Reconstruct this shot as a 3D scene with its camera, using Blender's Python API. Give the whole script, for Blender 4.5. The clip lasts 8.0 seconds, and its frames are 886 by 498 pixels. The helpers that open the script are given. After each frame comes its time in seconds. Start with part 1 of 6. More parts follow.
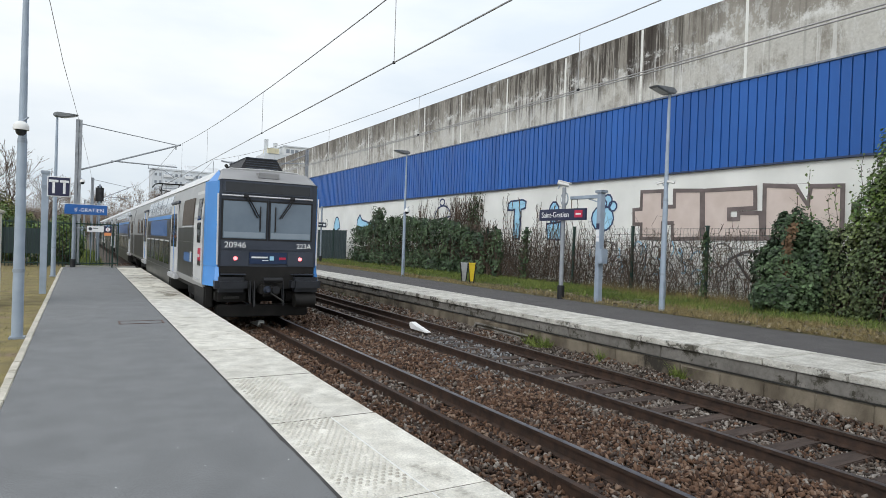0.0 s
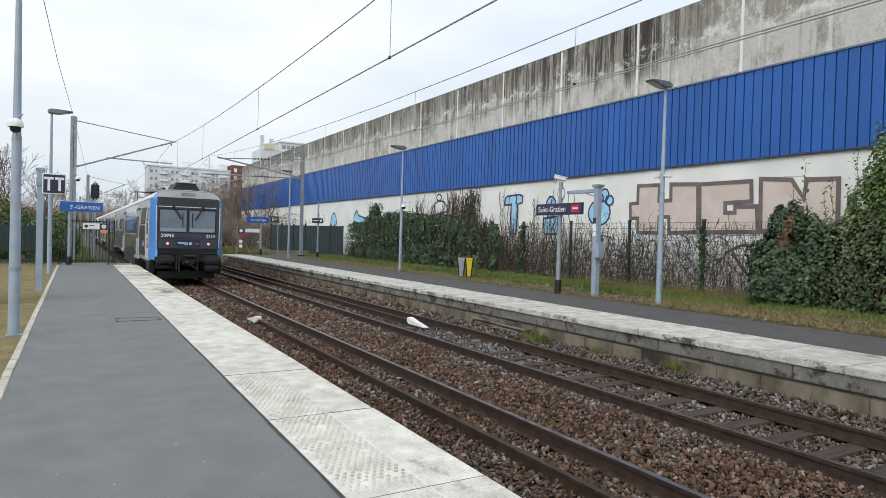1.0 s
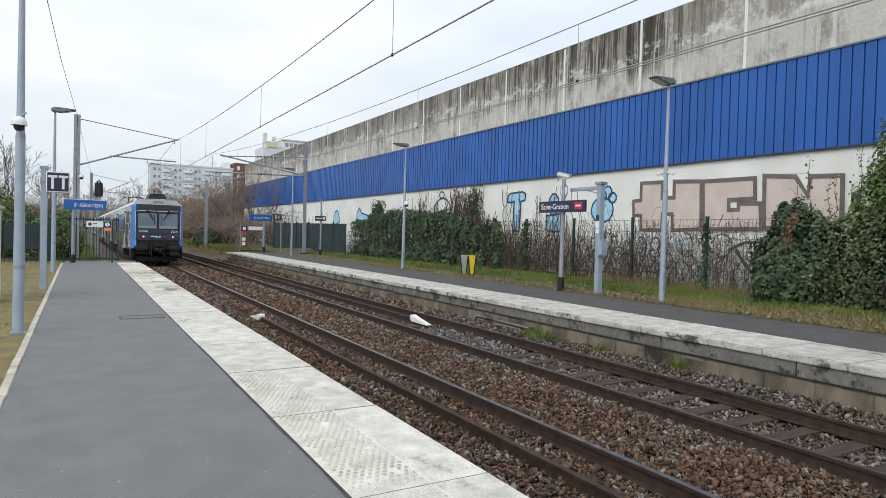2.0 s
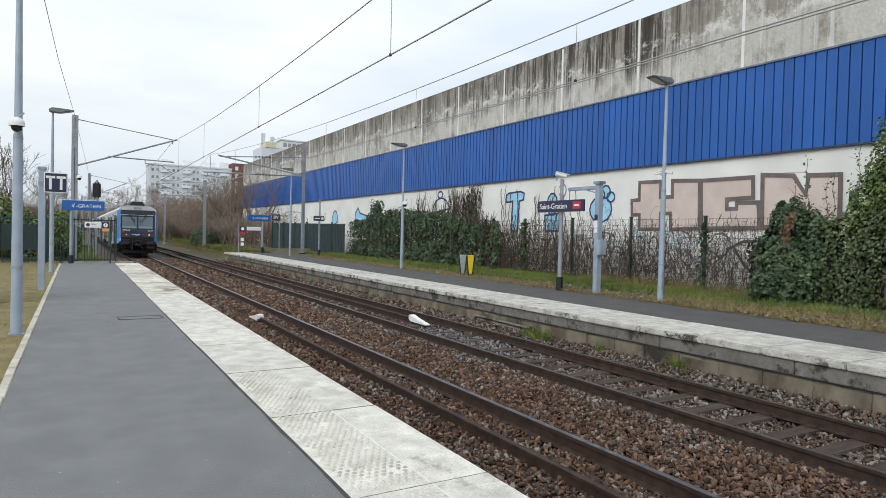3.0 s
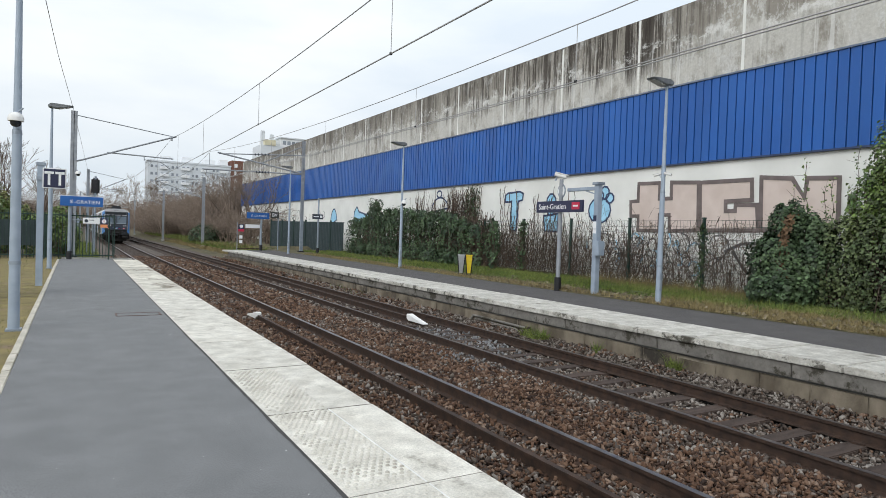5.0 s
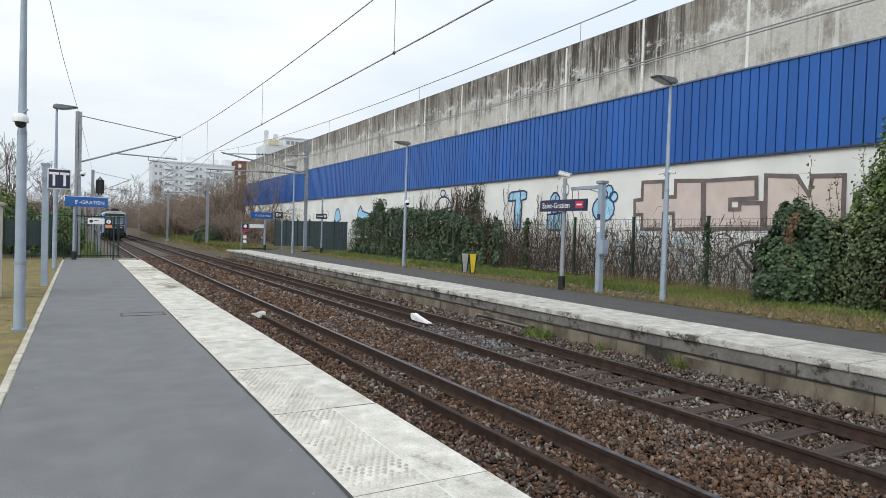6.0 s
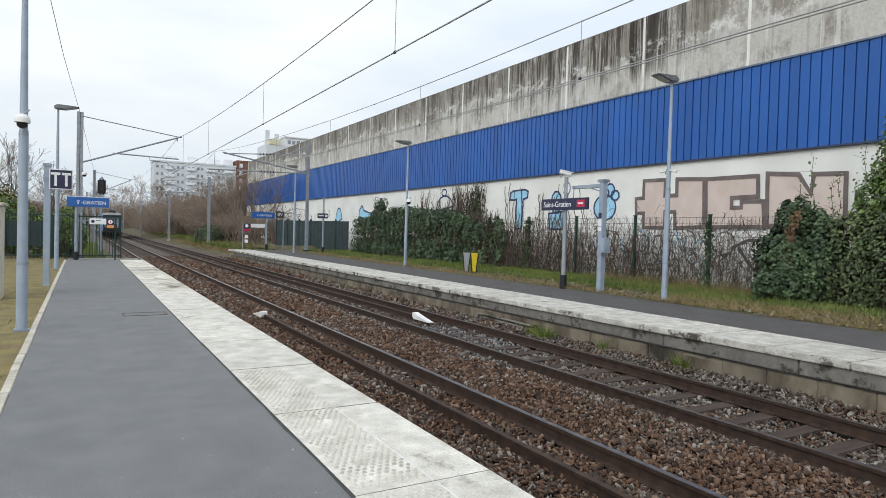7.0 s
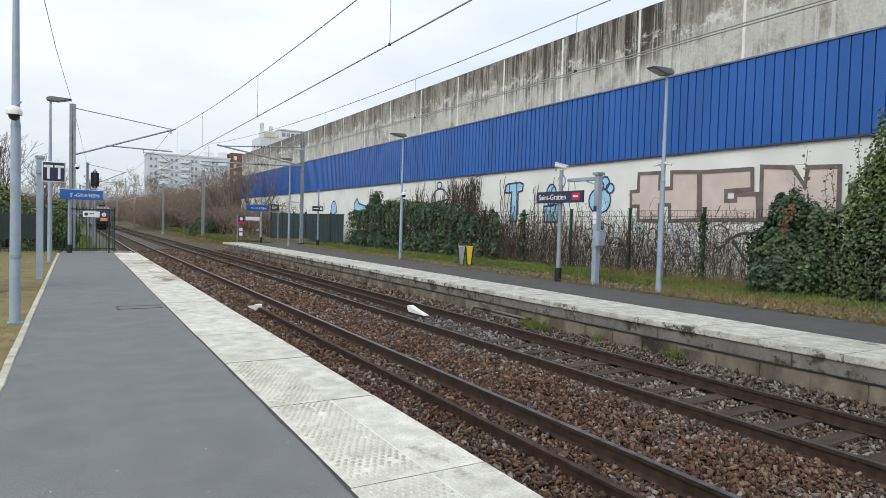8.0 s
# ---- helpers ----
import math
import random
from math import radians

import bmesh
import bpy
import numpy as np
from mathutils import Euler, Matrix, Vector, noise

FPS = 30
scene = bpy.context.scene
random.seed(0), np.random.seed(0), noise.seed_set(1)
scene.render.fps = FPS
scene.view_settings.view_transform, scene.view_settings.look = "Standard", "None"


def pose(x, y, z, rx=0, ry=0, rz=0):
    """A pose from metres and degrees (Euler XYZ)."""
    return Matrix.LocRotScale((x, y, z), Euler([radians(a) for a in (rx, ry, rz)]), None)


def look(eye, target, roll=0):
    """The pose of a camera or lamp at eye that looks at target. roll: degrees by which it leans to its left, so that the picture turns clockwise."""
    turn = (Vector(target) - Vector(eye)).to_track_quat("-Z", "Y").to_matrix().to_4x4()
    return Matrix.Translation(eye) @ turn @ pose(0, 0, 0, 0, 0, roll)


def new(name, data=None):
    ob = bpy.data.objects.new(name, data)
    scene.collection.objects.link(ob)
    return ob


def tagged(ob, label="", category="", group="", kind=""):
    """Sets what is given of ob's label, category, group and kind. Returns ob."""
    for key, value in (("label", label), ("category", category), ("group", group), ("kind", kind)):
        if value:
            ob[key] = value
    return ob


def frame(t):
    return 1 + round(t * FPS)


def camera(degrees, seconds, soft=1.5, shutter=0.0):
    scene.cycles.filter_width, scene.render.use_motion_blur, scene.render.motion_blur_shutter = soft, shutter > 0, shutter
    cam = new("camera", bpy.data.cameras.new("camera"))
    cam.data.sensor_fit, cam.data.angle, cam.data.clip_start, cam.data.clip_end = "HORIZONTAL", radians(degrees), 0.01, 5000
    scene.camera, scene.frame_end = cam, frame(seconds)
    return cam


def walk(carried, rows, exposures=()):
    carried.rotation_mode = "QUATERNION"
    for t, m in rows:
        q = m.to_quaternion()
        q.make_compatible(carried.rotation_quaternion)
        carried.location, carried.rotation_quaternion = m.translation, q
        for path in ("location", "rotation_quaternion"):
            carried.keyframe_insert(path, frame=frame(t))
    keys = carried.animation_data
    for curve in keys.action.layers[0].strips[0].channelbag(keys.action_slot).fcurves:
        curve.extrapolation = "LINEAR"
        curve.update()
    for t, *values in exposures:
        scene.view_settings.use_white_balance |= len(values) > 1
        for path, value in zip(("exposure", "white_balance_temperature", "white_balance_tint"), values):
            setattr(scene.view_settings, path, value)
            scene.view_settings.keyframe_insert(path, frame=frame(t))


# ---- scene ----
from mathutils.geometry import tessellate_polygon

# ---- camera ----
cam = camera(70.22, 8.0, soft=0.75)
EYE = (0.0, 0.0, 1.6)
TURNS = [
    (0.0, -29.980, -0.589, -1.950), (0.5, -29.982, -1.034, -2.275), (1.0, -30.254, -1.020, -1.617),
    (1.5, -29.981, -1.234, -1.588), (3.0, -30.127, -1.263, -1.408), (3.5, -30.430, -1.073, -1.536),
    (4.0, -30.602, -1.254, -1.619), (4.5, -30.453, -1.290, -1.837), (6.0, -29.909, -1.397, -1.769),
    (6.5, -29.928, -1.357, -1.503), (7.0, -29.785, -1.476, -1.606), (7.5, -29.984, -1.565, -1.539),
    (8.0, -30.228, -2.109, -1.608)]
walk(cam, [(t, pose(*EYE, 90 + p, r, y)) for t, y, p, r in TURNS])

# ---- plan: platform top z = 0, y runs along the track ----
RAIL = -0.554            # top of the rails
BED = RAIL - 0.20        # top of the ballast
TRACK_W, TRACK_E = 3.94, 7.41
KERB, SLAB_IN, SLAB_OUT = -0.563, 1.442, 2.417
END_W = 31.6             # far end of the near platform
EDGE_E, SLAB_E, PATH_E, END_E = 9.01, 10.52, 12.75, 46.5
FENCE, WALL = 17.2, 18.4
WALL_END = 83.2

# ---- light: overcast sky and a wide weak sun ----
world = bpy.data.worlds.new("overcast_sky")
scene.world = world
world.use_nodes = True
wn, wl = world.node_tree.nodes, world.node_tree.links
wn.clear()
sky = wn.new("ShaderNodeTexSky")
sky.sky_type, sky.sun_disc = "NISHITA", False
sky.sun_elevation, sky.sun_rotation = radians(36), radians(239)
sky_bg = wn.new("ShaderNodeBackground")
sky_bg.inputs["Strength"].default_value = 0.09
wl.new(sky.outputs[0], sky_bg.inputs["Color"])
cloud_xyz = wn.new("ShaderNodeTexCoord")
cloud_map = wn.new("ShaderNodeMapping")
cloud_map.inputs["Scale"].default_value = (1.0, 1.0, 3.2)
wl.new(cloud_xyz.outputs["Generated"], cloud_map.inputs[0])
cloud = wn.new("ShaderNodeTexNoise")
cloud.inputs["Scale"].default_value, cloud.inputs["Detail"].default_value = 2.2, 6.0
wl.new(cloud_map.outputs[0], cloud.inputs["Vector"])
cloud_ramp = wn.new("ShaderNodeValToRGB")
cloud_ramp.color_ramp.elements[0].position, cloud_ramp.color_ramp.elements[0].color = 0.36, (0.74, 0.82, 0.90, 1)
cloud_ramp.color_ramp.elements[1].position, cloud_ramp.color_ramp.elements[1].color = 0.62, (0.945, 0.98, 1.0, 1)
wl.new(cloud.outputs[0], cloud_ramp.inputs[0])
cloud_bg = wn.new("ShaderNodeBackground")
cloud_bg.inputs["Strength"].default_value = 1.24
# the overcast thins out upwards: greyer towards the horizon, whiter overhead
cloud_sep = wn.new("ShaderNodeSeparateXYZ")
wl.new(cloud_xyz.outputs["Generated"], cloud_sep.inputs[0])
cloud_rise = wn.new("ShaderNodeMapRange")
for key, value in (("From Min", 0.0), ("From Max", 0.42), ("To Min", 0.80), ("To Max", 1.0)):
    cloud_rise.inputs[key].default_value = value
wl.new(cloud_sep.outputs[2], cloud_rise.inputs[0])
cloud_mul = wn.new("ShaderNodeVectorMath")
cloud_mul.operation = "SCALE"
wl.new(cloud_ramp.outputs[0], cloud_mul.inputs[0])
wl.new(cloud_rise.outputs[0], cloud_mul.inputs["Scale"])
wl.new(cloud_mul.outputs[0], cloud_bg.inputs["Color"])
sky_mix = wn.new("ShaderNodeMixShader")
sky_mix.inputs[0].default_value = 0.9
wl.new(sky_bg.outputs[0], sky_mix.inputs[1])
wl.new(cloud_bg.outputs[0], sky_mix.inputs[2])
wout = wn.new("ShaderNodeOutputWorld")
wl.new(sky_mix.outputs[0], wout.inputs[0])

sun = new("sun", bpy.data.lights.new("sun", "SUN"))
sun.data.energy, sun.data.angle, sun.data.color = 1.3, radians(35), (1.0, 0.985, 0.96)
sun.matrix_world = look((-50, -30, 42), (0, 0, 0))
scene.view_settings.exposure = 0.0


# ---- materials ----
def material(name, c1, c2, scale=8.0, rough=0.8, metal=0.0, bump=0.15, fine=60.0, stretch=(1, 1, 1), pieces=0.0, objects=0.0,
             lo=0.35, hi=0.65, c3=None, spots=0.0, coat=0.0, glow=None, world=False):
    """Two colours mixed by a broad noise, fine grain in the relief, optional third colour in blots, random value per piece."""
    m = bpy.data.materials.new(name)
    m.use_nodes = True
    n, l = m.node_tree.nodes, m.node_tree.links
    b = n["Principled BSDF"]
    b.inputs["Roughness"].default_value, b.inputs["Metallic"].default_value = rough, metal
    b.inputs["Coat Weight"].default_value = coat
    xyz = n.new("ShaderNodeTexCoord")
    mp = n.new("ShaderNodeMapping")
    mp.inputs["Scale"].default_value = stretch
    l.new(n.new("ShaderNodeNewGeometry").outputs["Position"] if world else xyz.outputs["Object"], mp.inputs[0])
    big = n.new("ShaderNodeTexNoise")
    big.inputs["Scale"].default_value, big.inputs["Detail"].default_value = scale, 8.0
    l.new(mp.outputs[0], big.inputs["Vector"])
    ramp = n.new("ShaderNodeValToRGB")
    ramp.color_ramp.elements[0].position, ramp.color_ramp.elements[0].color = lo, (*c1, 1)
    ramp.color_ramp.elements[1].position, ramp.color_ramp.elements[1].color = hi, (*c2, 1)
    l.new(big.outputs[0], ramp.inputs[0])
    colour = ramp.outputs[0]
    if c3:
        blot = n.new("ShaderNodeTexNoise")
        blot.inputs["Scale"].default_value, blot.inputs["Detail"].default_value = scale * 0.37, 10.0
        blot.inputs["Roughness"].default_value = 0.7
        l.new(mp.outputs[0], blot.inputs["Vector"])
        cut = n.new("ShaderNodeMapRange")
        cut.inputs["From Min"].default_value, cut.inputs["From Max"].default_value = 0.66 - spots, 0.76 - spots
        l.new(blot.outputs[0], cut.inputs[0])
        mix = n.new("ShaderNodeMixRGB")
        mix.inputs[2].default_value = (*c3, 1)
        l.new(cut.outputs[0], mix.inputs[0])
        l.new(colour, mix.inputs[1])
        colour = mix.outputs[0]
    if pieces or objects:
        hsv = n.new("ShaderNodeHueSaturation")
        span = n.new("ShaderNodeMapRange")
        amount = pieces or objects
        span.inputs["To Min"].default_value, span.inputs["To Max"].default_value = 1 - amount, 1 + amount
        if pieces:
            rnd = n.new("ShaderNodeNewGeometry")
            l.new(rnd.outputs["Random Per Island"], span.inputs[0])
        else:
            rnd = n.new("ShaderNodeObjectInfo")
            l.new(rnd.outputs["Random"], span.inputs[0])
        l.new(span.outputs[0], hsv.inputs["Value"])
        l.new(colour, hsv.inputs["Color"])
        colour = hsv.outputs[0]
    l.new(colour, b.inputs["Base Color"])
    grain = n.new("ShaderNodeTexNoise")
    grain.inputs["Scale"].default_value, grain.inputs["Detail"].default_value = fine, 4.0
    l.new(mp.outputs[0], grain.inputs["Vector"])
    if bump:
        bp = n.new("ShaderNodeBump")
        bp.inputs["Strength"].default_value, bp.inputs["Distance"].default_value = bump, 0.02
        l.new(grain.outputs[0], bp.inputs["Height"])
        l.new(bp.outputs[0], b.inputs["Normal"])
    wear = n.new("ShaderNodeMapRange")
    wear.inputs["To Min"].default_value, wear.inputs["To Max"].default_value = max(0.02, rough - 0.1), min(1, rough + 0.1)
    l.new(big.outputs[0], wear.inputs[0])
    l.new(wear.outputs[0], b.inputs["Roughness"])
    if glow:
        b.inputs["Emission Color"].default_value = (*glow[:3], 1)
        b.inputs["Emission Strength"].default_value = glow[3]
    return m


ASPHALT = material("asphalt", (0.156, 0.160, 0.164), (0.181, 0.185, 0.189), 1.6, 0.85, 0, 0.18, 230, c3=(0.136, 0.140, 0.144), spots=0.05)
ASPHALT_E = material("worn_asphalt", (0.072, 0.067, 0.066), (0.098, 0.092, 0.090), 2, 0.9, 0, 0.3, 120)
SLAB = material("pale_concrete_slab", (0.60, 0.572, 0.508), (0.77, 0.745, 0.675), 4.1, 0.85, 0, 0.4, 120, objects=0.06, c3=(0.30, 0.275, 0.23), spots=0.07, stretch=(1.0, 0.8, 1), world=True)
SLAB_FAR = material("mossy_concrete_slab", (0.43, 0.412, 0.366), (0.64, 0.622, 0.57), 4.3, 0.85, 0, 0.3, 90, objects=0.08, c3=(0.19, 0.175, 0.14), spots=0.07, stretch=(1, 0.8, 1), world=True)
SLAB_OLD = material("dirty_concrete_slab", (0.50, 0.47, 0.40), (0.72, 0.69, 0.61), 3.1, 0.88, 0, 0.4, 120, objects=0.10, c3=(0.20, 0.17, 0.125), spots=0.13, stretch=(1.0, 0.7, 1), world=True)
SLAB_DIRT = material("grimy_slab_joint", (0.13, 0.115, 0.095), (0.30, 0.28, 0.24), 9, 0.9, world=True)
STUD_TOP = material("worn_concrete_stud", (0.46, 0.436, 0.38), (0.70, 0.675, 0.61), 2.2, 0.9, 0, 0.2, 120, c3=(0.33, 0.30, 0.25), spots=0.05, world=True)
TAR = material("tar", (0.035, 0.034, 0.033), (0.06, 0.058, 0.056), 8, 0.8)
PAINT_LINE = material("worn_white_line", (0.7, 0.7, 0.68), (0.8, 0.8, 0.78), 6, 0.7)
CONCRETE = material("grey_concrete", (0.30, 0.29, 0.265), (0.42, 0.41, 0.38), 1.6, 0.9, 0, 0.2, 50, c3=(0.12, 0.105, 0.09), spots=0.0)
BEAM = material("platform_beam_concrete", (0.145, 0.135, 0.120), (0.225, 0.212, 0.192), 1.2, 0.9, 0, 0.2, 50, c3=(0.045, 0.039, 0.033), spots=0.03, stretch=(1, 1.3, 0.25), world=True)
FOOT_WALL = material("stained_footing_concrete", (0.13, 0.11, 0.082), (0.33, 0.29, 0.23), 3.4, 0.95, 0, 0.6, 30, c3=(0.045, 0.038, 0.03), spots=0.10, stretch=(1, 1, 2.2))
FOOT_BLOCK = material("beige_footing_block", (0.095, 0.077, 0.055), (0.235, 0.20, 0.15), 2.2, 0.95, 0, 0.6, 30, objects=0.15, c3=(0.038, 0.032, 0.025), spots=0.11, stretch=(1, 1, 0.6), world=True)
RUST = material("rusty_rail_steel", (0.024, 0.0135, 0.009), (0.058, 0.032, 0.021), 9, 0.75, 0.1, 0.2, 70)
RAIL_HEAD = material("polished_rail_head", (0.13, 0.125, 0.125), (0.26, 0.255, 0.26), 4, 0.33, 0.85, 0.08, 60)
RAIL_DULL = material("dull_rail_head", (0.09, 0.075, 0.068), (0.14, 0.12, 0.11), 4, 0.45, 0.7, 0.1, 60)
SLEEPER = material("weathered_sleeper", (0.034, 0.022, 0.017), (0.07, 0.048, 0.038), 5, 0.9, 0, 0.3, 40, stretch=(0.4, 3, 1), objects=0.2, world=True)
# near-black colour stands in for shade in the gaps between the loose stones
GAP_SHADE_BED = material("gap_shaded_ballast_bed", (0.008, 0.006, 0.005), (0.04, 0.03, 0.025), 26, 0.95, 0, 0.9, 30, c3=(0.04, 0.026, 0.018), spots=0.05)
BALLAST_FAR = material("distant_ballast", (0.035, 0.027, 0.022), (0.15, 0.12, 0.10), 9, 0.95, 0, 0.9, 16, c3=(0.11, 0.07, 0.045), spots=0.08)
WHITE_PAINT = material("white_paint", (0.75, 0.75, 0.74), (0.84, 0.84, 0.83), 5, 0.6, 0, 0.05)
EARTH = material("mossy_verge_soil", (0.15, 0.118, 0.048), (0.24, 0.195, 0.075), 2.6, 0.95, 0, 0.7, 25, c3=(0.21, 0.145, 0.10), spots=0.09)
VERGE = material("grassy_verge_soil", (0.075, 0.068, 0.026), (0.13, 0.112, 0.05), 1.3, 0.95, 0, 0.6, 25, c3=(0.065, 0.09, 0.022), spots=0.10)
FIELD = material("rough_grass_ground", (0.065, 0.062, 0.03), (0.14, 0.115, 0.065), 0.9, 0.95, 0, 0.6, 6, c3=(0.15, 0.19, 0.05), spots=0.08)
KERBSTONE = material("kerb_concrete", (0.46, 0.43, 0.36), (0.62, 0.58, 0.50), 3, 0.9, 0, 0.2, 50, c3=(0.22, 0.19, 0.13), spots=0.05, world=True)
BLUE_CLAD = material("blue_steel_cladding", (0.008, 0.084, 0.34), (0.013, 0.108, 0.41), 0.5, 0.40, 0, 0.02, 12, objects=0.09, stretch=(1, 1, 0.3), world=True)
FLASHING = material("weathered_flashing", (0.10, 0.14, 0.22), (0.20, 0.23, 0.29), 3, 0.5, 0.1, 0.05)
CLAD_TRIM = material("dark_blue_trim", (0.02, 0.035, 0.09), (0.03, 0.05, 0.12), 3, 0.5)
RENDER_WHITE = material("cream_painted_render", (0.72, 0.722, 0.69), (0.83, 0.832, 0.80), 0.6, 0.85, 0, 0.2, 40, c3=(0.46, 0.445, 0.40), spots=-0.01)
GALV = material("galvanised_steel", (0.25, 0.29, 0.34), (0.33, 0.38, 0.44), 4, 0.5, 0.35, 0.03, 40)
GALV_LIGHT = material("pale_grey_painted_steel", (0.30, 0.36, 0.44), (0.36, 0.425, 0.51), 4, 0.5, 0.1, 0.03, 40)
MAST = material("weathered_mast_steel", (0.26, 0.28, 0.305), (0.34, 0.36, 0.39), 6, 0.6, 0.2, 0.08, 40)
WIRE = material("catenary_wire", (0.31, 0.31, 0.315), (0.37, 0.37, 0.375), 8, 0.5, 0.0, 0)
DARK = material("black_plastic", (0.008, 0.008, 0.010), (0.015, 0.0155, 0.018), 6, 0.6)
LAMP_HEAD = material("grey_lamp_housing", (0.16, 0.17, 0.18), (0.22, 0.23, 0.24), 6, 0.5, 0.3)
LAMP_LENS = material("lamp_lens", (0.5, 0.52, 0.53), (0.56, 0.58, 0.6), 6, 0.2)
SIGN_BLUE = material("blue_enamel", (0.012, 0.10, 0.36), (0.016, 0.12, 0.40), 3, 0.35, 0, 0)
SIGN_NAVY = material("navy_enamel", (0.02, 0.022, 0.06), (0.026, 0.03, 0.075), 3, 0.35, 0, 0)
SIGN_WHITE = material("white_lettering", (0.78, 0.79, 0.8), (0.82, 0.83, 0.84), 3, 0.5, 0, 0)
SIGN_RED = material("magenta_red_enamel", (0.5, 0.02, 0.06), (0.55, 0.03, 0.08), 3, 0.4, 0, 0)
SIGN_ORANGE = material("orange_panel", (0.75, 0.28, 0.10), (0.8, 0.32, 0.13), 3, 0.5, 0, 0)
FADED_YELLOW = material("faded_yellow_paint", (0.28, 0.19, 0.05), (0.40, 0.28, 0.08), 30, 0.8)
BIN_YELLOW = material("yellow_bin", (0.62, 0.45, 0.015), (0.7, 0.52, 0.03), 5, 0.45, 0, 0.03)
BIN_GREY = material("brushed_bin_metal", (0.4, 0.41, 0.42), (0.5, 0.51, 0.52), 5, 0.35, 0.6, 0.03)
GREEN_POST = material("dark_green_fence_paint", (0.012, 0.035, 0.028), (0.02, 0.05, 0.04), 6, 0.5, 0.1, 0.05)
GREEN_SHEET = material("grey_green_fence_sheet", (0.020, 0.036, 0.040), (0.032, 0.052, 0.056), 1.5, 0.6, 0, 0.05)
PINK = material("pale_pink_spray_paint", (0.58, 0.48, 0.43), (0.66, 0.56, 0.51), 1.5, 0.85, 0, 0.1, 40)
TAUPE = material("taupe_spray_paint", (0.13, 0.105, 0.10), (0.19, 0.155, 0.15), 2.5, 0.85, 0, 0.1, 40)
SPRAY_BLUE = material("light_blue_spray_paint", (0.30, 0.58, 0.78), (0.40, 0.68, 0.86), 2, 0.8, 0, 0.05)
SPRAY_NAVY = material("navy_spray_paint", (0.03, 0.045, 0.11), (0.05, 0.07, 0.15), 2, 0.8, 0, 0.05)
SPRAY_GREY = material("grey_spray_paint", (0.10, 0.10, 0.11), (0.18, 0.18, 0.19), 2, 0.85, 0, 0.05)
IVY = material("ivy_leaf", (0.022, 0.048, 0.021), (0.078, 0.124, 0.054), 1.2, 0.62, 0, 0.05, 40, pieces=0.7)
IVY_MID = material("mixed_shrub_leaf", (0.04, 0.068, 0.024), (0.11, 0.14, 0.055), 1.6, 0.62, 0, 0.05, 40, pieces=0.65)
IVY_LIGHT = material("fresh_ivy_leaf", (0.06, 0.115, 0.022), (0.14, 0.20, 0.045), 1.5, 0.45, 0, 0.05, 40, pieces=0.65)
DEAD_IVY = material("dead_ivy_leaf", (0.09, 0.052, 0.026), (0.17, 0.105, 0.055), 3, 0.8, 0, 0, pieces=0.4)
GRASS = material("grass_blade", (0.078, 0.125, 0.02), (0.17, 0.20, 0.045), 0.9, 0.8, 0, 0, pieces=0.5, c3=(0.19, 0.165, 0.06), spots=0.02)
LITTER = material("dead_leaf_litter", (0.13, 0.105, 0.068), (0.24, 0.20, 0.135), 3, 0.9, 0, 0, pieces=0.5)
SHRUB = material("yellow_green_shrub_leaf", (0.10, 0.115, 0.03), (0.19, 0.18, 0.06), 0.8, 0.6, 0, 0, pieces=0.5)
STRAW = material("dry_grass", (0.20, 0.155, 0.068), (0.275, 0.22, 0.105), 1.2, 0.9, 0, 0, pieces=0.4)
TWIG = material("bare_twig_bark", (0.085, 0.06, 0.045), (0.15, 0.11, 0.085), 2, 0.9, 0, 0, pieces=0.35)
# distance haze is mixed into this bark colour, so it is paler than TWIG
TWIG_HAZED = material("haze_paled_branches", (0.185, 0.140, 0.108), (0.31, 0.245, 0.195), 0.5, 0.95, 0, 0, pieces=0.4)
BARK = material("tree_bark", (0.07, 0.055, 0.045), (0.13, 0.11, 0.09), 4, 0.95, 0, 0.4, 30)
TRAIN_WHITE = material("train_light_grey_paint", (0.48, 0.485, 0.485), (0.56, 0.565, 0.565), 1.5, 0.55, 0.0, 0.03, 20, c3=(0.27, 0.265, 0.25), spots=0.03)
TRAIN_ROOF = material("train_roof_grey", (0.24, 0.24, 0.245), (0.31, 0.31, 0.315), 1.2, 0.6, 0.0, 0.05, 20)
TRAIN_DARK = material("train_dark_grey_paint", (0.034, 0.043, 0.062), (0.048, 0.059, 0.083), 1.5, 0.36, 0.0, 0.02, 20)
TRAIN_MID = material("train_taupe_paint", (0.036, 0.036, 0.033), (0.056, 0.056, 0.052), 1.2, 0.38, 0.0, 0.02, 20)
TRAIN_BLUE = material("train_sky_blue_paint", (0.058, 0.235, 0.59), (0.075, 0.275, 0.66), 1.5, 0.4, 0.0, 0.02, 20, coat=0.1)
TRAIN_TOP = material("train_pale_roof", (0.58, 0.585, 0.59), (0.68, 0.685, 0.69), 1.2, 0.55, 0.0, 0.05, 20)
TRAIN_SIDE = material("train_mid_grey_paint", (0.27, 0.275, 0.275), (0.35, 0.352, 0.35), 1.5, 0.4, 0.0, 0.03, 20, c3=(0.19, 0.188, 0.18), spots=0.03)
TRAIN_BAND = material("train_deep_blue_paint", (0.05, 0.14, 0.36), (0.07, 0.18, 0.42), 1.5, 0.35, 0.0, 0.02, 20, coat=0.3)
TRAIN_PLATE = material("train_navy_plate", (0.012, 0.028, 0.075), (0.016, 0.036, 0.095), 2, 0.4, 0, 0)
UNDER = material("underframe_grime", (0.006, 0.0055, 0.005), (0.016, 0.0145, 0.013), 4, 0.75, 0.1, 0.2)
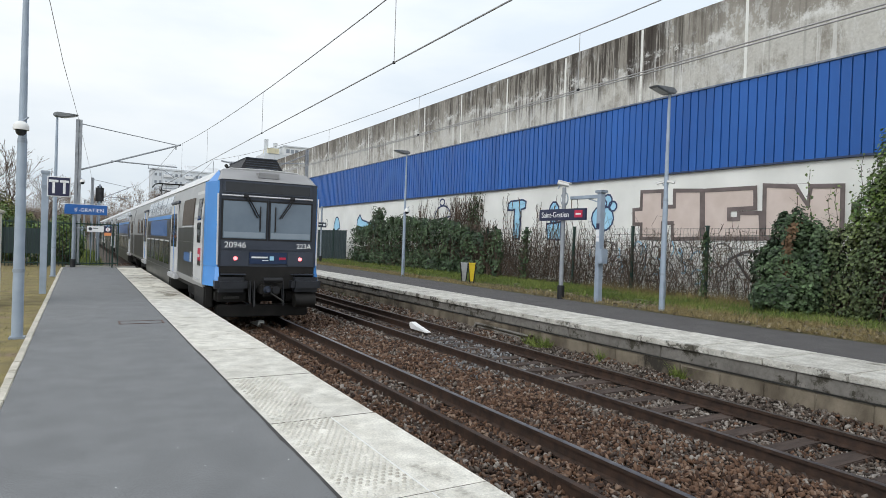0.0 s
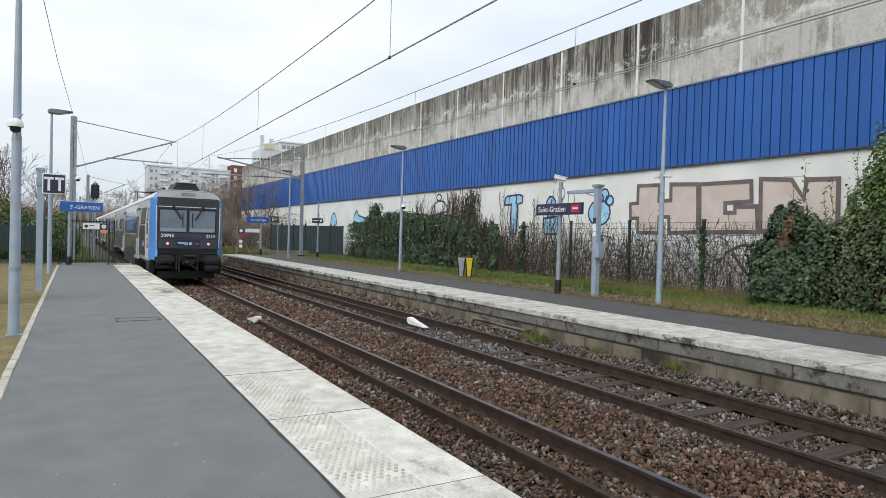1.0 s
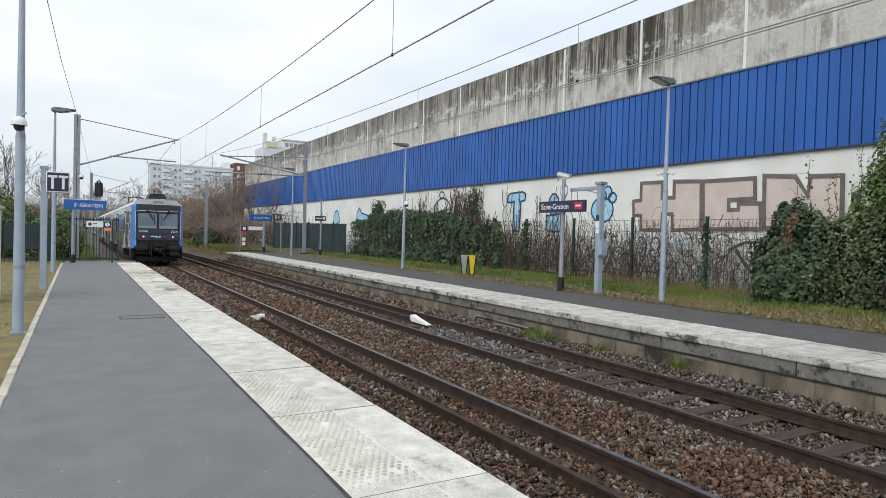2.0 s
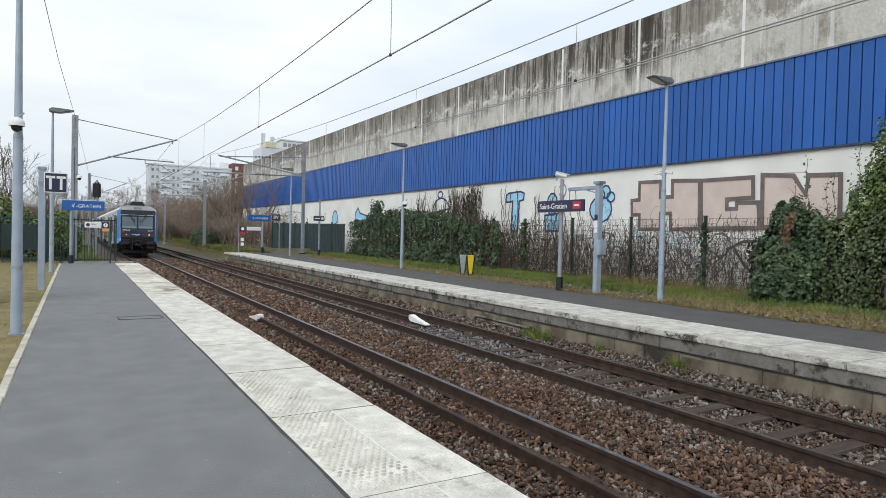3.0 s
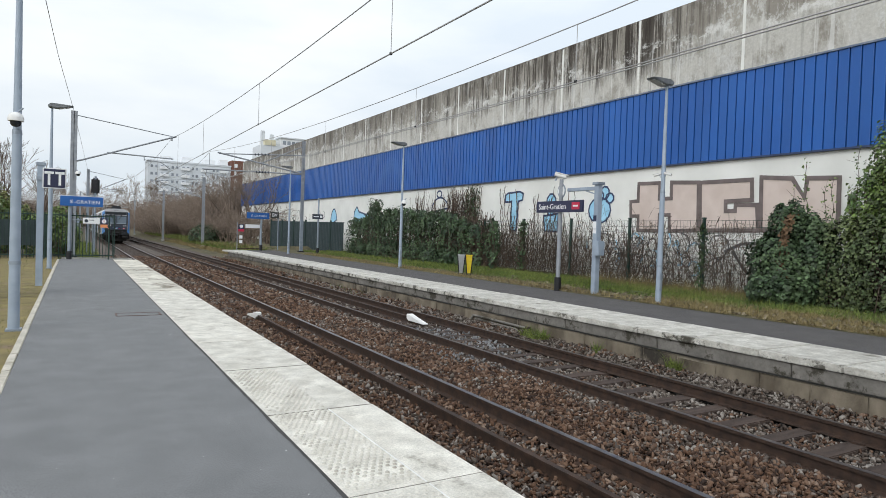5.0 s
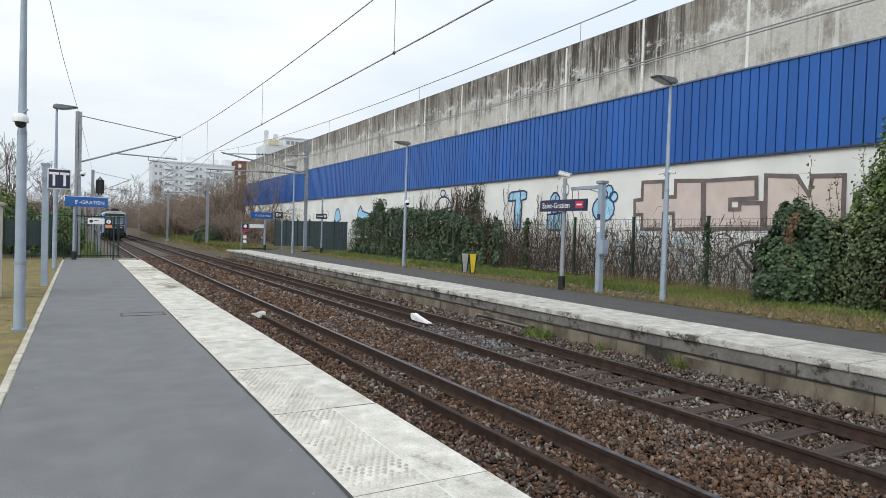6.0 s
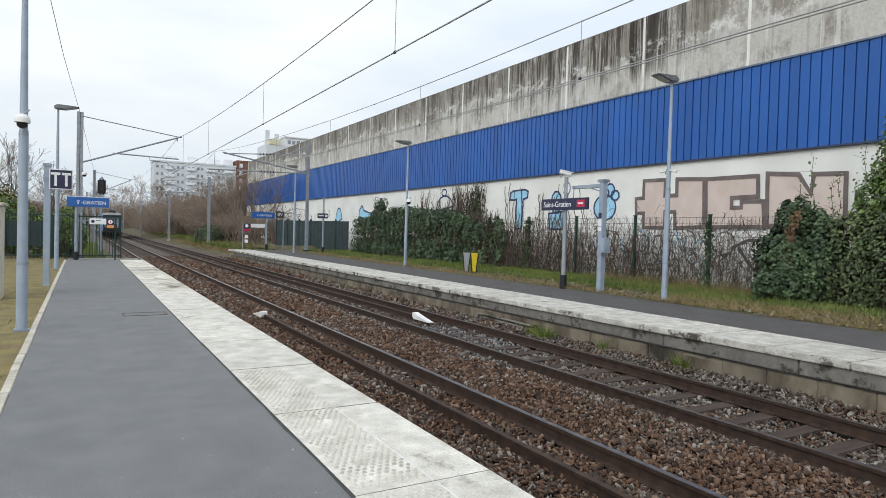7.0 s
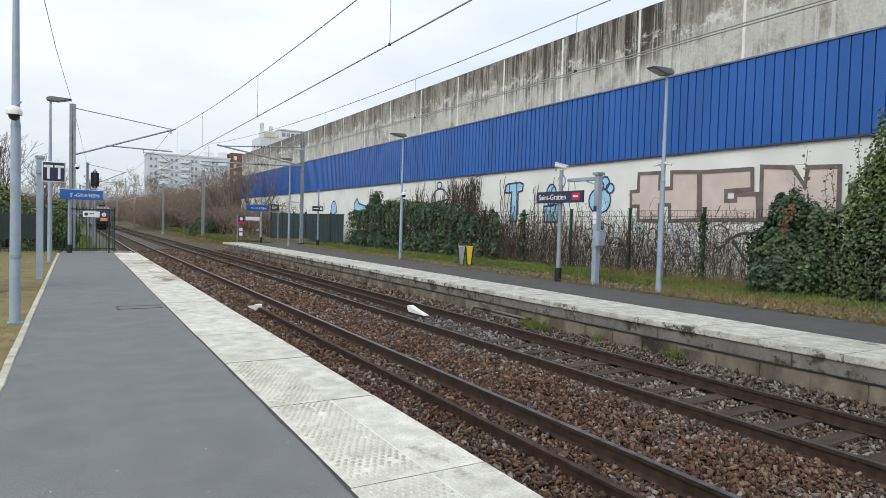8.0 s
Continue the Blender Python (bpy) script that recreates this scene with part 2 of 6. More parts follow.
GRILLE = material("brown_grille", (0.07, 0.055, 0.045), (0.10, 0.08, 0.065), 8, 0.7)
GLASS = material("dark_train_glass", (0.012, 0.014, 0.018), (0.02, 0.024, 0.03), 2, 0.06, 0, 0)
# sky reflection is put into this glass as a pale, mostly metallic colour
SKY_GLASS = material("sky_reflection_glass", (0.34, 0.37, 0.40), (0.44, 0.47, 0.50), 1.5, 0.1, 0.8, 0)
BUMPER = material("black_rubber_bumper", (0.014, 0.016, 0.021), (0.024, 0.027, 0.034), 5, 0.45, 0, 0.1)
SCREEN = material("windscreen_with_blind", (0.112, 0.158, 0.212), (0.150, 0.200, 0.256), 1.1, 0.08, 0, 0, coat=0.6)
SCREEN_LOW = material("windscreen_desk", (0.19, 0.25, 0.31), (0.235, 0.295, 0.35), 1.1, 0.08, 0, 0, coat=1.0)
CHROME = material("bare_handrail", (0.6, 0.6, 0.62), (0.7, 0.7, 0.72), 4, 0.35, 0.5, 0)
TAIL = material("tail_light", (0.9, 0.15, 0.15), (0.95, 0.2, 0.18), 5, 0.3, glow=(1.0, 0.16, 0.18, 3.2))
# distance haze is put into the bluish render and the washed-out window colour
FLAT_GREY = material("hazed_apartment_render", (0.60, 0.635, 0.67), (0.66, 0.695, 0.73), 0.1, 0.9, 0, 0, 5)
FLAT_WHITE = material("apartment_white_balcony", (0.74, 0.76, 0.78), (0.80, 0.82, 0.84), 0.1, 0.9, 0, 0, 5)
FLAT_PANE = material("hazed_apartment_window", (0.20, 0.23, 0.27), (0.32, 0.35, 0.39), 0.2, 0.3, 0, 0, 5, objects=0.3)
BRICK_RED = material("red_brown_facade", (0.16, 0.07, 0.05), (0.2, 0.09, 0.065), 0.2, 0.9, 0, 0, 5)
BRICK_TAN = material("tan_brick_facade", (0.22, 0.17, 0.13), (0.3, 0.24, 0.19), 0.6, 0.9, 0, 0.1, 5)
CREAM = material("cream_facade", (0.62, 0.58, 0.42), (0.68, 0.64, 0.48), 0.2, 0.9, 0, 0, 5)
MANHOLE = material("rusty_cover_frame", (0.10, 0.06, 0.05), (0.16, 0.10, 0.085), 8, 0.8, 0.2, 0.2)
SHED = material("cream_box_paint", (0.55, 0.52, 0.44), (0.62, 0.59, 0.5), 2, 0.7)
SIGNAL_LENS = material("dark_signal_lens", (0.03, 0.03, 0.035), (0.05, 0.05, 0.055), 4, 0.2)


def stained_wall():
    """Old grey concrete with pale scuffs and black runs that hang down from the top edge."""
    m = bpy.data.materials.new("stained_concrete_wall")
    m.use_nodes = True
    n, l = m.node_tree.nodes, m.node_tree.links
    b = n["Principled BSDF"]
    b.inputs["Roughness"].default_value = 0.92
    xyz = n.new("ShaderNodeTexCoord")

    def noise_at(scale, stretch, detail=8.0, rough=0.6):
        mp = n.new("ShaderNodeMapping")
        mp.inputs["Scale"].default_value = stretch
        l.new(xyz.outputs["Object"], mp.inputs[0])
        t = n.new("ShaderNodeTexNoise")
        t.inputs["Scale"].default_value, t.inputs["Detail"].default_value, t.inputs["Roughness"].default_value = scale, detail, rough
        l.new(mp.outputs[0], t.inputs["Vector"])
        return t.outputs[0]

    def span(v, a, b_, c=0.0, d=1.0):
        r = n.new("ShaderNodeMapRange")
        for k, x in zip(("From Min", "From Max", "To Min", "To Max"), (a, b_, c, d)):
            r.inputs[k].default_value = x
        l.new(v, r.inputs[0])
        return r.outputs[0]

    def mixed(f, c1, c2):
        x = n.new("ShaderNodeMixRGB")
        l.new(f, x.inputs[0])
        for k, c in ((1, c1), (2, c2)):
            if isinstance(c, tuple):
                x.inputs[k].default_value = (*c, 1)
            else:
                l.new(c, x.inputs[k])
        return x.outputs[0]

    def times(a, c):
        x = n.new("ShaderNodeMath")
        x.operation = "MULTIPLY"
        l.new(a, x.inputs[0])
        l.new(c, x.inputs[1])
        return x.outputs[0]

    sep = n.new("ShaderNodeSeparateXYZ")
    l.new(xyz.outputs["Object"], sep.inputs[0])
    def plus(a, c, k):
        x = n.new("ShaderNodeMath")
        x.operation = "MULTIPLY_ADD"
        x.inputs[1].default_value = k
        l.new(c, x.inputs[0])
        l.new(a, x.inputs[2])
        return x.outputs[0]

    height, along = sep.outputs[2], sep.outputs[1]
    base = mixed(span(noise_at(0.45, (1, 1, 1)), 0.38, 0.62), (0.30, 0.278, 0.242), (0.42, 0.396, 0.352))
    base = mixed(span(noise_at(1.4, (1, 1, 0.5), 10, 0.72), 0.52, 0.60, 0, 0.55), base, (0.24, 0.222, 0.19))
    # paler lower half with a broken lime fringe along its upper edge
    edge = plus(plus(height, noise_at(0.55, (1, 1, 0.1), 4), 1.6), noise_at(4.0, (1, 1, 0.4), 8, 0.75), 0.9)
    base = mixed(times(span(edge, 10.05, 9.85, 0, 0.8), span(noise_at(0.9, (1, 1, 0.7), 10, 0.75), 0.40, 0.52)), base, (0.65, 0.64, 0.60))
    base = mixed(span(noise_at(1.1, (1, 0.9, 0.6), 12, 0.8), 0.545, 0.565, 0, 0.7), base, (0.66, 0.66, 0.64))
    base = mixed(span(noise_at(3.2, (1, 1.3, 0.35), 12, 0.8), 0.57, 0.60, 0, 0.7), base, (0.66, 0.66, 0.64))
    base = mixed(span(noise_at(12, (1, 1, 1), 10, 0.75), 0.35, 0.75, 0, 0.45), base, (0.20, 0.185, 0.16))
    # a brown-black veil below the coping
    veil = times(span(noise_at(1.3, (1, 1, 0.3), 9, 0.7), 0.40, 0.62), span(plus(height, noise_at(1.8, (1, 1, 0.05), 5), 1.2), 9.6, 10.5))
    base = mixed(span(veil, 0, 1, 0, 0.75), base, (0.105, 0.09, 0.075))
    # black runs of uneven length hanging from the top, thickest in the middle stretch
    reach = span(plus(height, noise_at(0.8, (1, 1, 0.0), 6, 0.75), 4.2), 9.9, 10.7)
    where = times(span(along, 13.2, 16.5, 0.04, 1), span(along, 26, 34, 1, 0.55))
    for size, lo, hi in ((1.5, 0.52, 0.55), (4.2, 0.53, 0.56), (9.0, 0.535, 0.565)):
        runs = times(times(span(noise_at(size, (1, 1, 0.03), 9, 0.8), lo, hi), reach), where)
        base = mixed(span(runs, 0, 1, 0, 0.86), base, (0.034, 0.026, 0.021))
    thin = times(span(noise_at(6, (1, 1, 0.02), 4, 0.6), 0.57, 0.64), span(noise_at(0.3, (1, 1, 0.3), 2), 0.42, 0.6))
    base = mixed(span(thin, 0, 1, 0, 0.55), base, (0.11, 0.10, 0.085))
    pale = times(span(noise_at(3.1, (1, 1, 0.03), 6, 0.7), 0.58, 0.62), span(height, 9.4, 8.2))
    base = mixed(span(pale, 0, 1, 0, 0.55), base, (0.72, 0.72, 0.70))
    fringe = times(times(span(edge, 9.66, 9.82), span(edge, 10.2, 10.0)), span(noise_at(1.3, (1, 0.8, 1.2), 10, 0.85), 0.50, 0.56))
    base = mixed(span(fringe, 0, 1, 0, 0.75), base, (0.74, 0.74, 0.72))
    l.new(base, b.inputs["Base Color"])
    bp = n.new("ShaderNodeBump")
    bp.inputs["Strength"].default_value, bp.inputs["Distance"].default_value = 0.3, 0.03
    l.new(noise_at(14, (1, 1, 1)), bp.inputs["Height"])
    l.new(bp.outputs[0], b.inputs["Normal"])
    return m


STAINED = stained_wall()


def speckle(m, scale, low, high, soft=0.12, detail=3.0):
    """Fine light and dark grains over a material's colour, at real size."""
    n, l = m.node_tree.nodes, m.node_tree.links
    b = n["Principled BSDF"]
    old = b.inputs["Base Color"].links[0].from_socket
    pos = n.new("ShaderNodeNewGeometry")
    t = n.new("ShaderNodeTexNoise")
    t.inputs["Scale"].default_value, t.inputs["Detail"].default_value, t.inputs["Roughness"].default_value = scale, detail, 0.65
    l.new(pos.outputs["Position"], t.inputs["Vector"])
    r = n.new("ShaderNodeMapRange")
    for k, x in zip(("From Min", "From Max", "To Min", "To Max"), (0.5 - soft, 0.5 + soft, low, high)):
        r.inputs[k].default_value = x
    l.new(t.outputs[0], r.inputs[0])
    x = n.new("ShaderNodeVectorMath")
    x.operation = "SCALE"
    l.new(old, x.inputs[0])
    l.new(r.outputs[0], x.inputs["Scale"])
    l.new(x.outputs[0], b.inputs["Base Color"])


speckle(ASPHALT, 95, 0.66, 1.36)
speckle(ASPHALT, 3.2, 0.92, 1.07, 0.2, 8)
speckle(ASPHALT_E, 60, 0.75, 1.25)
speckle(SLAB, 60, 0.86, 1.07)
speckle(SLAB, 5.5, 0.84, 1.08, 0.16, 9)
speckle(SLAB_FAR, 22, 0.80, 1.10, 0.14, 7)
speckle(KERBSTONE, 40, 0.8, 1.1)
speckle(BEAM, 9, 0.78, 1.15, 0.15, 8)


def stone_mix(name, brown, grey, lean):
    """Crushed stones: each takes its own tone from a brown or a grey range; the share of grey drifts over the bed."""
    m = bpy.data.materials.new(name)
    m.use_nodes = True
    n, l = m.node_tree.nodes, m.node_tree.links
    b = n["Principled BSDF"]
    b.inputs["Roughness"].default_value = 0.85
    geo = n.new("ShaderNodeNewGeometry")

    def tones(colours):
        r = n.new("ShaderNodeValToRGB")
        e = r.color_ramp.elements
        while len(e) < len(colours):
            e.new(0.5)
        for i, c in enumerate(colours):
            e[i].position, e[i].color = i / (len(colours) - 1), (*c, 1)
        return r
    a, g = tones(brown), tones(grey)
    l.new(geo.outputs["Random Per Island"], a.inputs[0])
    other = n.new("ShaderNodeMath")
    other.operation = "MULTIPLY"
    other.inputs[1].default_value = 37.7
    l.new(geo.outputs["Random Per Island"], other.inputs[0])
    frac = n.new("ShaderNodeMath")
    frac.operation = "FRACT"
    l.new(other.outputs[0], frac.inputs[0])
    l.new(frac.outputs[0], g.inputs[0])
    drift = n.new("ShaderNodeTexNoise")
    drift.inputs["Scale"].default_value, drift.inputs["Detail"].default_value = 0.9, 3.0
    l.new(geo.outputs["Position"], drift.inputs["Vector"])
    add = n.new("ShaderNodeMath")
    add.operation = "MULTIPLY_ADD"
    add.inputs[1].default_value = 2.4
    l.new(drift.outputs[0], add.inputs[0])
    pick = n.new("ShaderNodeMath")
    pick.operation = "FRACT"
    more = n.new("ShaderNodeMath")
    more.operation = "MULTIPLY"
    more.inputs[1].default_value = 113.3
    l.new(geo.outputs["Random Per Island"], more.inputs[0])
    l.new(more.outputs[0], pick.inputs[0])
    l.new(pick.outputs[0], add.inputs[2])
    cut = n.new("ShaderNodeMapRange")
    cut.inputs["From Min"].default_value, cut.inputs["From Max"].default_value = 1.9 - lean, 2.0 - lean
    l.new(add.outputs[0], cut.inputs[0])
    mix = n.new("ShaderNodeMixRGB")
    l.new(cut.outputs[0], mix.inputs[0])
    l.new(a.outputs[0], mix.inputs[1])
    l.new(g.outputs[0], mix.inputs[2])
    l.new(mix.outputs[0], b.inputs["Base Color"])
    grain = n.new("ShaderNodeTexNoise")
    grain.inputs["Scale"].default_value = 120.0
    l.new(geo.outputs["Position"], grain.inputs["Vector"])
    bp = n.new("ShaderNodeBump")
    bp.inputs["Strength"].default_value, bp.inputs["Distance"].default_value = 0.25, 0.004
    l.new(grain.outputs[0], bp.inputs["Height"])
    l.new(bp.outputs[0], b.inputs["Normal"])
    return m


STONE_BROWNS = ((0.022, 0.0112, 0.007), (0.054, 0.027, 0.016), (0.090, 0.046, 0.026), (0.122, 0.064, 0.036), (0.152, 0.088, 0.055), (0.24, 0.168, 0.122))
STONE_GREYS = ((0.026, 0.0185, 0.014), (0.064, 0.047, 0.037), (0.100, 0.078, 0.063), (0.140, 0.115, 0.096), (0.19, 0.164, 0.142), (0.32, 0.29, 0.26))
STONE = stone_mix("brown_ballast_stone", STONE_BROWNS, STONE_GREYS, -0.1)
STONE_GREY = stone_mix("grey_ballast_stone", STONE_BROWNS, STONE_GREYS, 0.5)
STONE_FRESH = stone_mix("fresh_pale_ballast_stone", STONE_GREYS, ((0.08, 0.08, 0.083), (0.15, 0.152, 0.156), (0.21, 0.213, 0.218), (0.30, 0.303, 0.308)), 1.1)


def lip_stains(m, edge):
    """Black moss blots along the outer lip of the platform slabs."""
    n, l = m.node_tree.nodes, m.node_tree.links
    b = n["Principled BSDF"]
    old = b.inputs["Base Color"].links[0].from_socket
    pos = n.new("ShaderNodeNewGeometry")
    sep = n.new("ShaderNodeSeparateXYZ")
    l.new(pos.outputs["Position"], sep.inputs[0])
    near = n.new("ShaderNodeMapRange")
    near.inputs["From Min"].default_value, near.inputs["From Max"].default_value = edge + 0.16, edge - 0.02
    l.new(sep.outputs[0], near.inputs[0])
    t = n.new("ShaderNodeTexNoise")
    t.inputs["Scale"].default_value, t.inputs["Detail"].default_value, t.inputs["Roughness"].default_value = 1.5, 9.0, 0.75
    l.new(pos.outputs["Position"], t.inputs["Vector"])
    cut = n.new("ShaderNodeMapRange")
    cut.inputs["From Min"].default_value, cut.inputs["From Max"].default_value = 0.52, 0.575
    l.new(t.outputs[0], cut.inputs[0])
    both = n.new("ShaderNodeMath")
    both.operation = "MULTIPLY"
    l.new(near.outputs[0], both.inputs[0])
    l.new(cut.outputs[0], both.inputs[1])
    mix = n.new("ShaderNodeMixRGB")
    mix.inputs[2].default_value = (0.05, 0.045, 0.032, 1)
    l.new(both.outputs[0], mix.inputs[0])
    l.new(old, mix.inputs[1])
    l.new(mix.outputs[0], b.inputs["Base Color"])


lip_stains(SLAB_FAR, EDGE_E)
lip_stains(BEAM, EDGE_E + 0.1)


# ---- mesh helpers ----
def box(bm, x0, x1, y0, y1, z0, z1, bevel=0.0):
    v = [bm.verts.new((x, y, z)) for x in (x0, x1) for y in (y0, y1) for z in (z0, z1)]
    f = [bm.faces.new([v[i] for i in q]) for q in ((0, 1, 3, 2), (4, 6, 7, 5), (0, 4, 5, 1), (2, 3, 7, 6), (0, 2, 6, 4), (1, 5, 7, 3))]
    if bevel:
        bmesh.ops.bevel(bm, geom=list({e for a in f for e in a.edges}), offset=bevel, segments=2, affect="EDGES", clamp_overlap=True)
    return bm


def tube(bm, p, q, r0, r1=None, sides=8, caps=True):
    p, q = Vector(p), Vector(q)
    r1 = r0 if r1 is None else r1
    d = (q - p).normalized()
    a = d.orthogonal().normalized()
    c = d.cross(a)
    rings = []
    for o, r in ((p, r0), (q, r1)):
        rings.append([bm.verts.new(o + a * (r * math.cos(2 * math.pi * k / sides)) + c * (r * math.sin(2 * math.pi * k / sides))) for k in range(sides)])
    for k in range(sides):
        f = bm.faces.new((rings[0][k], rings[0][(k + 1) % sides], rings[1][(k + 1) % sides], rings[1][k]))
        f.smooth = sides > 5
    if caps:
        bm.faces.new([bm.verts.new(v.co) for v in rings[0][::-1]])
        bm.faces.new([bm.verts.new(v.co) for v in rings[1]])
    return bm


def prism(bm, points, lo, hi, axis="y"):
    """A polygon in the two other axes, drawn out along axis from lo to hi."""
    def at(a, b_, h):
        return {"x": (h, a, b_), "y": (a, h, b_), "z": (a, b_, h)}[axis]
    r0 = [bm.verts.new(at(a, b_, lo)) for a, b_ in points]
    r1 = [bm.verts.new(at(a, b_, hi)) for a, b_ in points]
    n = len(points)
    for k in range(n):
        bm.faces.new((r0[k], r0[(k + 1) % n], r1[(k + 1) % n], r1[k]))
    bm.faces.new(r0[::-1])
    bm.faces.new(r1)
    bmesh.ops.recalc_face_normals(bm, faces=bm.faces)
    return bm


def mesh_of(name, bm, mat):
    me = bpy.data.meshes.new(name)
    bm.to_mesh(me)
    bm.free()
    me.materials.append(mat)
    return me


def part(name, bm, mat, parent=None, label=""):
    """One mesh object under a thing or a part."""
    ob = new(name, bm if isinstance(bm, bpy.types.Mesh) else mesh_of(name, bm, mat))
    if parent:
        ob.parent = parent
    if label:
        ob["label"] = label
    return ob


def B(*a, bevel=0.0):
    return box(bmesh.new(), *a, bevel=bevel)


def T(*a, **k):
    return tube(bmesh.new(), *a, **k)


def thing(name, x, y, z, label, category, group="", turn=0.0):
    ob = new(name)
    ob.matrix_world = pose(x, y, z, 0, 0, turn)
    ob.empty_display_size = 0.2
    return tagged(ob, label, category, group)


def setting(name, bm, mat, label, category):
    return tagged(part(name, bm, mat), label, category, kind="structure")


def lettering(name, words, size, mat, parent, m, depth=0.004, align="CENTER"):
    """Words in the built-in font as a mesh; m places them in the parent's space (they read along x, up along y)."""
    cu = bpy.data.curves.new(name, "FONT")
    cu.body, cu.size, cu.extrude, cu.align_x, cu.align_y = words, size, depth, align, "CENTER"
    tmp = bpy.data.objects.new(name, cu)
    scene.collection.objects.link(tmp)
    me = bpy.data.meshes.new_from_object(tmp.evaluated_get(bpy.context.evaluated_depsgraph_get()))
    bpy.data.objects.remove(tmp)
    me.materials.clear()
    me.materials.append(mat)
    ob = new(name, me)
    ob.parent = parent
    ob.matrix_basis = m
    return ob


def raw_mesh(name, verts, faces, mat):
    """A mesh from numpy arrays: verts (n, 3), faces (m, k) of k corners each."""
    me = bpy.data.meshes.new(name)
    k = faces.shape[1]
    me.vertices.add(len(verts))
    me.vertices.foreach_set("co", verts.astype(np.float32).ravel())
    me.loops.add(faces.size)
    me.loops.foreach_set("vertex_index", faces.astype(np.int32).ravel())
    me.polygons.add(len(faces))
    me.polygons.foreach_set("loop_start", np.arange(0, faces.size, k, dtype=np.int32))
    me.polygons.foreach_set("loop_total", np.full(len(faces), k, dtype=np.int32))
    me.update(calc_edges=True)
    me.materials.append(mat)
    return me


rng = np.random.default_rng(7)


def sticks(segs, sides=3):
    """Tapered sticks; segs is (n, 8): both ends and both radii."""
    s = np.asarray(segs, float)
    p, q, r0, r1 = s[:, 0:3], s[:, 3:6], s[:, 6], s[:, 7]
    d = q - p
    d /= np.linalg.norm(d, axis=1)[:, None] + 1e-9
    up = np.where(np.abs(d[:, 2:3]) > 0.9, [[1.0, 0, 0]], [[0, 0, 1.0]])
    a = np.cross(d, up)
    a /= np.linalg.norm(a, axis=1)[:, None] + 1e-9
    c = np.cross(d, a)
    rings = []
    for o, r in ((p, r0), (q, r1)):
        for k in range(sides):
            w = 2 * math.pi * k / sides
            rings.append(o + (a * math.cos(w) + c * math.sin(w)) * r[:, None])
    v = np.stack(rings, 1).reshape(-1, 3)
    base = np.arange(len(s))[:, None] * (2 * sides)
    f = np.concatenate([base + np.array([[k, (k + 1) % sides, sides + (k + 1) % sides, sides + k]]) for k in range(sides)])
    return v, f


def leaf_mesh(centres, normals, size, jitter=0.7):
    """Kite-shaped leaves folded along the midrib."""
    n = len(centres)
    nn = normals + rng.normal(0, jitter, (n, 3))
    nn /= np.linalg.norm(nn, axis=1)[:, None] + 1e-9
    a = np.cross(nn, rng.normal(0, 1, (n, 3)) + np.array([0, 0, -1.2]))
    a /= np.linalg.norm(a, axis=1)[:, None] + 1e-9
    c = np.cross(nn, a)
    s = (size * rng.uniform(0.6, 1.3, n))[:, None]
    pts = [centres - c * s * 0.55, centres + a * s * 0.48 - c * s * 0.1 + nn * s * 0.16, centres + c * s * 0.6, centres - a * s * 0.48 - c * s * 0.1 + nn * s * 0.16]
    v = np.stack(pts, 1).reshape(-1, 3)
    b = np.arange(n)[:, None] * 4
    return v, np.concatenate([b + np.array([[0, 1, 2]]), b + np.array([[0, 2, 3]])])


# ---- ground, platforms, track bed ----
def ground():
    bm = bmesh.new()
    xs = [-1500, -400, -120, -60, -30, -14, -6, -2, 0.2, 1.4, 2.4, 9.0, 10.5, 12, 14, 17, 22, 30, 60, 120, 400, 1500]
    ys = [-600, -60, -10, 20, 31.5, 33, 38, 46.4, 48, 54, 62, 70, 80, 92, 106, 125, 150, 180, 220, 300, 600, 2500]

    def h(x, y):
        if y < 32 or (x > 9 and y < 47):
            return BED - 0.06
        side = max(0.0, 1.2 - x) if x < 5 else max(0.0, x - 10.2)
        return BED - 0.06 + min(1.15, 0.26 * side) + 0.05 * math.sin(x * 1.7 + y * 0.6) * (side > 0)
    grid = [[bm.verts.new((x, y, h(x, y))) for x in xs] for y in ys]
    for j in range(len(ys) - 1):
        for i in range(len(xs) - 1):
            bm.faces.new((grid[j][i], grid[j][i + 1], grid[j + 1][i + 1], grid[j + 1][i])).smooth = True
    return setting("ground", bm, FIELD, "rough winter grass ground beside the railway", "ground")


